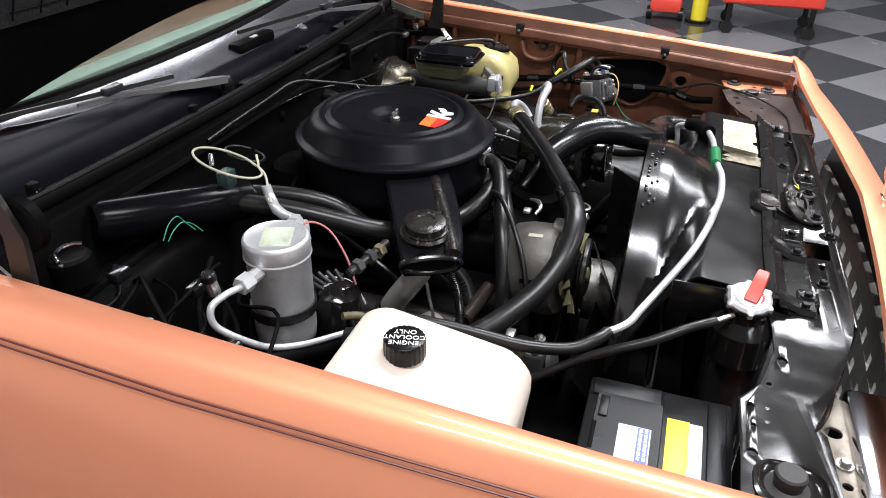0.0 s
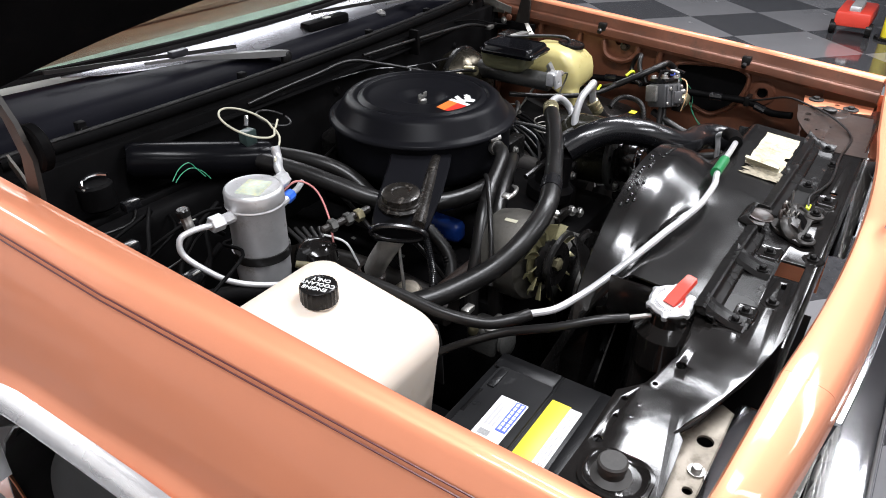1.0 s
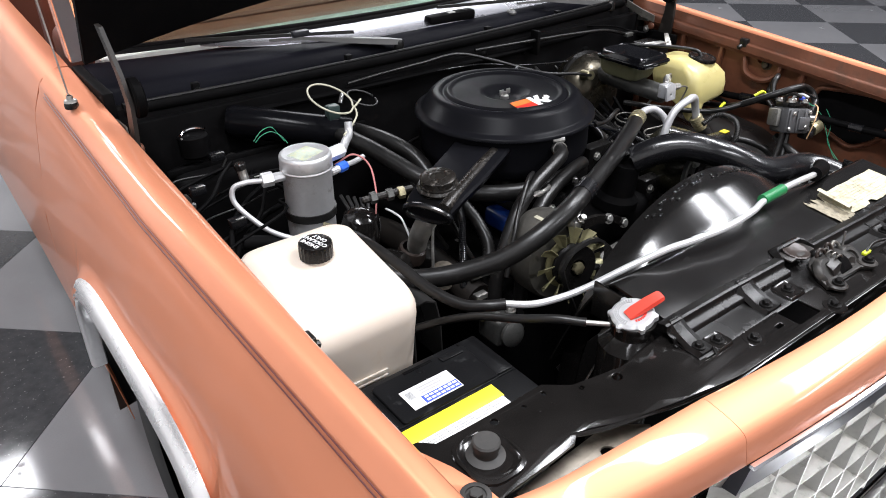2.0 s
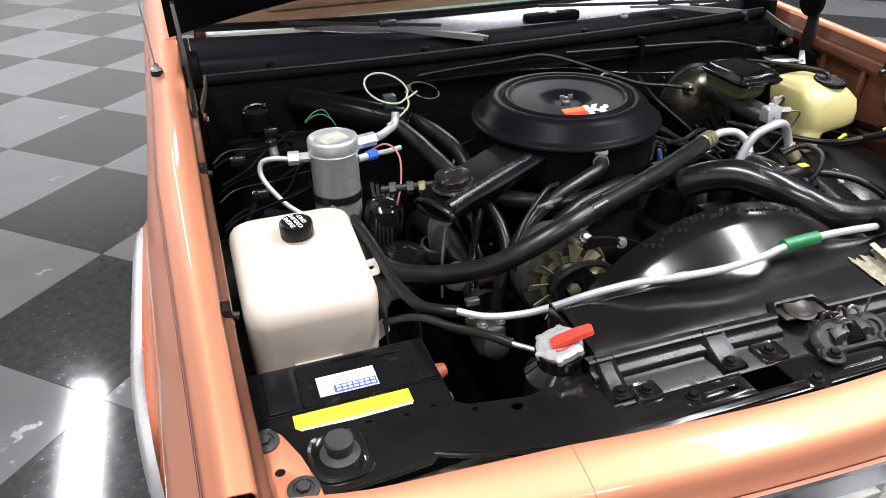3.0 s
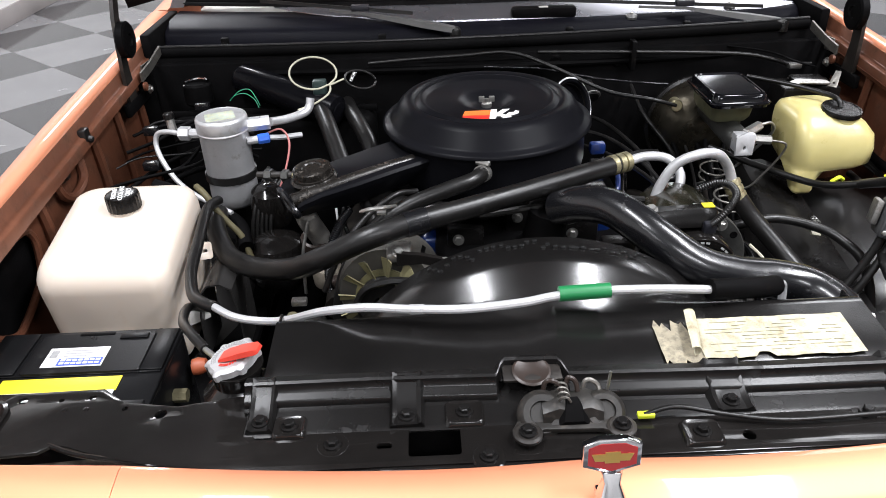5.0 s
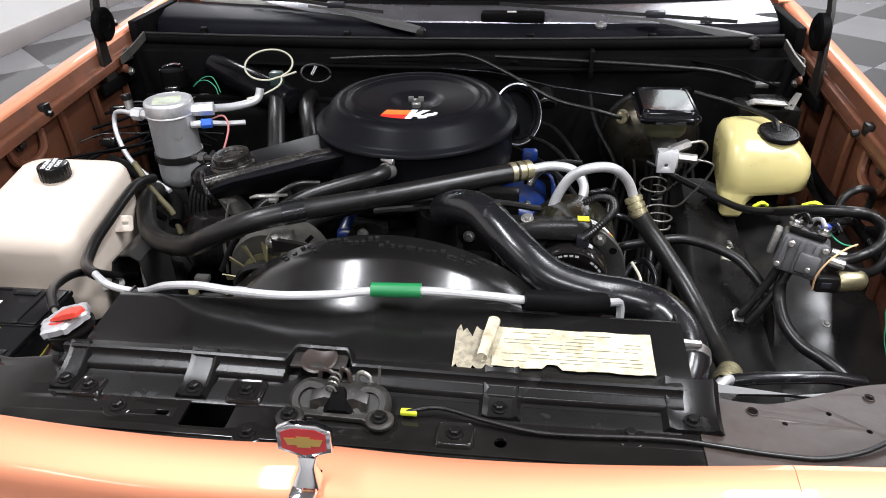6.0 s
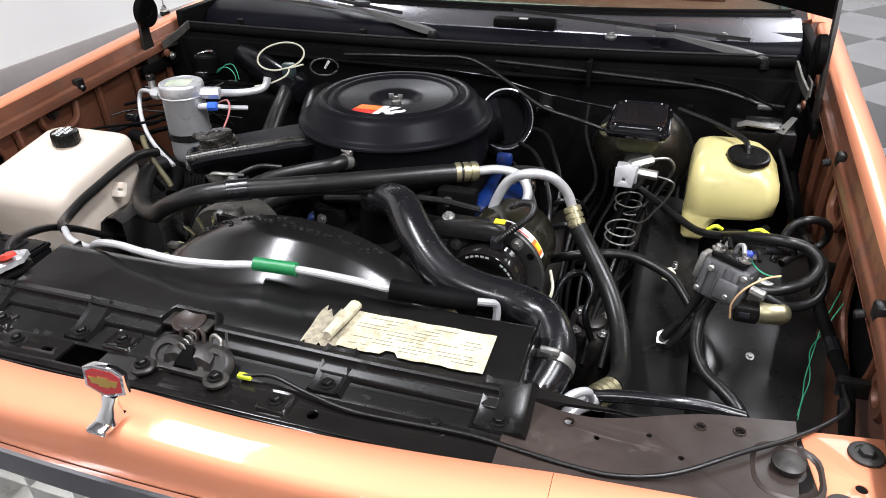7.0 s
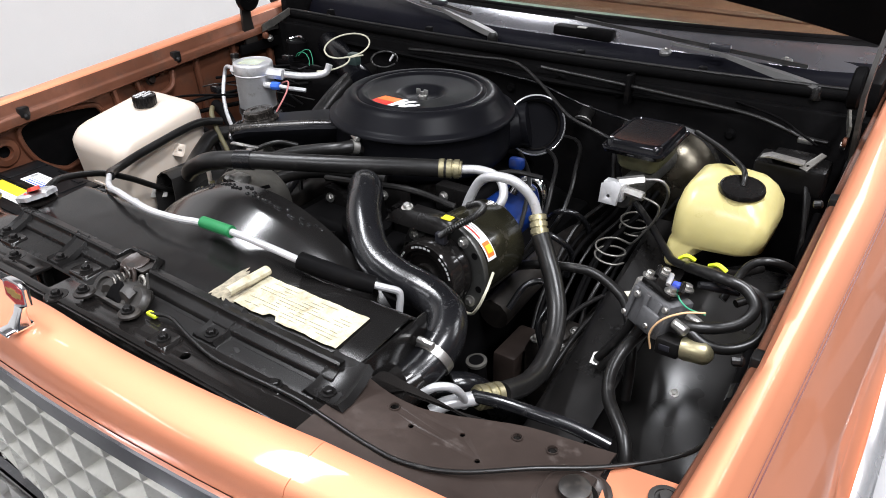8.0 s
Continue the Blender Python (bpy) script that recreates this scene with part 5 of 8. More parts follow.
part("handle_bar", boxm((-0.545, 0.352, 0.7896), (-0.509, 0.3625, 0.7916), 0.0008), BATTERYBLACK, battery)
part("vent_ridge", boxm((-0.70, 0.288, 0.785), (-0.475, 0.2905, 0.7868), 0.0006), BATTERYBLACK, battery)
# black strip laid on the cover in place of a shaded slot
part("handle_slot_strip", boxm((-0.60, 0.362, 0.7892), (-0.555, 0.367, 0.7902), 0.0004), FLATBLACK, battery)
sticker = part("white_sticker", boxm((-0.626, 0.300, 0.7892), (-0.551, 0.337, 0.7905), 0.0004), WHITE_INK, battery, "white sticker with a barcode and blue band")
part("blue_band", boxm((-0.607, 0.3015, 0.7904), (-0.5525, 0.315, 0.7912)), BLUE_INK, sticker)
bm = bmesh.new()
for i in range(9):
    box(bm, (-0.6215 + 0.0011 * i, 0.317, 0.7904), (-0.6209 + 0.0011 * i, 0.331, 0.7911))
for j in range(3):
    box(bm, (-0.604, 0.319 + 0.005 * j, 0.7904), (-0.575 + 0.006 * j, 0.3215 + 0.005 * j, 0.791))
tagged(part("barcode", bm, GREY_INK, sticker))
bm = bmesh.new()
for j in range(2):
    for i in range(7):
        box(bm, (-0.604 + 0.0073 * i, 0.3035 + 0.006 * j, 0.7911), (-0.5985 + 0.0073 * i, 0.3068 + 0.006 * j, 0.7916))
part("band_print", bm, WHITE_INK, sticker)
yellow = part("yellow_sticker", boxm((-0.664, 0.258, 0.7852), (-0.519, 0.2835, 0.7862), 0.0003), YELLOW_INK, battery, "yellow and white warning sticker")
part("white_half", boxm((-0.662, 0.243, 0.7852), (-0.521, 0.2585, 0.7862), 0.0003), WHITE_INK, yellow)
bm = bmesh.new()
for j in range(3):
    x = -0.655
    while x < -0.53:
        w = rng.uniform(0.004, 0.014)
        box(bm, (x, 0.246 + 0.004 * j, 0.786), (x + w, 0.2475 + 0.004 * j, 0.7866))
        x += w + 0.003
tagged(part("small_print", bm, GREY_INK, yellow, kind="stuff"))
part("terminal_boot", lathem((-0.462, 0.355, 0.735), (1, 0.1, 0.1), [(0, 0), (0.011, 0), (0.012, 0.008), (0.009, 0.018), (0, 0.020)], 14), plain("faded_orange_rubber", (0.36, 0.085, 0.035), 0.5), battery, "orange-red terminal boot")
part("clamp_bolt", rodm((-0.473, 0.30, 0.735), (-0.455, 0.30, 0.735), 0.009, 6), BRASS, battery)
part("case_screw", lathem((-0.50, 0.372, 0.7848), (0, 0, 1), [(0.005, 0), (0.005, 0.001), (0.002, 0.0012), (0, 0.0005)], 12), FLATBLACK, battery)

# ---- coolant tank ----
tank = thing("coolant_tank", (-0.60, 0.55, 0.66), "milky white plastic coolant tank with a black cap", "coolant tank")
bm = bmesh.new()
rows = []


def tank_ring(z, k, front=0.0):
    return [(x, y + front, z) for x, y in rounded(-0.602, 0.557, 0.192 * k, 0.222 * k, 0.03, 6)]


for z, k, f in ((0.655, 0.90, 0.01), (0.662, 0.95, 0.006), (0.70, 0.965, 0.005), (0.76, 0.985, 0.002), (0.815, 1.0, 0.0), (0.838, 0.995, 0.0), (0.851, 0.97, 0.002), (0.858, 0.93, 0.003), (0.862, 0.87, 0.004), (0.865, 0.7, 0.004), (0.866, 0.4, 0.004)):
    ring = tank_ring(z, k, f)
    # the roof of the tank falls towards the front
    rows.append([(x, y, zz - max(0.0, (0.60 - y)) * 0.22 * max(0.0, min(1.0, (z - 0.76) / 0.09))) for x, y, zz in ring])
loft(bm, rows)
part("tank_body", bm, WHITEPLASTIC, tank, angle=60)
part("neck", lathem((-0.598, 0.585, 0.845), (0, 0, 1), [(0.0225, 0), (0.0225, 0.030), (0, 0.030)], 24), WHITEPLASTIC, tank)
bm = bmesh.new()
edge = []
for i in range(48):
    r = 0.0250 if i % 2 else 0.0241
    edge.append((r * math.cos(2 * math.pi * i / 48), r * math.sin(2 * math.pi * i / 48)))
loft(bm, [[(-0.598 + x * k, 0.585 + y * k, z) for x, y in edge] for z, k in ((0.8625, 0.99), (0.882, 1.0), (0.8855, 0.97), (0.8865, 0.9), (0.8865, 0.5))])
lid = part("tank_cap", bm, SATIN, tank, "ribbed black cap with white raised words")
for k, words in enumerate(("ENGINE", "COOLANT", "ONLY")):
    m = Matrix.Translation((-0.598, 0.585, 0.8868)) @ pose(0, 0, 0, 0, 0, 104) @ pose(0, 0.0100 - 0.0100 * k, 0)
    part("lettering", lettering(words, 0.0098, m, 0.0006), WHITE_INK, lid)
for x, y, z, k in ((-0.495, 0.575, 0.785, 12),):
    part("mount_tab", plate(rounded(0, 0, 0.030, 0.026, 0.004), [rounded(0.003, 0, 0.012, 0.006, 0.002)], 0.003, Matrix.Translation((x, y, z)) @ pose(0, 0, 0, 58, 0, k), 0.0006), WHITEPLASTIC, tank)
bm = bmesh.new()
for z in (0.715, 0.725):
    box(bm, (-0.64, 0.4495, z), (-0.57, 0.4525, z + 0.002))
part("level_marks", bm, WHITEPLASTIC, tank)

# ---- air cleaner ----
AX, AY = -0.028, 0.823
cleaner = thing("air_cleaner", (AX, AY, 0.80), "round black air cleaner with an orange and white sticker", "air cleaner")
part("lid", lathem((AX, AY, 0), (0, 0, 1), [(0, 0.912), (0.022, 0.912), (0.034, 0.915), (0.044, 0.923), (0.054, 0.926), (0.104, 0.927), (0.110, 0.929), (0.114, 0.9325), (0.119, 0.9325), (0.1225, 0.928), (0.127, 0.927), (0.131, 0.931), (0.137, 0.9325),
     (0.147, 0.930), (0.155, 0.923), (0.169, 0.901), (0.173, 0.8975), (0.181, 0.8955), (0.1845, 0.893), (0.1845, 0.889), (0.180, 0.887), (0.1, 0.887)], 96), LID, cleaner, angle=55)
part("pan", lathem((AX, AY, 0), (0, 0, 1), [(0.10, 0.79), (0.160, 0.80), (0.172, 0.812), (0.175, 0.83), (0.174, 0.875), (0.178, 0.886), (0.1, 0.886)], 72), LID, cleaner, angle=50)
stud = part("wing_nut", lathem((AX, AY, 0.912), (0, 0, 1), [(0.009, 0), (0.009, 0.006), (0.004, 0.008), (0.004, 0.014), (0, 0.015)], 12), STEEL, cleaner)
for s in (-1, 1):
    part("wing", boxm((s * 0.009 - 0.005 + AX, AY - 0.0015, 0.920), (s * 0.009 + 0.005 + AX, AY + 0.0015, 0.931), 0.001), STEEL, stud)


def decal(points, mat, z, name, label=""):
    """A flat sticker piece on the lid; points are in centimetres from the sticker's middle."""
    part(name, plate([(x * 0.0105, y * 0.0165) for x, y in points], [], 0.0006, pose(AX - 0.001, 0.738, z)), mat, sticker, label)


sticker = part("lid_sticker", plate([(-0.040, 0.022), (-0.002, 0.022), (-0.006, -0.022), (-0.046, -0.022)], [], 0.0004, pose(AX - 0.001, 0.738, 0.9272)), RED_INK, cleaner, "orange, red and white sticker")
decal([(-4.4, 0.1), (-3.9, 1.4), (0.3, 1.4), (-0.1, 0.1)], ORANGE_INK, 0.9276, "orange_block")
decal([(-4.6, -1.4), (-4.4, 0.0), (-0.1, 0.0), (-0.5, -1.4)], RED_INK, 0.9276, "red_block")
decal([(-0.4, -1.4), (0.3, 1.5), (1.3, 1.5), (1.0, 0.4), (2.2, 1.5), (3.3, 1.5), (1.9, 0.2), (2.4, -0.1), (3.0, 0.5), (3.9, 0.6), (4.1, 1.0), (4.7, 0.8), (4.5, 0.2), (3.6, -0.2), (3.2, -0.3), (3.2, -1.5), (2.3, -1.5), (1.5, -0.4), (0.9, -0.4), (0.6, -1.4)], WHITE_INK, 0.9279, "white_shape")
# snorkel towards the tank side
bm = bmesh.new()
rows = []
for (x, y), w, zt, zb in (((-0.14, 0.745), 0.066, 0.877, 0.825), ((-0.20, 0.71), 0.064, 0.874, 0.822), ((-0.27, 0.675), 0.062, 0.866, 0.812), ((-0.325, 0.650), 0.058, 0.859, 0.815), ((-0.350, 0.639), 0.055, 0.852, 0.812), ((-0.360, 0.636), 0.051, 0.846, 0.815)):
    way = Vector((-0.9, -0.45, 0)).normalized()
    side = Vector((-way.y, way.x, 0))
    c = Vector((x, y, 0))
    ring = []
    for k, z in ((-1, zt - 0.004), (-0.93, zt), (0.93, zt), (1, zt - 0.004), (0.95, zt - 0.014), (0.35, zb), (-0.9, zb), (-1, zb + 0.006)):
        p = c + side * w * k * 0.85
        ring.append((p.x, p.y, z))
    rows.append(ring)
loft(bm, rows)
snorkel = part("snorkel", bm, LID, cleaner, "black sheet-metal intake snorkel", 30)
part("snorkel_bead", tubem([(-0.160, 0.700, 0.868), (-0.205, 0.678, 0.866), (-0.30, 0.630, 0.857), (-0.350, 0.606, 0.850)], 0.0112, 12, 5), WORNBLACK, snorkel, "worn rolled edge of the snorkel")
part("vacuum_motor", lathem((-0.320, 0.660, 0.858), (-0.1, -0.06, 1), [(0.036, 0), (0.038, 0.006), (0.034, 0.010), (0.034, 0.013), (0.031, 0.0135), (0.031, 0.024), (0.027, 0.026), (0.016, 0.026), (0.014, 0.024), (0, 0.024)], 28), WORNBLACK, snorkel, "round black vacuum motor")
way = Vector((-0.85, -0.42, -0.30)).normalized()
across = Vector((-0.44, 0.90, 0)).normalized()
down = way.cross(across).normalized()
mid = Vector((-0.362, 0.636, 0.833))
oval = [mid + across * 0.043 * math.cos(a) + down * 0.016 * math.sin(a) for a in [2 * math.pi * k / 24 for k in range(24)]]
part("snorkel_mouth", tubem(oval, 0.0055, 10, 2, True), GLOSSRUBBER, snorkel, "rounded black snorkel mouth")
bm = bmesh.new()
grid(bm, [[p + (mid - p) * 0.04 - way * d for p in oval] for d in (0.0, 0.01, 0.02, 0.03)], True)
bm.faces.new([bm.verts.new(p + (mid - p) * 0.04 - way * 0.03) for p in oval])
part("mouth_throat", bm, FLATBLACK, snorkel)
# chrome-rimmed hot air flange on the other side
ringc = (0.150, 0.965, 0.848)
part("outlet_flange", lathem(ringc, (0.62, -0.72, 0.30), [(0, -0.02), (0.045, -0.02), (0.050, -0.004), (0.058, 0.0), (0.061, 0.003), (0.058, 0.006), (0.053, 0.004), (0.048, -0.012), (0, -0.014)], 36), LID, cleaner)
part("outlet_rim", lathem(ringc, (0.62, -0.72, 0.30), [(0.0590, 0.003), (0.0615, 0.0045), (0.0590, 0.0064), (0.0572, 0.0045)], 40), BRIGHTTRIM, cleaner, "thin bright rim")
part("inner_rim", lathem(ringc, (0.62, -0.72, 0.30), [(0.0495, -0.004), (0.0505, -0.001), (0.0490, 0.0), (0.0480, -0.003)], 40), GLOSS, cleaner)
part("outlet_neck", tubem([(0.08, 0.90, 0.84), (0.115, 0.945, 0.845), (0.14, 0.958, 0.85)], 0.045, 14, 4), LID, cleaner)
part("flex_duct", tubem([(-0.338, 0.655, 0.815), (-0.343, 0.664, 0.80), (-0.343, 0.680, 0.775), (-0.338, 0.698, 0.748), (-0.332, 0.713, 0.722)], 0.0185, 18, 12, rib=0.0012), FOIL, cleaner, "crinkled silver flexible warm-air duct", 60)

# ---- air-conditioning accumulator ----
CX, CY = -0.493, 0.806
acc = thing("ac_accumulator", (CX, CY, 0.71), "dull aluminium air-conditioning accumulator with a black strap", "accumulator")
part("can", lathem((CX, CY, 0), (0, 0, 1), [(0, 0.752), (0.034, 0.754), (0.041, 0.762), (0.0425, 0.775), (0.0425, 0.893), (0.0448, 0.897), (0.0448, 0.9165), (0.0435, 0.9205), (0.0405, 0.922), (0.0385, 0.9205), (0, 0.9205)], 48), ALU, acc, angle=50)
part("weld_seam", lathem((CX, CY, 0.894), (0, 0, 1), [(0.0440, 0.0), (0.0455, 0.0015), (0.0450, 0.004), (0.0440, 0.005)], 40), TUBEALU, acc)
part("strap", lathem((CX, CY, 0.806), (0, 0, 1), [(0.043, 0.0), (0.0455, 0.0), (0.0455, 0.014), (0.043, 0.014)], 40), RUBBER, acc, "black rubber strap")
part("mount_bracket", boxm((CX - 0.02, CY + 0.03, 0.66), (CX + 0.02, CY + 0.046, 0.82), 0.004), FLATBLACK, acc)
part("top_sticker", plate(rounded(-0.002, -0.002, 0.050, 0.040, 0.004), [], 0.0006, pose(CX, CY, 0.9206, 0, 0, 20)), OLDSTICKER, acc, "worn greenish sticker")
# outlet elbow and fittings
out = part("outlet_fitting", rodm((CX + 0.040, CY + 0.006, 0.900), (CX + 0.066, CY + 0.012, 0.900), 0.0125, 6, 0.001), ALU, acc)
part("outlet_nut", rodm((CX + 0.062, CY + 0.011, 0.900), (CX + 0.080, CY + 0.015, 0.900), 0.0125, 6, 0.001), TUBEALU, out)
part("outlet_elbow", tubem([(CX + 0.08, CY + 0.015, 0.900), (CX + 0.100, CY + 0.045, 0.892), (-0.374, 0.876, 0.889), (-0.360, 0.890, 0.891), (-0.353, 0.899, 0.898), (-0.350, 0.905, 0.912)], 0.0078, 12, 6), TUBEALU, out, "bare aluminium elbow pipe")
switch = part("pressure_switch", rodm((CX + 0.040, CY - 0.010, 0.876), (CX + 0.060, CY - 0.004, 0.876), 0.007, 10, 0.001), TUBEALU, acc)
part("switch_plug", rodm((CX + 0.058, CY - 0.0045, 0.876), (CX + 0.078, CY + 0.002, 0.876), 0.0095, 8, 0.002), BLUEPLASTIC, switch, "blue plastic plug")
part("switch_wire", tubem([(CX + 0.078, CY + 0.002, 0.876), (CX + 0.10, CY + 0.012, 0.872), (CX + 0.13, CY + 0.03, 0.868)], 0.005, 8, 5), TUBEALU, switch)
# inlet side
inlet = part("inlet_fitting", rodm((CX - 0.040, CY + 0.004, 0.888), (CX - 0.075, CY + 0.008, 0.888), 0.009, 8, 0.001), ALU, acc)
part("inlet_nut", rodm((CX - 0.060, CY + 0.006, 0.888), (CX - 0.080, CY + 0.009, 0.888), 0.0125, 6, 0.001), TUBEALU, inlet)
part("service_valve", rodm((-0.592, 0.838, 0.885), (-0.595, 0.841, 0.908), 0.008, 10, 0.001), STEEL, inlet)
part("service_cap", rodm((-0.595, 0.841, 0.905), (-0.596, 0.842, 0.917), 0.010, 10, 0.002), SATIN, inlet)
hose("ac_inlet_pipe", [(-0.572, 0.814, 0.888), (-0.598, 0.822, 0.889), (-0.618, 0.828, 0.882), (-0.622, 0.822, 0.860), (-0.606, 0.800, 0.834), (-0.580, 0.778, 0.808), (-0.54, 0.752, 0.790), (-0.48, 0.718, 0.775)], 0.0046, TUBEALU, "bare aluminium air-conditioning pipe bent round the accumulator", "pipe", 10, 8)
hose("wiring_harness", [(-0.63, 0.79, 0.80), (-0.58, 0.775, 0.788), (-0.52, 0.745, 0.770), (-0.47, 0.71, 0.757), (-0.45, 0.66, 0.74)], 0.013, FLATBLACK, "taped black wiring harness", "wiring", 10, 8)

# ---- liquid line across the shroud ----
line = thing("liquid_line", (-0.42, 0.36, 0.82), "bare aluminium pipe running over the fan shroud", "pipe")
part("pipe", tubem([(-0.424, 0.371, 0.822), (-0.392, 0.348, 0.820), (-0.356, 0.335, 0.821), (-0.318, 0.315, 0.835), (-0.266, 0.282, 0.869), (-0.214, 0.264, 0.885), (-0.175, 0.257, 0.886), (-0.15, 0.253, 0.887), (-0.10, 0.246, 0.890), (-0.038, 0.246, 0.895), (0.0, 0.253, 0.897), (0.06, 0.258, 0.898), (0.12, 0.262, 0.894), (0.185, 0.269, 0.885)], 0.0052, 10, 6), TUBEALU, line)
part("pipe_end", tubem([(0.262, 0.295, 0.868), (0.285, 0.312, 0.858), (0.296, 0.324, 0.850), (0.299, 0.325, 0.840), (0.299, 0.322, 0.825), (0.299, 0.319, 0.79), (0.300, 0.312, 0.74)], 0.0050, 10, 6), TUBEALU, line)
part("green_tape", tubem([(0.004, 0.2562, 0.8973), (0.033, 0.257, 0.8978), (0.062, 0.258, 0.898)], 0.0088, 12, 3), GREEN, line, "green tape sleeve")
part("foam_sleeve", tubem([(0.180, 0.268, 0.886), (0.215, 0.276, 0.880), (0.25, 0.288, 0.872), (0.275, 0.303, 0.863)], 0.0125, 12, 6), FLATBLACK, line, "black foam sleeve")
part("rubber_end", tubem([(-0.420, 0.370, 0.820), (-0.440, 0.384, 0.818), (-0.462, 0.415, 0.812), (-0.478, 0.47, 0.815), (-0.483, 0.53, 0.822), (-0.488, 0.59, 0.828), (-0.492, 0.64, 0.828), (-0.49, 0.69, 0.815)], 0.0085, 12, 6), RUBBER, line, "black rubber sleeve")
part("pipe_crimp", tubem([(-0.163, 0.258, 0.884), (-0.148, 0.253, 0.887)], 0.006, 10, 2), ALU, line)

# ---- hoses ----
hose("ac_suction_hose", [(0.163, 0.634, 0.877), (0.10, 0.598, 0.879), (0.0, 0.545, 0.879), (-0.10, 0.498, 0.878), (-0.155, 0.474, 0.877), (-0.22, 0.452, 0.868), (-0.28, 0.455, 0.840), (-0.33, 0.478, 0.808), (-0.381, 0.515, 0.784), (-0.425, 0.55, 0.772), (-0.456, 0.583, 0.768), (-0.478, 0.62, 0.775), (-0.494, 0.66, 0.785), (-0.50, 0.71, 0.78)],
     [0.0155] * 4 + [0.0165] * 10, RUBBER, "thick black air-conditioning hose across the engine", "hose", 14, 8)
ring = thing("hose_ferrule", (-0.155, 0.474, 0.877), "black joint sleeve on the air-conditioning hose", "hose fitting")
part("ferrule_band", tubem([(-0.172, 0.468, 0.8755), (-0.142, 0.480, 0.8775)], 0.018, 14, 2), GLOSSRUBBER, ring)


def crimp(a, b, r, label):
    """A ribbed, gold-coloured crimp collar between two points."""
    a, b = Vector(a), Vector(b)
    root = thing("hose_crimp", a, label, "hose fitting", "gold hose crimps")
    h = (b - a).length
    prof = [(r * 0.8, 0)]
    for k in range(3):
        y = h * (0.06 + 0.31 * k)
        prof += [(r, y), (r, y + h * 0.2), (r * 0.86, y + h * 0.22), (r * 0.86, y + h * 0.29)]
    prof += [(r * 0.7, h)]
    part("collar", lathem(a, b - a, prof, 20), BRASS, root)
    return root


crimp((0.148, 0.626, 0.878), (0.184, 0.645, 0.877), 0.0163, "gold zinc crimp collar on a black hose")
crimp((0.342, 0.619, 0.848), (0.356, 0.605, 0.820), 0.0142, "gold zinc crimp collar on a black hose")
crimp((0.449, 0.335, 0.742), (0.432, 0.300, 0.752), 0.0165, "gold zinc crimp collar on a black hose")
hose("ac_metal_pipe", [(0.180, 0.643, 0.877), (0.215, 0.655, 0.879), (0.250, 0.655, 0.873), (0.268, 0.640, 0.852), (0.262, 0.622, 0.825), (0.255, 0.612, 0.80)], 0.0076, TUBEALU, "bare aluminium pipe bent down to the compressor", "pipe", 12, 8)
hose("ac_metal_pipe", [(0.215, 0.600, 0.815), (0.225, 0.605, 0.850), (0.245, 0.604, 0.886), (0.275, 0.598, 0.904), (0.308, 0.606, 0.900), (0.332, 0.616, 0.875), (0.345, 0.617, 0.845)], 0.0079, TUBEALU, "bare aluminium pipe arching to a gold crimp", "pipe", 12, 8)
hose("ac_discharge_hose", [(0.355, 0.606, 0.822), (0.375, 0.594, 0.795), (0.400, 0.572, 0.768), (0.424, 0.540, 0.742), (0.442, 0.495, 0.722), (0.452, 0.44, 0.714), (0.455, 0.39, 0.722), (0.449, 0.338, 0.741)], 0.0145, RUBBER, "black air-conditioning hose looping down to the radiator support", "hose", 14, 8)
hose("condenser_pipe", [(0.433, 0.303, 0.751), (0.422, 0.282, 0.756), (0.410, 0.265, 0.757), (0.40, 0.25, 0.75)], 0.0095, TUBEALU, "short bare aluminium condenser pipe", "pipe", 10, 6)
hose("condenser_pipe", [(0.398, 0.235, 0.79), (0.412, 0.245, 0.800), (0.425, 0.262, 0.792), (0.428, 0.28, 0.765), (0.424, 0.287, 0.745)], 0.0055, TUBEALU, "thin bent aluminium pipe beside the hose neck", "pipe", 10, 6)
hose("radiator_hose", [(0.055, 0.545, 0.850), (0.082, 0.515, 0.872), (0.114, 0.480, 0.884), (0.144, 0.438, 0.879), (0.175, 0.405, 0.864), (0.213, 0.380, 0.845), (0.260, 0.370, 0.834), (0.308, 0.368, 0.828), (0.350, 0.354, 0.822), (0.373, 0.322, 0.814), (0.378, 0.286, 0.802), (0.369, 0.255, 0.788), (0.358, 0.225, 0.778)],
     0.0265, GLOSSRUBBER, "fat shiny black upper radiator hose", "hose", 18, 8, clamps=(10,))
part("hose_neck", rodm((0.372, 0.262, 0.786), (0.35, 0.205, 0.772), 0.029, 24, 0.003), GLOSS, radiator)
hose("heater_hose", [(-0.045, 0.662, 0.856), (-0.050, 0.640, 0.868), (-0.068, 0.616, 0.868), (-0.11, 0.600, 0.861), (-0.17, 0.582, 0.846), (-0.22, 0.565, 0.82), (-0.26, 0.55, 0.77), (-0.28, 0.545, 0.72), (-0.29, 0.54, 0.65)], 0.0125, RUBBER, "black heater hose with a screw clamp", "hose", 12, 8, clamps=(1,))
hose("heater_hose", [(0.02, 0.640, 0.82), (-0.04, 0.615, 0.828), (-0.12, 0.585, 0.822), (-0.18, 0.56, 0.80), (-0.225, 0.53, 0.76), (-0.245, 0.52, 0.70), (-0.25, 0.515, 0.62)], 0.013, RUBBER, "black heater hose beside the alternator", "hose", 12, 8)
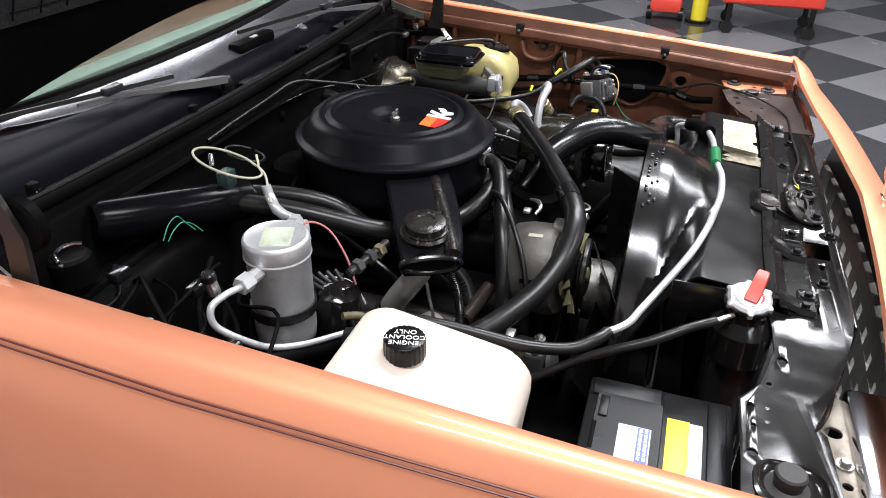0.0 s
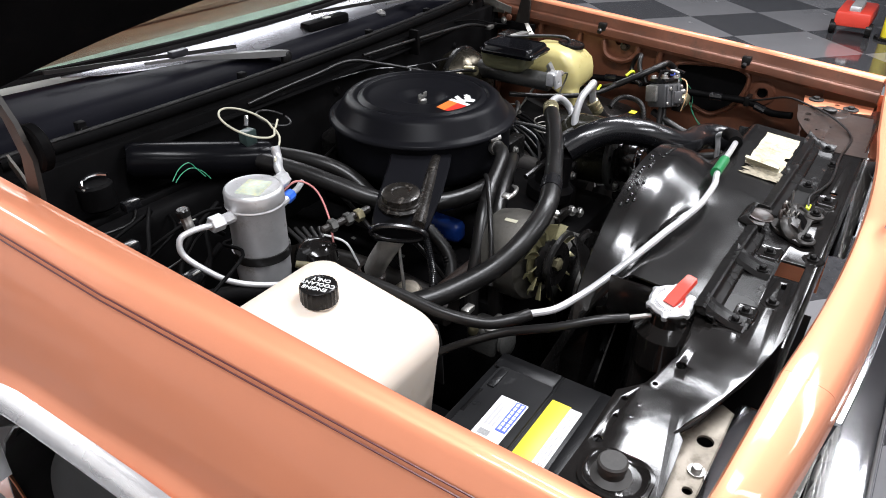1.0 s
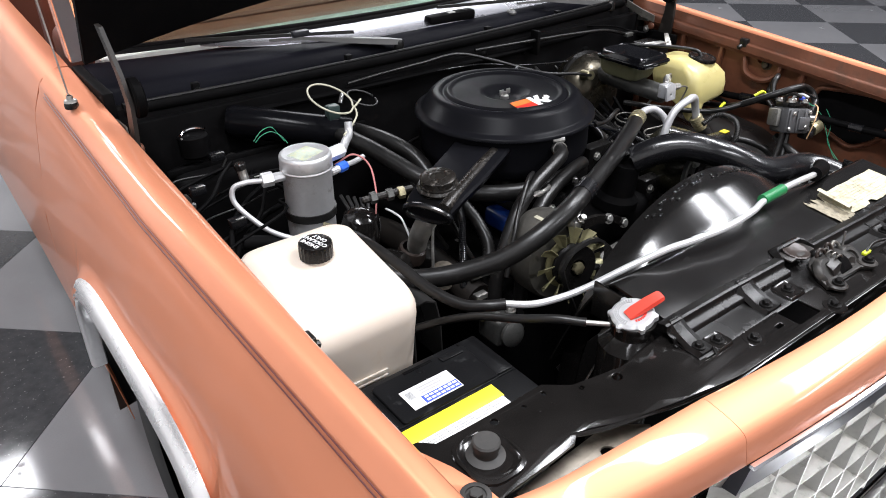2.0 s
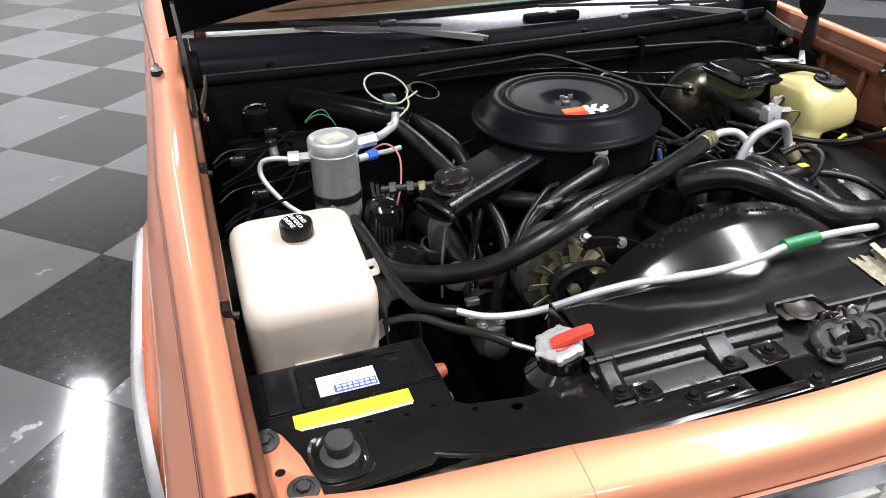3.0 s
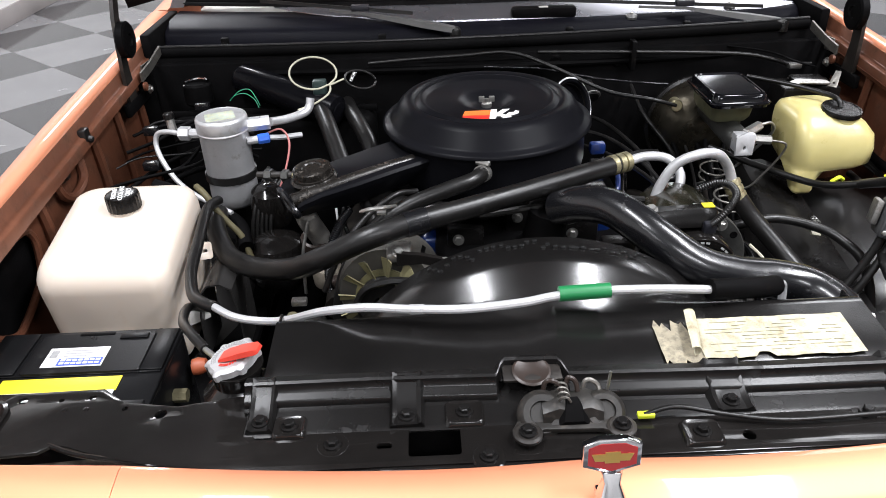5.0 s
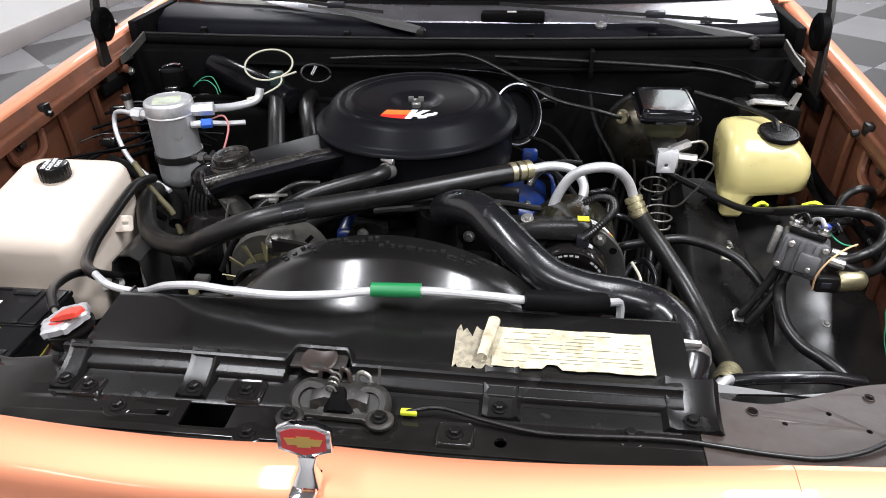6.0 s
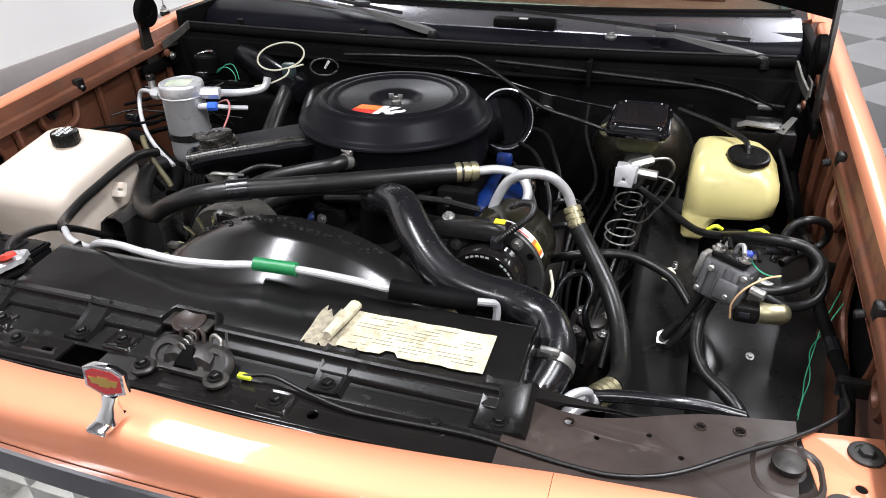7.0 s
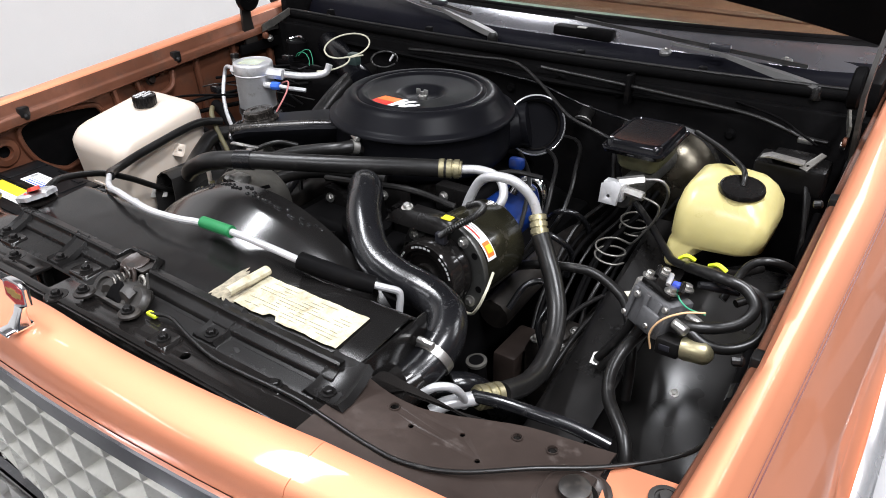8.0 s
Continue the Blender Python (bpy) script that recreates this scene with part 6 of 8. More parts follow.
hose("heater_hose", [(-0.36, 1.06, 0.86), (-0.345, 0.98, 0.868), (-0.32, 0.89, 0.858), (-0.30, 0.82, 0.842), (-0.28, 0.76, 0.826), (-0.24, 0.71, 0.81), (-0.17, 0.665, 0.80), (-0.09, 0.64, 0.80), (-0.03, 0.63, 0.81)], 0.0165, RUBBER, "grey-black heater hose from the firewall", "hose", 14, 8)
hose("heater_hose", [(-0.30, 1.07, 0.84), (-0.285, 0.98, 0.855), (-0.26, 0.90, 0.85), (-0.24, 0.84, 0.83), (-0.235, 0.78, 0.79)], 0.0155, RUBBER, "black heater hose from the firewall", "hose", 14, 8)
hose("overflow_hose", [(-0.396, 0.243, 0.852), (-0.42, 0.275, 0.850), (-0.445, 0.32, 0.835), (-0.462, 0.38, 0.812), (-0.475, 0.44, 0.775), (-0.485, 0.50, 0.73), (-0.49, 0.56, 0.69)], 0.0062, RUBBER, "thin black overflow hose from the radiator neck", "hose", 10, 8)
hose("vacuum_hose", [(-0.155, 0.60, 0.862), (-0.19, 0.575, 0.868), (-0.24, 0.54, 0.842), (-0.275, 0.515, 0.80), (-0.30, 0.50, 0.75)], 0.0045, RUBBER, "thin black vacuum hose", "hose", 8, 8)
part("hose_clip", boxm((-0.214, 0.524, 0.862), (-0.200, 0.536, 0.868), 0.002), STEEL, bpy.data.objects["ac_suction_hose"], "small steel clip")
hose("crankcase_hose", [(-0.245, 0.70, 0.80), (-0.232, 0.66, 0.765), (-0.236, 0.62, 0.73), (-0.26, 0.60, 0.69), (-0.27, 0.59, 0.64)], 0.0125, RUBBER, "black ribbed crankcase hose", "hose", 12, 14, rib=0.002)

# ---- engine ----
engine = thing("engine", (0, 0.78, 0.45), "black engine with a few blue-painted parts", "engine")
part("block", boxm((-0.26, 0.50, 0.40), (0.26, 1.04, 0.68), 0.02), FLATBLACK, engine)
for s in (-1, 1):
    m = Matrix.Translation((-0.198, 0.80, 0.632) if s < 0 else (0.162, 0.852, 0.694)) @ Matrix.Rotation(s * radians(22), 4, "Y")
    long = 0.235 if s < 0 else 0.085
    cover = part("valve_cover", boxm((-0.046, -long, -0.035), (0.046, long, 0.045), 0.018, 3, m), BLUE if s > 0 else FLATBLACK, engine, "grimy blue valve cover" if s > 0 else "grimy black valve cover")
    for y in (-0.06, 0.06):
        share("bolt", BOLT_STEEL, cover, m @ Vector((0.0, y, 0.045)), toward(m.to_3x3() @ Vector((0, 0, 1))))
    part("cylinder_head", boxm((-0.075, -0.25, -0.09), (0.065, 0.25, -0.036), 0.008, 2, m), FLATBLACK, engine)
    pipes = [(s * 0.29, y, z) for y, z in ((0.58, 0.66), (0.70, 0.67), (0.82, 0.67), (0.95, 0.64), (1.02, 0.55))]
    part("exhaust_manifold", tubem(pipes, 0.028, 12, 6), RUSTYDARK, engine, "dark rusty exhaust manifold")
part("front_head", boxm((-0.155, 0.655, 0.70), (-0.105, 0.735, 0.742), 0.012, 3), BLUE, engine, "small blue casting behind the alternator")
part("outlet_elbow", tubem([(0.180, 0.825, 0.760), (0.188, 0.836, 0.778), (0.204, 0.848, 0.786), (0.224, 0.852, 0.778), (0.234, 0.850, 0.755), (0.236, 0.848, 0.72)], 0.0115, 14, 6), CHROME, engine, "bright chromed elbow on the valve cover")
part("intake_manifold", boxm((-0.13, 0.54, 0.68), (0.13, 1.02, 0.755), 0.02, 3), FLATBLACK, engine)
part("carburettor", boxm((-0.10, 0.72, 0.755), (0.06, 0.93, 0.80), 0.012), CAST, engine)
part("thermostat_housing", lathem((0.035, 0.565, 0.755), (0.1, -0.1, 1), [(0.045, 0), (0.045, 0.02), (0.034, 0.03), (0.030, 0.09), (0, 0.09)], 20), FLATBLACK, engine)
part("water_pump", lathem((0.0, 0.50, 0.63), (0, -1, 0), [(0.07, -0.02), (0.07, 0.01), (0.045, 0.03), (0.03, 0.05), (0, 0.05)], 24), CAST, engine)
part("water_pump_pulley", lathem((0.0, 0.478, 0.63), (0, -1, 0), [(0.02, 0), (0.075, 0.0), (0.085, 0.004), (0.078, 0.012), (0.085, 0.020), (0.075, 0.024), (0.02, 0.022)], 32), SATIN, engine)
part("crank_pulley", lathem((0.0, 0.478, 0.47), (0, -1, 0), [(0.02, 0), (0.085, 0.0), (0.092, 0.004), (0.084, 0.012), (0.092, 0.020), (0.02, 0.022)], 32), SATIN, engine)
part("distributor", lathem((-0.02, 1.04, 0.72), (0, 0, 1), [(0.05, 0), (0.055, 0.03), (0.05, 0.07), (0.03, 0.085), (0, 0.09)], 20), SATIN, engine)
part("fuel_filter", rodm((-0.30, 0.60, 0.70), (-0.22, 0.58, 0.72), 0.012, 14, 0.003), RUSTY, engine)
part("dipstick", tubem([(-0.336, 0.655, 0.80), (-0.345, 0.645, 0.765), (-0.352, 0.635, 0.73), (-0.355, 0.63, 0.66)], 0.0028, 8, 6), STEEL, engine, "bright metal dipstick tube")
for s, y0 in ((-1, 0.60), (-1, 0.70), (1, 0.60), (1, 0.70), (1, 0.80)):
    part("spark_plug_wire", tubem([(s * 0.27, y0, 0.70), (s * 0.29, y0 + 0.03, 0.755), (s * 0.265, y0 + 0.12, 0.79), (s * 0.20, y0 + 0.25, 0.80), (s * 0.06, 1.02, 0.79)], 0.0042, 8, 6), RUBBER, engine)
for x, y, z, w in ((0.10, 0.60, 0.79, 0.03), (0.16, 0.58, 0.76, 0.025), (0.02, 0.66, 0.79, 0.03), (0.13, 0.70, 0.80, 0.035), (-0.08, 0.62, 0.775, 0.03)):
    piece = part("bracket", boxm((x - w, y - 0.012, z - 0.04), (x + w, y + 0.016, z + 0.012), 0.005), SATIN, engine)
    share("bolt", BOLT_STEEL, piece, (x - w * 0.4, y - 0.013, z - 0.008), toward((0, -1, 0.2)))
part("fuel_line", tubem([(0.20, 0.60, 0.83), (0.12, 0.585, 0.846), (0.02, 0.56, 0.846), (-0.06, 0.57, 0.83)], 0.0055, 8, 6), RUBBER, engine)
part("blue_plug", boxm((0.165, 0.83, 0.805), (0.195, 0.85, 0.828), 0.006), BLUE, engine, "blue plastic plug")
part("choke_pipe", tubem([(0.14, 0.72, 0.845), (0.19, 0.73, 0.84), (0.23, 0.745, 0.846), (0.27, 0.77, 0.835)], 0.0045, 8, 6), RUBBER, engine)

# ---- alternator ----
alt = thing("alternator", (-0.208, 0.46, 0.70), "dusty aluminium alternator with a slotted cooling fan", "alternator")
way = Vector((-0.12, -1, 0.12)).normalized()
c = Vector((-0.205, 0.450, 0.766))
part("case", lathem(c - way * 0.11, way, [(0, 0), (0.055, 0.0), (0.070, 0.015), (0.075, 0.04), (0.075, 0.082), (0.070, 0.092), (0.02, 0.094)], 32), ALTCASE, alt)
part("fan_disc", lathem(c - way * 0.008, way, [(0, 0), (0.045, 0), (0.045, 0.003), (0, 0.003)], 28), FANMETAL, alt)
side, up, _ = axes(way)
for i in range(12):
    a = radians(30 * i + 8)
    u, v = side * math.cos(a) + up * math.sin(a), -side * math.sin(a) + up * math.cos(a)
    bm = bmesh.new()
    grid(bm, [[c + u * 0.036 + v * w * 0.5 + way * h for w, h in ((-0.008, 0.0), (0.0, 0.003), (0.006, 0.006))], [c + u * 0.066 + v * w + way * h for w, h in ((-0.012, 0.0), (-0.002, 0.003), (0.0055, 0.016))]])
    thicken(bm, 0.0016)
    part("fan_fin", bm, FANMETAL, alt, angle=20)
part("pulley", lathem(c, way, [(0.01, 0), (0.038, 0.002), (0.038, 0.006), (0.028, 0.012), (0.038, 0.018), (0.038, 0.022), (0.015, 0.022)], 28), SATIN, alt)
part("pulley_nut", lathem(c + way * 0.019, way, [(0, 0), (0.011, 0), (0.011, 0.008), (0.006, 0.010), (0, 0.010)], 6), BRASS, alt)
share("bolt", BOLT_STEEL, alt, (-0.182, 0.452, 0.842), toward((0, -0.5, 1)))
part("top_ear", boxm((-0.20, 0.45, 0.825), (-0.165, 0.49, 0.841), 0.005), CAST, alt)
arm = part("adjusting_arm", loft(bmesh.new(), [[(x, y - 0.004, z - w), (x, y + 0.004, z - w), (x, y + 0.004, z + w), (x, y - 0.004, z + w)] for x, y, z, w in ((-0.185, 0.446, 0.836, 0.010), (-0.15, 0.45, 0.832, 0.007), (-0.10, 0.455, 0.815, 0.007), (-0.06, 0.46, 0.79, 0.009))]), GLOSS, alt, "black slotted adjusting arm")
share("bolt", BOLT_STEEL, arm, (-0.118, 0.450, 0.822), toward((-0.2, -1, 0.5)))
share("bolt", BOLT_STEEL, arm, (-0.068, 0.456, 0.795), toward((-0.2, -1, 0.5)))
# strips on the closed case: four black for the slots' shade, two cream
for k in range(6):
    a = radians(60 * k + 12)
    u = side * math.cos(a) + up * math.sin(a)
    part("case_slot_strip", boxm((-0.012, -0.0035, -0.0006), (0.012, 0.0035, 0.0006), 0.0004, 1, Matrix.Translation(c - way * 0.05 + u * 0.0752) @ Matrix((way, way.cross(u), u)).transposed().to_4x4()), CREAMWIRE if k % 3 == 1 else FLATBLACK, alt)
belt = thing("drive_belt", (-0.1, 0.44, 0.70), "black rubber drive belt", "belt")
bm = bmesh.new()
tube(bm, [(-0.214, 0.43, 0.806), (-0.16, 0.433, 0.802), (-0.08, 0.447, 0.735), (0.0, 0.462, 0.712), (0.075, 0.466, 0.65), (0.06, 0.466, 0.45), (0.0, 0.466, 0.385), (-0.07, 0.466, 0.42), (-0.16, 0.44, 0.60), (-0.236, 0.43, 0.752), (-0.24, 0.43, 0.785)], 0.0055, 6, 5, True)
part("belt_loop", bm, RUBBER, belt)

# ---- air-conditioning compressor ----
comp = thing("ac_compressor", (0.28, 0.55, 0.70), "black air-conditioning compressor with a slotted clutch", "compressor")
way = Vector((-0.05, -1, 0.06)).normalized()
c = Vector((0.245, 0.484, 0.783))
part("body", lathem(c - way * 0.15, way, [(0, 0), (0.06, 0), (0.070, 0.01), (0.072, 0.10), (0.068, 0.125), (0.05, 0.13), (0, 0.13)], 36), OLIVEBLACK, comp)
front = part("front_plate", lathem(c - way * 0.024, way, [(0.05, 0), (0.079, 0.0), (0.081, 0.003), (0.081, 0.010), (0.0795, 0.012), (0.060, 0.012), (0.05, 0.008)], 48), CASTDARK, comp, "grey cast ring plate")
# matte black discs on the solid plate paint the dark of its holes
for k in range(8):
    u = axes(way)[0] * math.cos(radians(45 * k + 12)) + axes(way)[1] * math.sin(radians(45 * k + 12))
    part("plate_hole_disc", lathem(c - way * 0.0118 + u * 0.071, way, [(0.0058, 0), (0.0052, 0.0005), (0.0042, 0.0002), (0, 0.0001)], 12), FLATBLACK, front)
part("pulley", lathem(c - way * 0.012, way, [(0.03, 0), (0.057, 0.0), (0.057, 0.006), (0.052, 0.012), (0.057, 0.018), (0.057, 0.040), (0.0545, 0.045), (0.0445, 0.045), (0.0435, 0.036), (0.03, 0.034)], 48), GLOSS, comp, "black clutch pulley")
part("clutch", lathem(c + way * 0.024, way, [(0, 0), (0.042, 0), (0.0425, 0.004), (0.037, 0.006), (0.035, 0.003), (0.022, 0.003), (0.02, 0.008), (0.012, 0.009), (0, 0.005)], 36), GLOSS, comp)
side, up, _ = axes(way)
for i in range(40):
    a = radians(9 * i)
    u, v = side * math.cos(a) + up * math.sin(a), -side * math.sin(a) + up * math.cos(a)
    p = c + u * 0.0495 + way * 0.0331
    if i % 7 < 5 and u.z > -0.2:
        part("clutch_mark", boxm((-0.0014, -0.0026, 0), (0.0014, 0.0026, 0.0006), 0.0, 1, Matrix.Translation(p) @ Matrix((u, v, way)).transposed().to_4x4()), GREY_INK, comp)
for a in (35, 125, 215, 305):
    u = side * math.cos(radians(a)) + up * math.sin(radians(a))
    share("bolt", BOLT_STEEL, comp, c + u * 0.068 - way * 0.011, toward(way))
def wrap(name, a0, a1, d0, d1, lift, mat, parent, label=""):
    """A strip stuck round the compressor's barrel, between two angles and two depths behind its face."""
    bm = bmesh.new()
    grid(bm, [[c - way * d + Vector((math.cos(radians(a)), 0, math.sin(radians(a)))) * (0.0722 + lift) for d in (d0, d1)] for a in [a0 + (a1 - a0) * k / 10 for k in range(11)]])
    thicken(bm, 0.0004)
    return part(name, bm, mat, parent, label)


sticker = wrap("warning_sticker", 18, 84, 0.034, 0.056, 0.0004, WHITE_INK, comp, "white, yellow and orange warning sticker")
wrap("orange_field", 22, 42, 0.037, 0.053, 0.0009, ORANGE_INK, sticker)
wrap("yellow_field", 27, 37, 0.040, 0.053, 0.0013, YELLOW_INK, sticker)
wrap("print_line", 48, 80, 0.039, 0.042, 0.0009, RED_INK, sticker)
wrap("print_line", 48, 76, 0.046, 0.0475, 0.0009, GREY_INK, sticker)
wrap("print_line", 48, 78, 0.0505, 0.052, 0.0009, GREY_INK, sticker)
part("manifold_block", boxm((0.205, 0.59, 0.80), (0.275, 0.63, 0.825), 0.005), CAST, comp)
bm = bmesh.new()
grid(bm, [[(x, 0.562, 0.838), (x, 0.535, 0.850 + b), (x, 0.508, 0.866 + b), (x, 0.488, 0.870 + b), (x, 0.480, 0.862 + b), (x, 0.478, 0.846)] for x, b in ((0.150, -0.018), (0.165, -0.006), (0.20, 0.0), (0.245, 0.002), (0.268, 0.001), (0.272, -0.004))])
thicken(bm, 0.003)
brace = part("top_brace", bm, SATIN, comp, "black pressed top bracket", 40)
part("brace_tag", boxm((0.251, 0.487, 0.8725), (0.267, 0.500, 0.8738)), YELLOW_INK, brace, "small yellow sticker")
share("bolt", BOLT_STEEL, brace, (0.18, 0.498, 0.867), toward((0, -0.3, 1)))
part("clutch_plug", boxm((0.250, 0.470, 0.838), (0.268, 0.484, 0.856), 0.003), SLATE, comp)
part("clutch_wire", tubem([(0.260, 0.474, 0.852), (0.270, 0.474, 0.862), (0.288, 0.484, 0.876), (0.301, 0.502, 0.884), (0.300, 0.526, 0.887), (0.284, 0.540, 0.884), (0.262, 0.545, 0.872)], 0.0058, 12, 14, rib=0.0009), RUBBER, comp, "black corrugated conduit")

# ---- brake booster and master cylinder ----
booster = thing("brake_booster", (0.42, 0.98, 0.70), "round tarnished metal brake booster on the firewall", "brake booster")
part("shell", lathem((0.420, 1.06, 0.785), (0, -1, 0.05), [(0.05, 0), (0.084, 0.01), (0.095, 0.03), (0.098, 0.045), (0.095, 0.052), (0.090, 0.075), (0.074, 0.10), (0.046, 0.115), (0, 0.12)], 40), BOOSTER, booster)
part("crimp_ring", lathem((0.420, 1.02, 0.787), (0, -1, 0.05), [(0.095, 0), (0.101, 0.003), (0.101, 0.011), (0.095, 0.014)], 40), SATIN, booster)
part("check_valve", rodm((0.358, 0.965, 0.852), (0.352, 0.930, 0.858), 0.012, 14, 0.002), BRASS, booster, "brass-coloured check valve")
master = thing("master_cylinder", (0.42, 0.87, 0.84), "brake master cylinder with a shiny black lid", "master cylinder")
part("cylinder", rodm((0.425, 0.965, 0.842), (0.42, 0.76, 0.842), 0.022, 20, 0.004), CASTDARK, master)
part("reservoir", loft(bmesh.new(), [[(x, y, z) for x, y in rounded(0.417, 0.878, 0.078 * k, 0.125 * k, 0.014)] for z, k in ((0.862, 0.8), (0.872, 0.92), (0.90, 1.0), (0.905, 1.0))]), RESERVOIR, master, "murky olive translucent reservoir")
lidc = part("reservoir_lid", loft(bmesh.new(), [[(x, y, z) for x, y in rounded(0.417, 0.862, 0.100 * k, 0.142 * k, 0.014)] for z, k in ((0.901, 1.0), (0.908, 1.02), (0.911, 0.97), (0.919, 0.95), (0.923, 0.90), (0.9235, 0.84), (0.9215, 0.82), (0.9215, 0.4))]), LIDBLACK, master, "shiny black lid")
part("lid_lip", tubem([(x, y, 0.9085) for x, y in rounded(0.417, 0.862, 0.103, 0.145, 0.014)], 0.0028, 8, 1, True), LIDBLACK, lidc)

block = part("proportioning_valve", boxm((0.395, 0.742, 0.84), (0.43, 0.762, 0.872), 0.003), ALU, master, "cast metal valve block")
part("valve_tab", plate([(-0.014, -0.018), (0.014, -0.018), (0.018, 0.014), (0.006, 0.020), (-0.014, 0.012)], [circle(0.0, -0.006, 0.004, 10)], 0.005, Matrix.Translation((0.409, 0.738, 0.856)) @ pose(0, 0, 0, 78, 0, 0), 0.001), ALU, block)
part("line_nut", rodm((0.43, 0.755, 0.858), (0.462, 0.752, 0.856), 0.008, 6, 0.001), STEEL, block)
part("line_nut", rodm((0.415, 0.755, 0.868), (0.45, 0.780, 0.872), 0.009, 6, 0.001), STEEL, block)
hose("brake_line", [(0.455, 0.752, 0.856), (0.482, 0.748, 0.852), (0.490, 0.750, 0.842), (0.482, 0.756, 0.815), (0.465, 0.762, 0.785), (0.447, 0.768, 0.758)]
     + [(0.412 + 0.026 * math.cos(a), 0.765 + 0.024 * math.sin(a), 0.752 - 0.0085 * a / 1.57 * 0.5) for a in [0.785 * k for k in range(1, 17)]], 0.0020, STEELDARK, "thin steel brake line with a coil in it", "pipe", 8, 4)
hose("brake_line", [(0.415 + 0.024 * math.cos(a), 0.860 + 0.024 * math.sin(a), 0.762 - 0.004 * a / 1.57) for a in [0.785 * k for k in range(16)]], 0.0020, STEELDARK, "single loop of thin steel brake line", "pipe", 8, 4)
hose("brake_line", [(0.45, 0.782, 0.872), (0.475, 0.79, 0.872), (0.486, 0.80, 0.85), (0.47, 0.83, 0.80), (0.44, 0.86, 0.74), (0.40, 0.90, 0.70)], 0.0028, STEEL, "thin steel brake line", "pipe", 8, 6)
hose("vacuum_hose", [(0.352, 0.932, 0.858), (0.30, 0.935, 0.872), (0.22, 0.965, 0.882), (0.12, 1.03, 0.915), (0.04, 1.065, 0.936), (-0.06, 1.07, 0.932), (-0.16, 1.072, 0.928), (-0.25, 1.074, 0.922)], 0.0038, RUBBER, "thin black vacuum hose to the brake booster", "hose", 10, 8)

# ---- washer bottle ----
bottle = thing("washer_bottle", (0.60, 0.80, 0.76), "yellowed plastic washer bottle with a black cap", "washer bottle")
rows = []
for z, x, y, w, d, r in ((0.757, 0.531, 0.746, 0.030, 0.020, 0.006), (0.762, 0.531, 0.747, 0.038, 0.026, 0.010), (0.780, 0.533, 0.757, 0.046, 0.040, 0.014), (0.796, 0.542, 0.775, 0.064, 0.070, 0.022), (0.801, 0.574, 0.796, 0.122, 0.112, 0.026),
                         (0.808, 0.581, 0.802, 0.140, 0.128, 0.028), (0.832, 0.583, 0.810, 0.143, 0.138, 0.026), (0.855, 0.582, 0.816, 0.139, 0.140, 0.026), (0.872, 0.577, 0.824, 0.124, 0.130, 0.026), (0.883, 0.572, 0.828, 0.104, 0.114, 0.024), (0.890, 0.568, 0.830, 0.074, 0.084, 0.020), (0.893, 0.56, 0.826, 0.03, 0.03, 0.014)):
    rows.append([(px, py, z) for px, py in rounded(x, y, w, d, r, 6)])
part("bottle_body", loft(bmesh.new(), rows), YELLOWPLASTIC, bottle, angle=70)
part("bottle_neck", lathem((0.598, 0.796, 0.864), (0.05, -0.12, 1), [(0.036, 0), (0.034, 0.014), (0.030, 0.022), (0, 0.022)], 24), YELLOWPLASTIC, bottle)
lid = part("bottle_cap", lathem((0.598, 0.794, 0.886), (0.05, -0.12, 1), [(0, 0), (0.034, 0), (0.0345, 0.004), (0.033, 0.008), (0.030, 0.0085), (0.029, 0.007), (0, 0.007)], 32), SATIN, bottle, "black snap cap")
part("cap_tab", boxm((0.562, 0.787, 0.886), (0.576, 0.800, 0.891), 0.002), SATIN, lid)
hose("washer_tube", [(0.598, 0.797, 0.892), (0.596, 0.806, 0.903), (0.585, 0.83, 0.907), (0.54, 0.88, 0.910), (0.48, 0.93, 0.912)], 0.0045, RUBBER, "thin black washer tube", "hose", 8, 8)
fuse = thing("junction_block", (0.63, 0.98, 0.87), "black electrical junction block with a clear cover", "junction block")
part("block_body", boxm((0.575, 0.960, 0.825), (0.690, 1.03, 0.872), 0.006), SATIN, fuse)
part("block_step", boxm((0.60, 0.968, 0.872), (0.665, 1.015, 0.884), 0.004), SATIN, fuse)
bar = part("block_strap", loft(bmesh.new(), [[(x, y - w, z), (x, y + w, z), (x, y + w, z + 0.0025), (x, y - w, z + 0.0025)] for x, y, z, w in ((0.585, 0.962, 0.880, 0.010), (0.60, 0.960, 0.886, 0.012), (0.645, 0.956, 0.884, 0.012), (0.655, 0.955, 0.884, 0.010))]), STEEL, fuse, "bare steel strap")
part("strap_ear", plate([(-0.008, -0.022), (0.008, -0.022), (0.005, 0.020), (-0.005, 0.020)], [circle(0, -0.012, 0.003, 10)], 0.002, Matrix.Translation((0.668, 0.955, 0.891)) @ pose(0, 0, 0, 30, 0, -38), 0.0004), STEELDARK, bar)
for k in range(3):
    part("block_wire", tubem([(0.66, 0.975 + 0.012 * k, 0.85), (0.675, 0.93 + 0.01 * k, 0.82), (0.69, 0.86, 0.79 - 0.01 * k), (0.70, 0.76, 0.76)], 0.004, 8, 6), RUBBER, fuse)

# ---- cruise control unit and its hoses ----
unit = thing("cruise_servo", (0.58, 0.55, 0.78), "grey cast servo unit with black hoses and neon ties", "servo unit")
m = Matrix.Translation((0.579, 0.528, 0.818)) @ pose(0, 0, 0, -14, 8, -22)
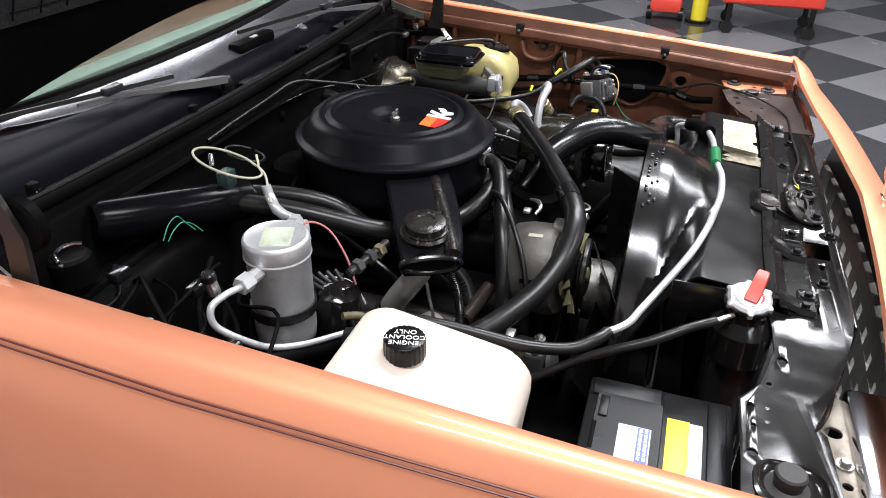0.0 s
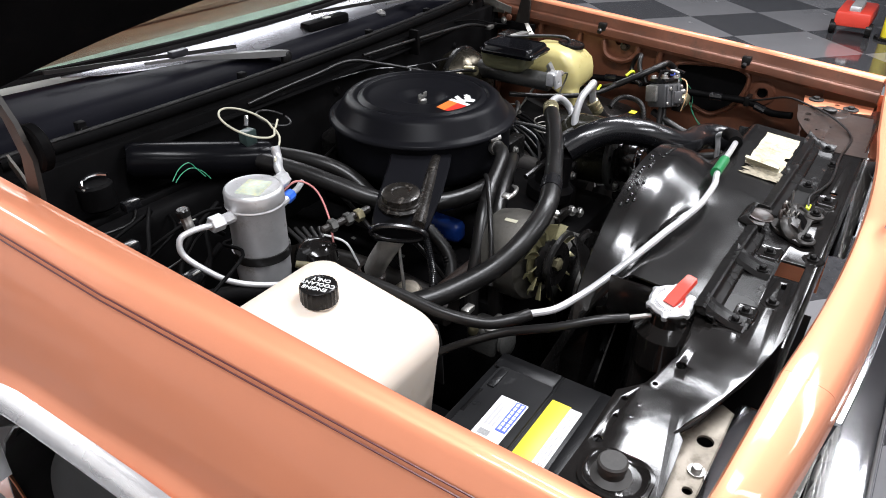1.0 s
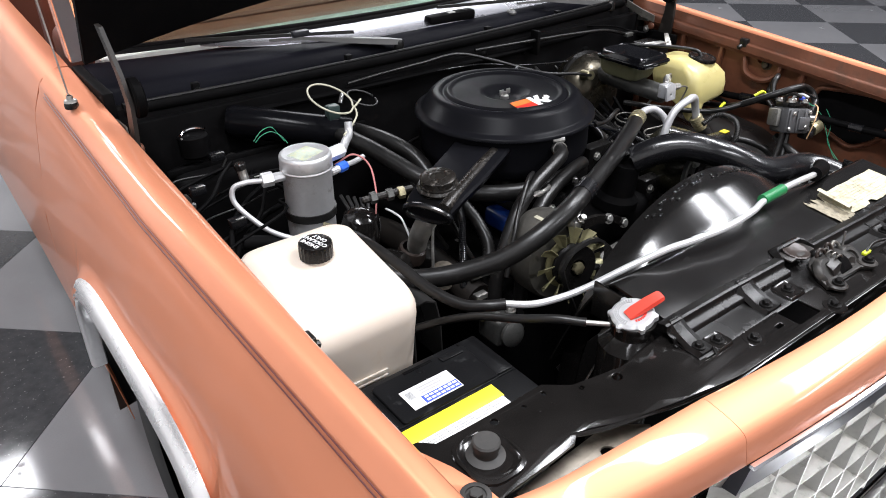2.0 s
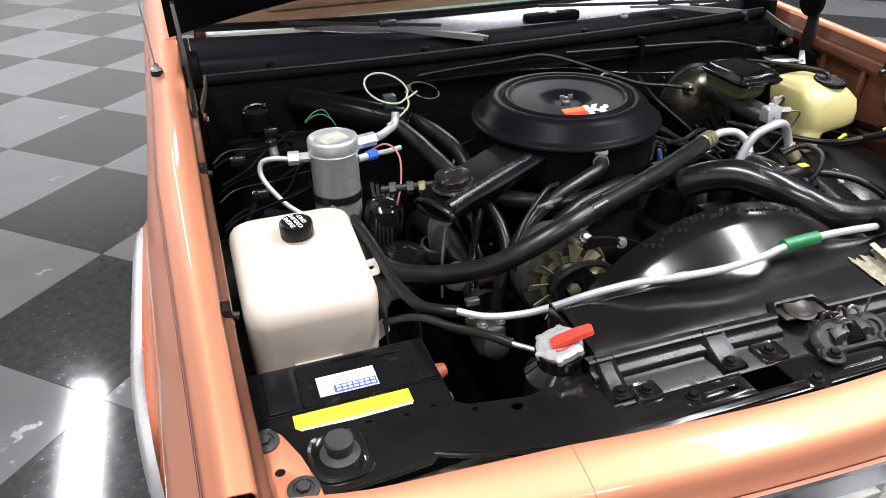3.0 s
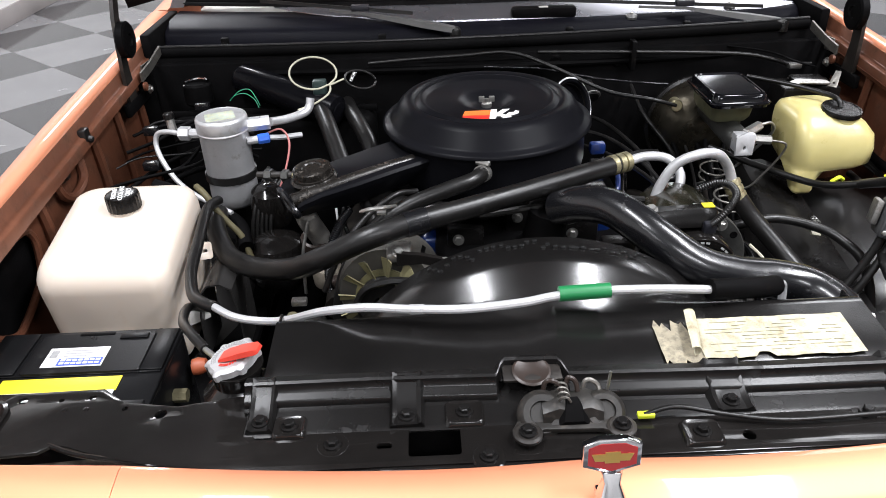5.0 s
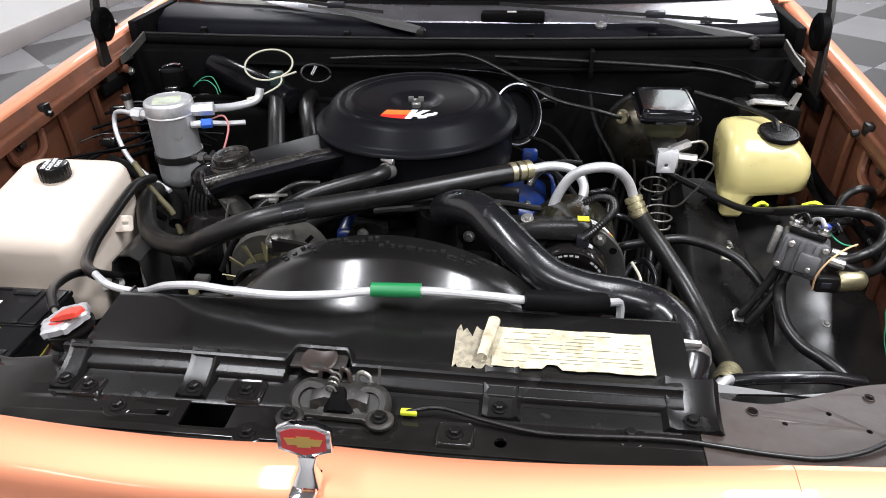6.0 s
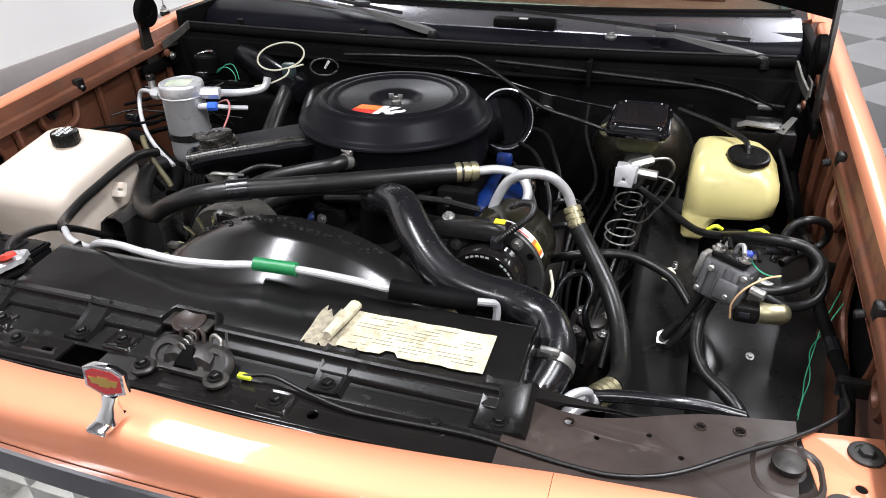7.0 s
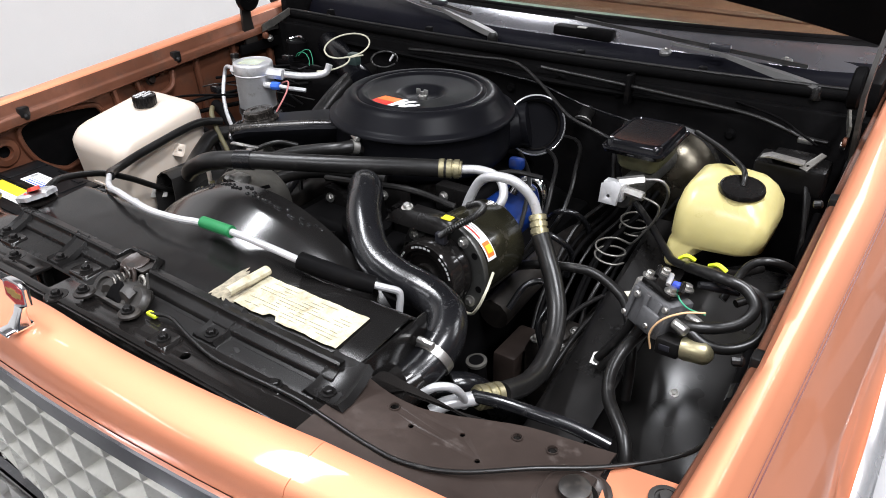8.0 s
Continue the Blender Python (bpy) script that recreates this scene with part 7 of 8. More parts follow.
body = part("servo_body", boxm((-0.034, -0.028, -0.034), (0.030, 0.026, 0.022), 0.006, 2, m), SERVOGREY, unit)
for j in range(3):
    part("servo_rib", boxm((-0.030 + 0.020 * j, -0.032, -0.030), (-0.022 + 0.020 * j, -0.028, 0.018), 0.002, 2, m), SERVOGREY, unit)
part("servo_cover", boxm((-0.006, -0.036, -0.026), (0.024, -0.029, 0.004), 0.004, 2, m), SERVOGREY, unit)
part("servo_top", boxm((-0.030, -0.024, 0.022), (0.020, 0.022, 0.034), 0.004, 2, m), SATIN, unit)
part("servo_flange", boxm((-0.046, -0.010, -0.02), (-0.036, 0.022, 0.018), 0.003, 2, m), CAST, unit)
for x, y in ((-0.024, -0.018), (0.014, -0.018), (-0.024, 0.016), (0.014, 0.016)):
    share("bolt", BOLT_STEEL, unit, m @ Vector((x, y, 0.0345)), m.to_3x3())
for x, y, z, r in ((-0.020, -0.031, 0.010, 0.005), (0.012, -0.034, -0.018, 0.004), (-0.028, -0.030, -0.024, 0.004), (0.024, -0.028, 0.014, 0.0045)):
    part("servo_screw", lathem(m @ Vector((x, y, z)), m.to_3x3() @ Vector((0, -1, 0)), [(0, 0), (r, 0), (r, 0.003), (r * 0.7, 0.0045), (0, 0.0045)], 10), STEEL, unit)
for x, k in ((-0.026, 0), (-0.006, 1), (0.014, 2)):
    part("vacuum_port", tubem([m @ Vector((x, 0.0, 0.034)), m @ Vector((x + 0.002, -0.004, 0.046)), m @ Vector((x + 0.010, -0.016, 0.052)), m @ Vector((x + 0.018, -0.030, 0.046))], 0.0032, 8, 4), ALU if k == 1 else SATIN, unit)
part("dark_connector", tubem([(0.618, 0.545, 0.855), (0.640, 0.562, 0.849), (0.662, 0.577, 0.841)], [0.005, 0.0065, 0.005], 10, 4), GLOSSRUBBER, unit)
for y, z in ((-0.014, 0.0), (0.012, 0.006)):
    part("servo_port", rodm(m @ Vector((0.034, y, z)), m @ Vector((0.055, y, z)), 0.007, 10, 0.001), STEEL, unit)
part("solenoid", lathem((0.622, 0.497, 0.786), (1, 0.05, 0.10), [(0, 0), (0.014, 0), (0.0155, 0.005), (0.0155, 0.030), (0.012, 0.036), (0.006, 0.040), (0, 0.040)], 24), BRASS, unit, "gold zinc solenoid")
part("connector", boxm((0.590, 0.485, 0.772), (0.622, 0.510, 0.797), 0.004), SATIN, unit)
part("connector_window", boxm((0.596, 0.4838, 0.781), (0.610, 0.4852, 0.790), 0.0005), SLATE, unit)
part("tan_wire", tubem([(0.586, 0.484, 0.778), (0.584, 0.478, 0.806), (0.596, 0.480, 0.830), (0.618, 0.492, 0.842), (0.640, 0.510, 0.840)], 0.0014, 8, 6), TANWIRE, unit, "tan wire")
part("green_wire", tubem([(0.598, 0.520, 0.858), (0.606, 0.508, 0.850), (0.620, 0.505, 0.842), (0.640, 0.512, 0.836)], 0.0012, 8, 6), GREENWIRE, unit, "green wire")
part("blue_plug", boxm((0.591, 0.516, 0.857), (0.603, 0.526, 0.864), 0.002), BLUE_INK, unit)
for a, b in (((0.550, 0.690, 0.801), (0.572, 0.694, 0.803)), ((0.606, 0.640, 0.832), (0.632, 0.630, 0.836))):
    tie = part("cable_tie", tubem([a, Vector(a).lerp(Vector(b), 0.5) + Vector((0, -0.004, 0.008)), b], 0.0034, 6, 4), NEON, unit, "neon yellow cable tie")
for pts, r in (([(0.598, 0.514, 0.813), (0.622, 0.508, 0.814), (0.652, 0.520, 0.815), (0.680, 0.530, 0.828), (0.690, 0.546, 0.846), (0.672, 0.558, 0.861), (0.640, 0.560, 0.866), (0.600, 0.590, 0.850), (0.575, 0.650, 0.815)], 0.0080),
               ([(0.618, 0.508, 0.812), (0.648, 0.503, 0.799), (0.675, 0.516, 0.794), (0.698, 0.538, 0.801), (0.705, 0.562, 0.817), (0.694, 0.575, 0.840), (0.668, 0.577, 0.852), (0.630, 0.605, 0.838), (0.59, 0.66, 0.81)], 0.0072),
               ([(0.640, 0.596, 0.812), (0.650, 0.620, 0.838), (0.660, 0.628, 0.857), (0.677, 0.632, 0.867), (0.700, 0.645, 0.861), (0.714, 0.660, 0.842), (0.714, 0.665, 0.820), (0.698, 0.658, 0.806), (0.675, 0.640, 0.804), (0.655, 0.615, 0.80)], 0.0060),
               ([(0.552, 0.524, 0.812), (0.542, 0.520, 0.775), (0.522, 0.515, 0.735), (0.506, 0.511, 0.709)], 0.0062),
               ([(0.564, 0.520, 0.79), (0.550, 0.512, 0.758), (0.528, 0.503, 0.722), (0.515, 0.500, 0.702)], 0.0062),
               ([(0.575, 0.650, 0.815), (0.545, 0.68, 0.80), (0.52, 0.72, 0.79), (0.46, 0.80, 0.79), (0.40, 0.86, 0.80)], 0.0062),
               ([(0.59, 0.66, 0.81), (0.61, 0.70, 0.79), (0.63, 0.74, 0.775), (0.65, 0.80, 0.76)], 0.007),
               ([(0.556, 0.505, 0.66), (0.552, 0.520, 0.70), (0.543, 0.540, 0.735), (0.527, 0.565, 0.752), (0.50, 0.60, 0.762), (0.44, 0.63, 0.768), (0.38, 0.625, 0.764), (0.325, 0.63, 0.745), (0.28, 0.65, 0.71), (0.25, 0.68, 0.66)], 0.0078)):
    hose("servo_hose", pts, r, RUBBER, "black rubber hose on the servo unit", "hose", 10, 8)
part("end_cap", rodm((0.655, 0.598, 0.836), (0.668, 0.592, 0.836), 0.005, 8, 0.001), CREAMWIRE, unit)
bracket = thing("steel_bracket", (0.505, 0.515, 0.69), "small bare steel bracket with a hole", "bracket", "steel brackets")
part("bracket_plate", plate([(-0.012, -0.016), (0.012, -0.014), (0.014, 0.012), (-0.002, 0.018), (-0.013, 0.008)], [circle(0.0, 0.0, 0.0045, 10)], 0.003, Matrix.Translation((0.505, 0.516, 0.704)) @ pose(0, 0, 0, 30, 15, 10) @ Matrix.Scale(0.7, 4), 0.0004), STEEL, bracket)
bracket = thing("steel_bracket", (0.515, 0.655, 0.73), "small bare steel bracket with a spring", "bracket", "steel brackets")
part("bracket_plate", plate([(-0.010, -0.010), (0.006, -0.012), (0.010, 0.004), (0.002, 0.012), (-0.010, 0.006)], [circle(0.0, -0.002, 0.0035, 10)], 0.003, Matrix.Translation((0.502, 0.621, 0.750)) @ pose(0, 0, 0, 40, 10, 10), 0.0004), CREAMWIRE, bracket)
part("spring", tubem([(0.509 + 0.0035 * math.cos(k), 0.628 + 0.0012 * k, 0.757 + 0.0035 * math.sin(k)) for k in range(20)], 0.001, 6, 2), STEEL, bracket)
hose("hose_run", [(0.565, 0.545, 0.770), (0.550, 0.500, 0.757), (0.548, 0.455, 0.741), (0.562, 0.418, 0.730), (0.585, 0.390, 0.727), (0.606, 0.366, 0.720), (0.618, 0.345, 0.700), (0.62, 0.33, 0.66)], 0.0088, RUBBER, "black hose over the wheelhouse", "hose", 12, 8)
hose("hose_run", [(0.43, 0.30, 0.755), (0.47, 0.302, 0.762), (0.52, 0.304, 0.766), (0.56, 0.312, 0.762), (0.605, 0.318, 0.752)], 0.0085, GLOSSRUBBER, "shiny black hose behind the radiator support", "hose", 12, 8)
loom = hose("wiring_loom", [(0.70, 0.25, 0.78), (0.708, 0.30, 0.775), (0.712, 0.36, 0.79), (0.706, 0.44, 0.79), (0.70, 0.54, 0.79), (0.705, 0.66, 0.79), (0.70, 0.8, 0.78), (0.695, 0.95, 0.80)], 0.0085, FLATBLACK, "taped black wiring loom along the inner fender", "wiring", 10, 8)
for a, b in (((0.7093, 0.315, 0.7765), (0.711, 0.34, 0.784)), ((0.7075, 0.42, 0.7905), (0.7055, 0.45, 0.790)), ((0.7005, 0.57, 0.7905), (0.7025, 0.60, 0.7915)), ((0.7035, 0.70, 0.7885), (0.7020, 0.73, 0.7865))):
    part("tape_wrap", tubem([a, b], 0.0098, 10, 2), GLOSSRUBBER, loom, "shiny black tape wrap")
for y, z in ((0.36, 0.792), (0.63, 0.792)):
    part("loom_clip", boxm((0.700, y - 0.006, z - 0.012), (0.738, y + 0.006, z + 0.012), 0.003), SATIN, loom)
for k in range(2):
    hose("green_wire", [(0.684, 0.405 + 0.008 * k, 0.690), (0.690, 0.435 + 0.004 * k, 0.702), (0.698 - 0.006 * k, 0.462, 0.716), (0.694 + 0.004 * k, 0.485, 0.745), (0.703, 0.490 + 0.012 * k, 0.772), (0.712, 0.50 + 0.02 * k, 0.792), (0.725, 0.52 + 0.03 * k, 0.806)], 0.0008, GREENWIRE, "thin green wire beside the inner fender", "wire", 6, 8)

# ---- tank side, behind the accumulator ----
canister = thing("vacuum_canister", (-0.45, 1.0, 0.85), "shiny black vacuum canister on the firewall", "canister")
a, b = Vector((-0.308, 0.964, 0.860)), Vector((-0.52, 1.084, 0.901))
part("canister_body", lathem(a, b - a, [(0, 0), (0.024, 0.001), (0.0305, 0.004), (0.032, 0.010), (0.032, 0.235), (0.026, 0.246), (0, 0.247)], 32), CANISTERBLACK, canister)
part("canister_end", lathem(a, a - b, [(0.02, 0.0), (0.02, 0.003), (0, 0.004)], 24), CANISTERBLACK, canister)
cable = thing("looped_cable", (-0.33, 0.96, 0.93), "cream cable tied in a loop", "cable")
loop = [(-0.349 + 0.043 * math.cos(a) - 0.006 * math.sin(a), 0.968 - 0.055 * math.sin(a), 0.940 + 0.016 * math.cos(a + 2.2)) for a in [2 * math.pi * k / 12 + 0.6 for k in range(13)]]
part("cable_loop", tubem([(-0.372, 0.885, 0.897), (-0.345, 0.905, 0.90), (-0.318, 0.925, 0.912)] + loop + [(-0.29, 0.955, 0.93)], 0.0019, 8, 4), CREAMWIRE, cable)
part("relay", boxm((-0.354, 0.970, 0.893), (-0.328, 0.990, 0.922), 0.003), material("teal_relay_plastic", (0.028, 0.045, 0.042), 0.3), thing("firewall_relay", (-0.33, 1.06, 0.9), "small grey-green relay box on the canister", "relay"))
hose("black_loop", [(-0.262 + 0.030 * math.cos(a), 0.995 - 0.03 * math.sin(a), 0.915 + 0.010 * math.cos(a + 2.2)) for a in [0.55 * k for k in range(12)]], 0.0022, RUBBER, "thin black cable in a small loop", "cable", 8, 4)
spring_clip = thing("cable_connector", (-0.28, 1.05, 0.904), "small bright connector on the firewall wiring", "connector")
part("connector_shell", rodm((-0.286, 1.046, 0.894), (-0.276, 1.053, 0.912), 0.006, 12, 0.001), CHROME, spring_clip)
relay = thing("firewall_relay", (-0.60, 0.98, 0.90), "black relay with a steel cover", "relay")
part("relay_body", rodm((-0.600, 1.048, 0.860), (-0.600, 1.051, 0.903), 0.028, 18, 0.004), FLATBLACK, relay)
part("relay_cover", boxm((-0.625, 1.038, 0.899), (-0.600, 1.044, 0.903), 0.001), STEEL, relay)
part("relay_lug", tubem([(-0.622, 1.046, 0.905), (-0.612, 1.060, 0.907), (-0.598, 1.063, 0.909), (-0.584, 1.058, 0.909), (-0.576, 1.048, 0.908)], 0.0032, 8, 4), CHROME, relay, "bright curved lug")
for k in (0, 2):
    hose("green_wire", [(-0.515, 0.962 + 0.004 * k, 0.893), (-0.503 + 0.003 * k, 0.960 + 0.006 * k, 0.904 + 0.002 * k), (-0.483 + 0.003 * k, 0.960 + 0.006 * k, 0.907 + 0.002 * k), (-0.466, 0.956 + 0.006 * k, 0.896), (-0.458, 0.948 + 0.006 * k, 0.882)], 0.0008, GREENWIRE if k < 3 else BLUE_INK, "thin green wires behind the accumulator", "wire", 6, 6)
hose("pink_wire", [(-0.43, 0.822, 0.875), (-0.395, 0.815, 0.888), (-0.378, 0.790, 0.872), (-0.385, 0.760, 0.835), (-0.40, 0.74, 0.80)], 0.0018, PINKWIRE, "thin pink wire beside the accumulator", "wire", 6, 8)
for k in range(5):
    hose("ignition_wire", [(-0.395 - 0.008 * k, 0.775 + 0.01 * k, 0.815), (-0.41 - 0.007 * k, 0.745, 0.79), (-0.418 - 0.008 * k, 0.72, 0.74), (-0.42 - 0.008 * k, 0.71, 0.66)], 0.0036, RUBBER, "black ignition wire behind the snorkel", "wire", 8, 6)
mot = thing("blower_motor", (-0.41, 0.69, 0.66), "black rounded motor housing under the snorkel", "motor")
part("motor_bowl", lathem((-0.422, 0.765, 0.735), (0.05, -0.1, 1), [(0.034, 0), (0.036, 0.01), (0.036, 0.045), (0.032, 0.062), (0.020, 0.072), (0, 0.075)], 28), GLOSS, mot, "shiny black bowl")
part("motor_shell", lathem((-0.41, 0.70, 0.64), (0, 0, 1), [(0.04, 0), (0.052, 0.02), (0.054, 0.06), (0.045, 0.085), (0.02, 0.098), (0, 0.10)], 28), GLOSS, mot)
part("exhaust_stub", lathem((-0.345, 0.716, 0.70), (0.12, -0.25, 1), [(0.026, 0), (0.027, 0.012), (0.025, 0.024), (0.020, 0.026)], 20), RUSTY, mot, "rusty brown stub under the duct")
part("manifold_boss", lathem((-0.315, 0.655, 0.672), (-0.1, -0.2, 1), [(0.028, 0), (0.027, 0.018), (0.018, 0.030), (0, 0.034)], 20), GALV, mot, "dusty tan boss")
hose("ribbed_tube", [(-0.270, 0.665, 0.80), (-0.284, 0.640, 0.790), (-0.298, 0.620, 0.765), (-0.306, 0.608, 0.735), (-0.308, 0.605, 0.70), (-0.304, 0.605, 0.66)], 0.0075, GLOSSRUBBER, "black corrugated tube beside the snorkel", "hose", 10, 22, rib=0.0013)
hose("white_wire", [(-0.31, 0.850, 0.736), (-0.31, 0.825, 0.739), (-0.31, 0.794, 0.737), (-0.307, 0.778, 0.712), (-0.303, 0.770, 0.688), (-0.297, 0.765, 0.655)], 0.0022, WHITE_INK, "thin white wire behind the tank", "wire", 8, 8)
pump = thing("pump_housing", (-0.335, 0.49, 0.66), "grey cast pump housing below the hoses", "pump")
part("pump_body", boxm((-0.350, 0.460, 0.645), (-0.302, 0.515, 0.700), 0.010, 3), CASTDARK, pump)
part("pump_face", lathem((-0.325, 0.454, 0.672), (-0.1, -1, 0.2), [(0.022, 0), (0.022, 0.006), (0.015, 0.010), (0, 0.010)], 20), CASTDARK, pump)
part("pump_nipple", tubem([(-0.350, 0.500, 0.69), (-0.353, 0.497, 0.70), (-0.352, 0.494, 0.712)], 0.0085, 12, 4), BRASS, pump)
part("pump_clip", boxm((-0.355, 0.508, 0.718), (-0.331, 0.522, 0.728), 0.002), STEEL, pump)
share("bolt", BOLT_STEEL, pump, (-0.31, 0.475, 0.701))
share("bolt", BOLT_STEEL, pump, (-0.34, 0.475, 0.701))
tap = thing("wire_splice", (-0.222, 0.507, 0.875), "bright wire splice on a thin hose", "connector")
part("splice_body", tubem([(-0.236, 0.512, 0.876), (-0.222, 0.507, 0.882), (-0.200, 0.515, 0.880), (-0.185, 0.53, 0.874)], [0.0022, 0.0034, 0.0034, 0.0022], 8, 5), STEEL, tap)
fil = thing("inline_fitting", (-0.37, 0.70, 0.845), "steel inline fitting on a fuel pipe", "fitting")
part("fitting_body", rodm((-0.43, 0.735, 0.838), (-0.335, 0.715, 0.842), 0.0065, 10, 0.002), RUSTYDARK, fil)
for k, x in enumerate((-0.415, -0.385, -0.365)):
    part("fitting_nut", rodm((x, 0.7318 - 0.0063 * k, 0.839), (x + 0.012, 0.729 - 0.0063 * k, 0.8395), 0.0110, 6, 0.001), BRASS if k == 2 else CASTDARK, fil)
box_ = thing("heater_case", (-0.45, 1.06, 0.72), "matte black heater case on the firewall", "heater case")
part("case_shell", boxm((-0.66, 1.0, 0.50), (-0.24, 1.088, 0.84), 0.025, 3), FLATBLACK, box_)
part("case_lip", boxm((-0.665, 1.03, 0.835), (-0.235, 1.04, 0.85), 0.004), FLATBLACK, box_)
for pts, r, m_ in (([(-0.68, 0.70, 0.80), (-0.66, 0.76, 0.81), (-0.62, 0.84, 0.82), (-0.55, 0.90, 0.83), (-0.46, 0.94, 0.84)], 0.006, RUBBER),
                   ([(-0.68, 0.74, 0.78), (-0.63, 0.80, 0.79), (-0.57, 0.85, 0.80), (-0.50, 0.90, 0.79)], 0.008, RUBBER),
                   ([(-0.69, 0.85, 0.84), (-0.64, 0.88, 0.85), (-0.60, 0.93, 0.86), (-0.56, 0.98, 0.86)], 0.005, RUBBER),
                   ([(-0.66, 0.70, 0.77), (-0.60, 0.72, 0.765), (-0.54, 0.70, 0.76), (-0.47, 0.66, 0.75)], 0.009, FLATBLACK),
                   ([(-0.62, 0.92, 0.83), (-0.57, 0.90, 0.855), (-0.52, 0.90, 0.86), (-0.47, 0.92, 0.84)], 0.004, OLDRUBBER)):
    hose("bundled_wire", pts, r * 0.7, FLATBLACK, "black wires bundled beside the inner fender", "wiring", 8, 8)
rng_w = random.Random(11)
for k in range(7):
    y0, z0 = 0.70 + 0.05 * k + 0.02 * rng_w.random(), 0.795 + 0.05 * rng_w.random()
    mid_x, end_y = -0.60 + 0.05 * rng_w.random(), min(1.05, y0 + 0.10 + 0.08 * rng_w.random())
    hose("bundled_wire", [(-0.70, y0, z0), (-0.665, y0 + 0.03, z0 + 0.012 * rng_w.random()), (mid_x, (y0 + end_y) / 2, z0 + 0.03 * rng_w.random()), (-0.54 + 0.04 * rng_w.random(), end_y, 0.80 + 0.05 * rng_w.random()), (-0.47, min(1.07, end_y + 0.05), 0.79)],
         0.0016 + 0.002 * rng_w.random(), (FLATBLACK, FLATBLACK, RUBBER)[k % 3], "black wires bundled beside the inner fender", "wiring", 7, 5)
for x, y, z in ((-0.655, 0.90, 0.862), (-0.58, 0.995, 0.872), (-0.63, 0.80, 0.835), (-0.55, 0.90, 0.852)):
    plug = thing("wire_plug", (x, y, z), "small black wiring connector with a steel clip added for its glint", "connector", "wiring connectors")
    part("plug_body", boxm((x - 0.014, y - 0.009, z - 0.008), (x + 0.014, y + 0.009, z + 0.008), 0.003), GLOSSRUBBER, plug)
    # steel sliver added to give the dark wiring a small glint
    part("glint_clip", boxm((x - 0.004, y - 0.0095, z + 0.0075), (x + 0.009, y - 0.006, z + 0.0095), 0.0006), STEEL, plug)
hose("sleeved_wires", [(-0.525, 0.70, 0.838), (-0.507, 0.682, 0.830), (-0.492, 0.676, 0.805), (-0.475, 0.673, 0.78), (-0.457, 0.67, 0.755), (-0.445, 0.66, 0.72)], 0.0055, OLIVE, "olive sleeved wires behind the coolant tank", "wiring", 10, 8)
stay = thing("tank_bracket", (-0.49, 0.55, 0.66), "black pressed bracket beside the coolant tank with a pale tab", "bracket")
bm = bmesh.new()
grid(bm, [[(-0.493, 0.515 + dy, 0.640), (-0.492, 0.52 + dy, 0.715), (-0.488, 0.53 + dy, 0.752), (-0.478, 0.535 + dy, 0.762), (-0.458, 0.535 + dy, 0.764), (-0.440, 0.532 + dy, 0.756), (-0.434, 0.528 + dy, 0.72), (-0.432, 0.525 + dy, 0.64)] for dy in (-0.025, -0.015, 0.02, 0.055, 0.06)])
thicken(bm, 0.0025)
part("bracket_sheet", bm, WHEELHOUSE, stay, angle=45)
part("bracket_tab", plate(rounded(0, 0, 0.036, 0.022, 0.003), [], 0.003, Matrix.Translation((-0.500, 0.508, 0.712)) @ pose(0, 0, 0, 62, 0, 38), 0.0006), GREYTAB, stay, "pale grey plastic tab")
post = thing("strut_post", (-0.66, 0.60, 0.6), "black panel below the coolant tank", "panel")
part("tray", boxm((-0.72, 0.20, 0.585), (-0.44, 0.68, 0.60), 0.004), FLATBLACK, post)
hose("wire_pair", [(0.25, 0.50, 0.72), (0.31, 0.47, 0.735), (0.335, 0.455, 0.76), (0.345, 0.465, 0.79), (0.335, 0.50, 0.80)], 0.0022, CREAMWIRE, "thin pale wire beside the compressor", "wire", 6, 8)
rng_b = random.Random(23)
for k in range(9):  # cables hanging between the booster and the compressor
    x0, x1 = 0.30 + 0.024 * k, 0.31 + 0.016 * k + 0.02 * rng_b.random()
    z1 = 0.72 + 0.05 * rng_b.random()
    hose("hanging_cable", [(x0, 1.075, 0.80 + 0.06 * rng_b.random()), (x0 + 0.01, 1.00, z1 + 0.05), (x1 + 0.02, 0.90, z1), (x1, 0.80 - 0.04 * rng_b.random(), z1 - 0.03), (x1 - 0.01, 0.70, 0.64), (x1, 0.64, 0.57)], 0.0030 + 0.0022 * rng_b.random(), FLATBLACK if k % 3 else RUBBER, "black cable hanging beside the engine", "cable", 8, 6)
for pts in ([(0.33, 0.56, 0.70), (0.345, 0.585, 0.735), (0.372, 0.60, 0.742), (0.39, 0.585, 0.72), (0.385, 0.56, 0.69), (0.40, 0.55, 0.65)], [(0.30, 0.70, 0.76), (0.33, 0.69, 0.775), (0.355, 0.70, 0.76), (0.36, 0.72, 0.73), (0.35, 0.73, 0.68)], [(0.27, 0.80, 0.74), (0.30, 0.79, 0.768), (0.33, 0.80, 0.765), (0.345, 0.82, 0.73), (0.34, 0.83, 0.67)]):
    hose("looped_hose", pts, 0.0055, GLOSSRUBBER, "short shiny black hose looping beside the engine", "hose", 10, 8)
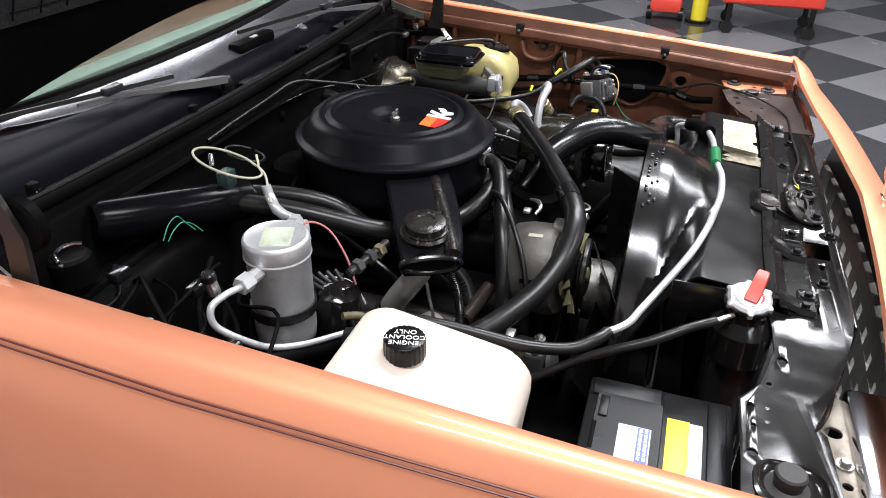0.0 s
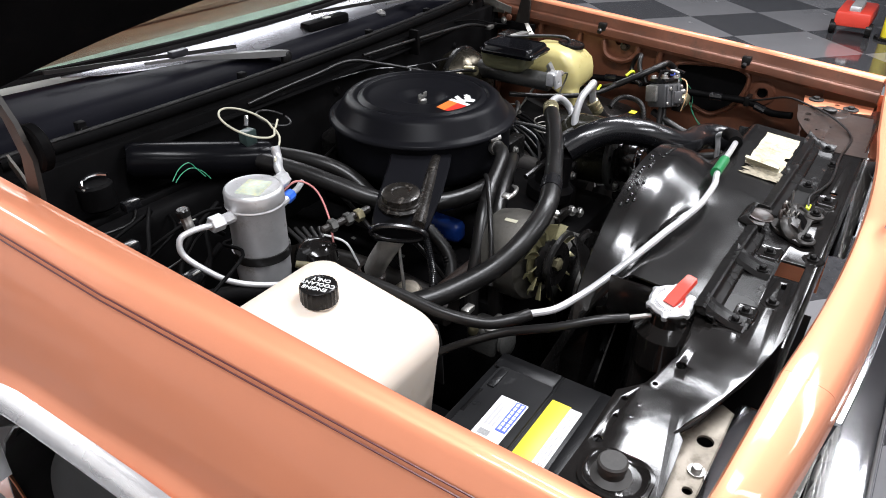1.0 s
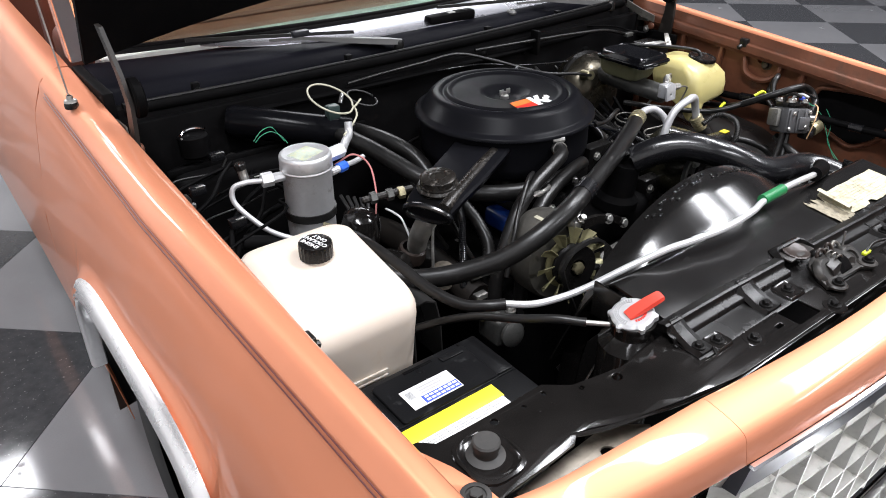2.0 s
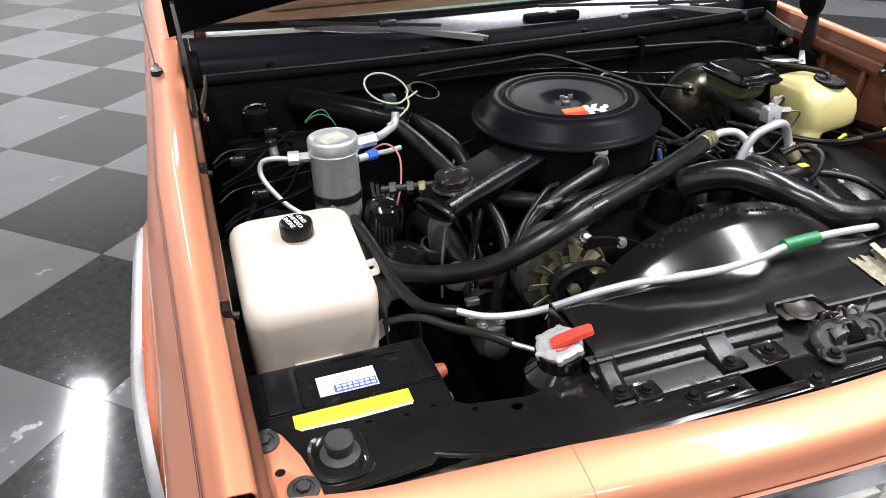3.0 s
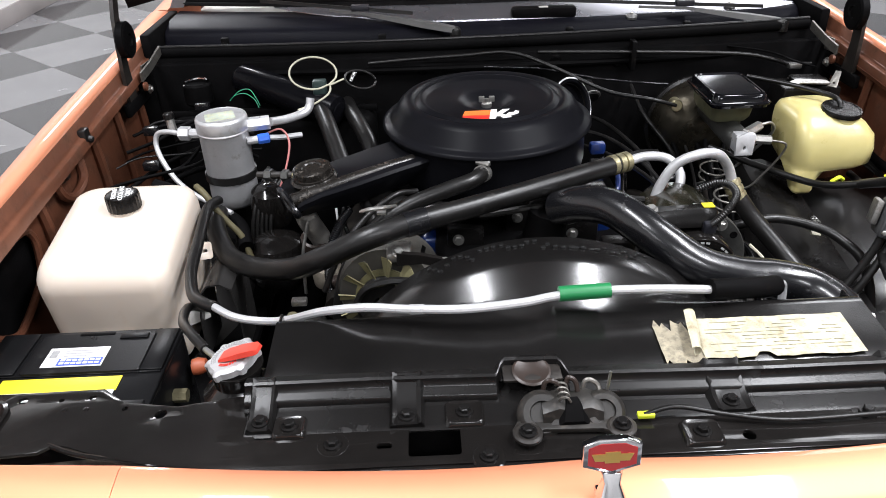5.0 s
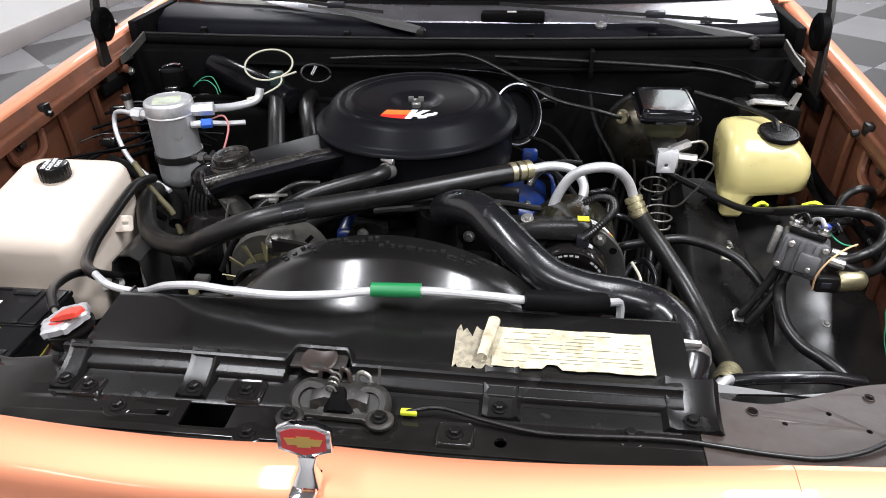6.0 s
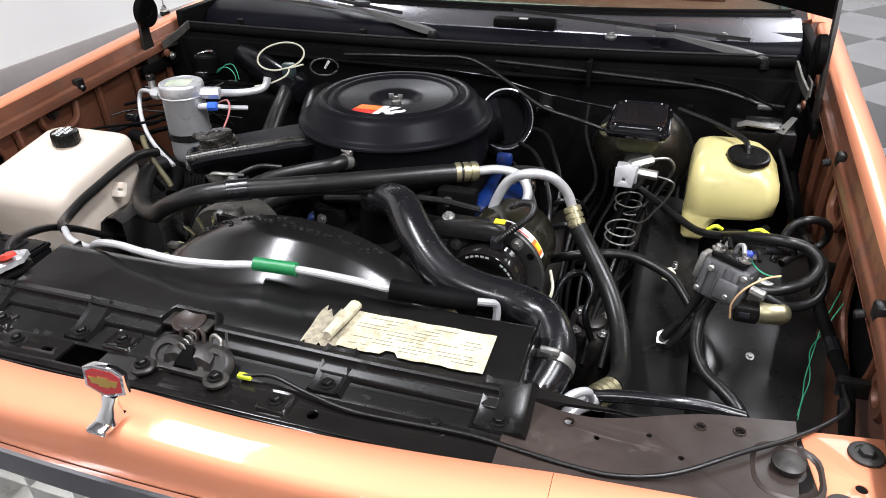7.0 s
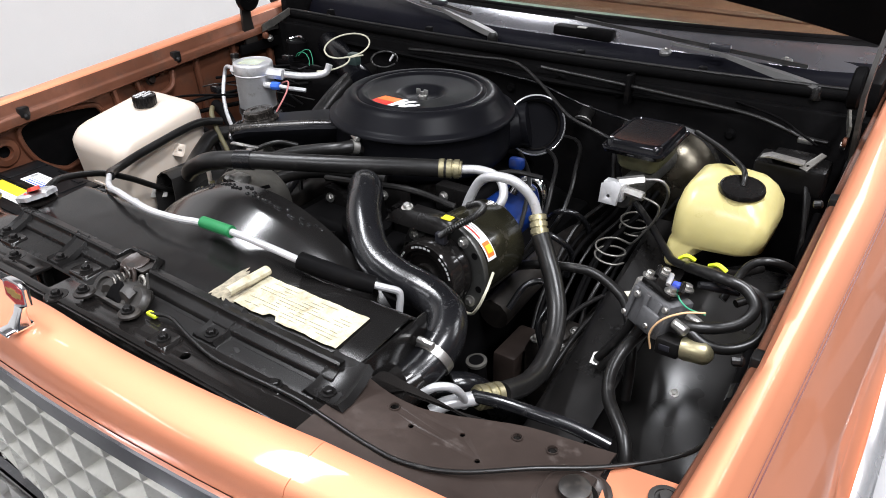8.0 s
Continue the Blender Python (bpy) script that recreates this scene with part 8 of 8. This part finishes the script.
for k in range(4):
    hose("body_wire", [(0.46 + 0.02 * k, 1.07, 0.74), (0.47 + 0.015 * k, 0.95, 0.70), (0.45 + 0.02 * k, 0.8, 0.67), (0.40 + 0.03 * k, 0.66, 0.66), (0.39 + 0.03 * k, 0.52, 0.62)], 0.0045, RUBBER, "black wires running down the frame", "wiring", 8, 6)
gear = thing("steering_gear", (0.39, 0.62, 0.5), "greasy dark steering gear beside the engine", "steering gear")
part("gear_case", loft(bmesh.new(), [[(x, y, z) for x, y in rounded(0.392, 0.622, 0.085 * k, 0.11 * k, 0.025)] for z, k in ((0.50, 0.9), (0.52, 1.0), (0.615, 1.0), (0.635, 0.85), (0.640, 0.5))]), RUSTYDARK, gear)
part("gear_cap", lathem((0.392, 0.612, 0.638), (0, 0, 1), [(0.024, 0), (0.024, 0.008), (0.018, 0.012), (0, 0.012)], 20), RUSTYDARK, gear)
for k in range(4):
    share("bolt", BOLT_STEEL, gear, (0.392 + 0.032 * math.cos(0.8 + 1.57 * k), 0.612 + 0.038 * math.sin(0.8 + 1.57 * k), 0.639))
part("steering_shaft", rodm((0.398, 0.67, 0.60), (0.47, 1.08, 0.70), 0.011, 12, 0.002), RUSTYDARK, gear)
part("motor_mount", boxm((0.30, 0.56, 0.50), (0.345, 0.66, 0.60), 0.008), RUSTY, gear)
bm = bmesh.new()
grid(bm, [[(0.438, y, 0.56), (0.448, y, 0.668 + (y - 0.53) * 0.28), (0.462, y, 0.684 + (y - 0.53) * 0.28), (0.50, y, 0.692 + (y - 0.53) * 0.26), (0.545, y, 0.694 + (y - 0.53) * 0.2)] for y in (0.235, 0.30, 0.36, 0.44, 0.48, 0.55, 0.65, 0.75, 0.85)])
thicken(bm, 0.002)
part("wheelhouse_apron", bm, SATIN, car, "black sheet apron beside the wheelhouse", 40)
stub = thing("drain_stub", (0.31, 0.50, 0.60), "short black pipe stub with a worn rim", "pipe")
part("stub_pipe", rodm((0.312, 0.505, 0.55), (0.308, 0.498, 0.625), 0.015, 18, 0.002), FLATBLACK, stub)
part("stub_rim", lathem((0.3085, 0.499, 0.619), (-0.05, -0.09, 1), [(0.0125, 0), (0.0175, 0.001), (0.0175, 0.006), (0.0125, 0.007)], 20), STEELDARK, stub)
hose("lower_hose", [(0.20, 0.30, 0.58), (0.27, 0.34, 0.63), (0.315, 0.37, 0.665), (0.355, 0.40, 0.665), (0.37, 0.44, 0.62), (0.36, 0.49, 0.55)], 0.019, GLOSSRUBBER, "black lower radiator hose beside the fan shroud", "hose", 14, 8)
hose("firewall_cable", [(-0.02, 1.075, 0.905), (0.10, 1.06, 0.902), (0.20, 1.035, 0.888), (0.28, 1.02, 0.880), (0.36, 1.02, 0.872)], 0.0022, GLOSSRUBBER, "thin shiny cable along the firewall", "cable", 6, 8)
hose("firewall_cable", [(0.50, 1.09, 0.925), (0.58, 1.07, 0.915), (0.63, 1.045, 0.900), (0.66, 1.02, 0.895)], 0.0022, FLATBLACK, "thin black cable on the firewall", "cable", 6, 8)
hose("firewall_tube", [(0.10, 1.075, 0.932), (0.30, 1.072, 0.925), (0.45, 1.07, 0.918), (0.54, 1.068, 0.911), (0.60, 1.066, 0.897), (0.625, 1.064, 0.890), (0.67, 1.060, 0.889)], 0.0044, RUBBER, "thin black tube clipped along the firewall", "pipe", 8, 8)
part("tube_clip", boxm((0.292, 1.062, 0.888), (0.302, 1.090, 0.948), 0.002), FLATBLACK, bpy.data.objects["firewall_tube"])
part("tube_end", boxm((0.622, 1.052, 0.882), (0.648, 1.068, 0.892), 0.002), STEEL, bpy.data.objects["firewall_tube"], "small bright end bracket")
ringed = thing("ringed_hose_end", (0.212, 1.06, 0.842), "black hose end with a bright steel ring", "hose fitting")
part("hose_end", tubem([(0.208, 1.088, 0.852), (0.210, 1.075, 0.850), (0.212, 1.062, 0.846), (0.213, 1.050, 0.838)], 0.015, 14, 4), RUBBER, ringed)
part("steel_ring", lathem((0.213, 1.056, 0.842), (0.05, -0.80, -0.6), [(0.0165, 0), (0.0190, 0.001), (0.0190, 0.003), (0.0165, 0.004)], 24), STEEL, ringed)
for k, (x, z) in enumerate(((-0.14, 0.90), (0.02, 0.87), (0.14, 0.91), (0.27, 0.90), (0.50, 0.86), (-0.58, 0.80))):
    grommet = thing("firewall_grommet", (x, 1.09, z), "black rubber grommet in the firewall", "grommet", "firewall grommets")
    part("grommet_ring", lathem((x, 1.091, z), (0, -1, 0), [(0, 0), (0.011, 0), (0.0115, 0.002), (0.008, 0.004), (0.006, 0.008), (0, 0.008)], 16), FLATBLACK, grommet)
frame_rail = thing("chassis_rail", (0, 0.4, 0.45), "black chassis crossmember and rails below the engine", "chassis")
for s in (-1, 1):
    part("rail", boxm((s * 0.42 - 0.05, 0.10, 0.36), (s * 0.42 + 0.05, 1.10, 0.48), 0.008), FLATBLACK, frame_rail)
    part("apron", boxm((s * 0.60 - 0.13, 0.20, 0.50), (s * 0.60 + 0.13, 1.09, 0.505), 0.001), FLATBLACK, frame_rail)
part("crossmember", boxm((-0.5, 0.40, 0.28), (0.5, 0.60, 0.40), 0.01), FLATBLACK, frame_rail)
part("undertray", boxm((-0.70, 0.075, 0.25), (0.70, 1.10, 0.255)), FLATBLACK, frame_rail)
part("rust_patch", boxm((0.41, 0.60, 0.49), (0.48, 0.70, 0.56), 0.01), RUSTY, frame_rail)

# ---- things standing in the showroom ----
chest = thing("tool_cart", (4.95, -0.2, 0), "low red steel tool cart on legs and casters", "tool cart")
part("cabinet", boxm((4.72, -0.56, 0.22), (5.20, 0.13, 0.55), 0.015), RED, chest)
for k in range(2):
    drawer = part("drawer", boxm((4.705, -0.54, 0.235 + 0.15 * k), (4.722, 0.11, 0.37 + 0.15 * k), 0.004), RED, chest)
    part("pull", boxm((4.694, -0.45, 0.345 + 0.15 * k), (4.706, 0.02, 0.358 + 0.15 * k), 0.003), ALU, drawer)
for x in (4.76, 5.16):
    for y in (-0.50, 0.07):
        part("leg", boxm((x - 0.018, y - 0.018, 0.08), (x + 0.018, y + 0.018, 0.22), 0.003), SATIN, chest)
        part("caster", lathem((x - 0.015, y, 0.045), (1, 0, 0), [(0, 0), (0.045, 0), (0.045, 0.03), (0, 0.03)], 20), RUBBER, chest)
stand = thing("safety_post", (5.05, 0.33, 0), "yellow painted steel post", "post")
part("post", rodm((5.05, 0.28, 0.0), (5.05, 0.28, 1.0), 0.06, 20, 0.01), YELLOW_INK, stand)
part("post_base", rodm((5.05, 0.28, 0.0), (5.05, 0.28, 0.02), 0.10, 20, 0.004), SATIN, stand)
jack = thing("floor_jack", (5.1, 0.5, 0), "red and grey floor jack", "jack")
part("jack_body", boxm((4.98, 0.42, 0.06), (5.42, 0.66, 0.17), 0.02), RED, jack)
part("jack_arm", boxm((5.0, 0.50, 0.16), (5.28, 0.58, 0.21), 0.015), ALU, jack)
for y in (0.42, 0.66):
    part("jack_wheel", lathem((5.02, y - 0.02, 0.05), (0, 1, 0), [(0, 0), (0.05, 0), (0.05, 0.04), (0, 0.04)], 18), SATIN, jack)

# ---- checkered floor, tile by tile ----
floor = part("floor", boxm((WEST - 0.2, SOUTH - 0.2, -0.2), (EAST + 0.2, NORTH + 0.2, -0.0042)), GROUT, None, "glossy grey and charcoal checkered tile floor", kind="structure")
SIDE = 0.6096
SKEW = 47.7  # degrees between the tiles and the car
turned = Matrix.Rotation(radians(SKEW), 4, "Z")
tile_mesh = []
for mat in (TILELIGHT, TILEDARK):
    bm = box(bmesh.new(), (-SIDE / 2 + 0.0006, -SIDE / 2 + 0.0006, -0.0042), (SIDE / 2 - 0.0006, SIDE / 2 - 0.0006, 0.0), 0.0008, 1, None)
    bmesh.ops.transform(bm, matrix=turned, verts=bm.verts)
    mesh = bpy.data.meshes.new("tile")
    bm.to_mesh(mesh)
    bm.free()
    mesh.materials.append(mat)
    tile_mesh.append(mesh)
u, v = Vector((math.cos(radians(SKEW)), math.sin(radians(SKEW)), 0)) * SIDE, Vector((-math.sin(radians(SKEW)), math.cos(radians(SKEW)), 0)) * SIDE
spots = []
for i in range(-24, 25):
    for j in range(-24, 25):
        c = Vector((-1.61, 2.668, 0)) + u * (i + 0.5) + v * (j + 0.5)
        if WEST - 0.4 < c.x < EAST + 0.4 and SOUTH - 0.4 < c.y < NORTH + 0.4:
            reach = SIDE * 0.73
            inside = WEST + reach < c.x < EAST - reach and SOUTH + reach < c.y < NORTH - reach
            spots.append(((c - Vector((-1.0, 3.0, 0))).length, (i + j) % 2, c, inside))
spots.sort(key=lambda s: s[0])
whole = [s for s in spots if s[3]][:300]
for _, dark, c, _ in whole:
    ob = new("tile", tile_mesh[dark])
    ob.parent, ob.location = floor, c
picked = {id(s) for s in whole}
for dark in (0, 1):
    bm = bmesh.new()
    for s in spots:
        if s[1] == dark and id(s) not in picked:
            box(bm, (-SIDE / 2 + 0.0006, -SIDE / 2 + 0.0006, -0.0042), (SIDE / 2 - 0.0006, SIDE / 2 - 0.0006, 0.0), 0.0, 1, Matrix.Translation(s[2]) @ turned)
    for place, out in (((WEST, 0, 0), (-1, 0, 0)), ((EAST, 0, 0), (1, 0, 0)), ((0, SOUTH, 0), (0, -1, 0)), ((0, NORTH, 0), (0, 1, 0))):  # cut along the walls
        bmesh.ops.bisect_plane(bm, geom=bm.verts[:] + bm.edges[:] + bm.faces[:], plane_co=place, plane_no=out, clear_outer=True)
    part("far_tiles", bm, (TILELIGHT, TILEDARK)[dark], floor, kind="stuff")
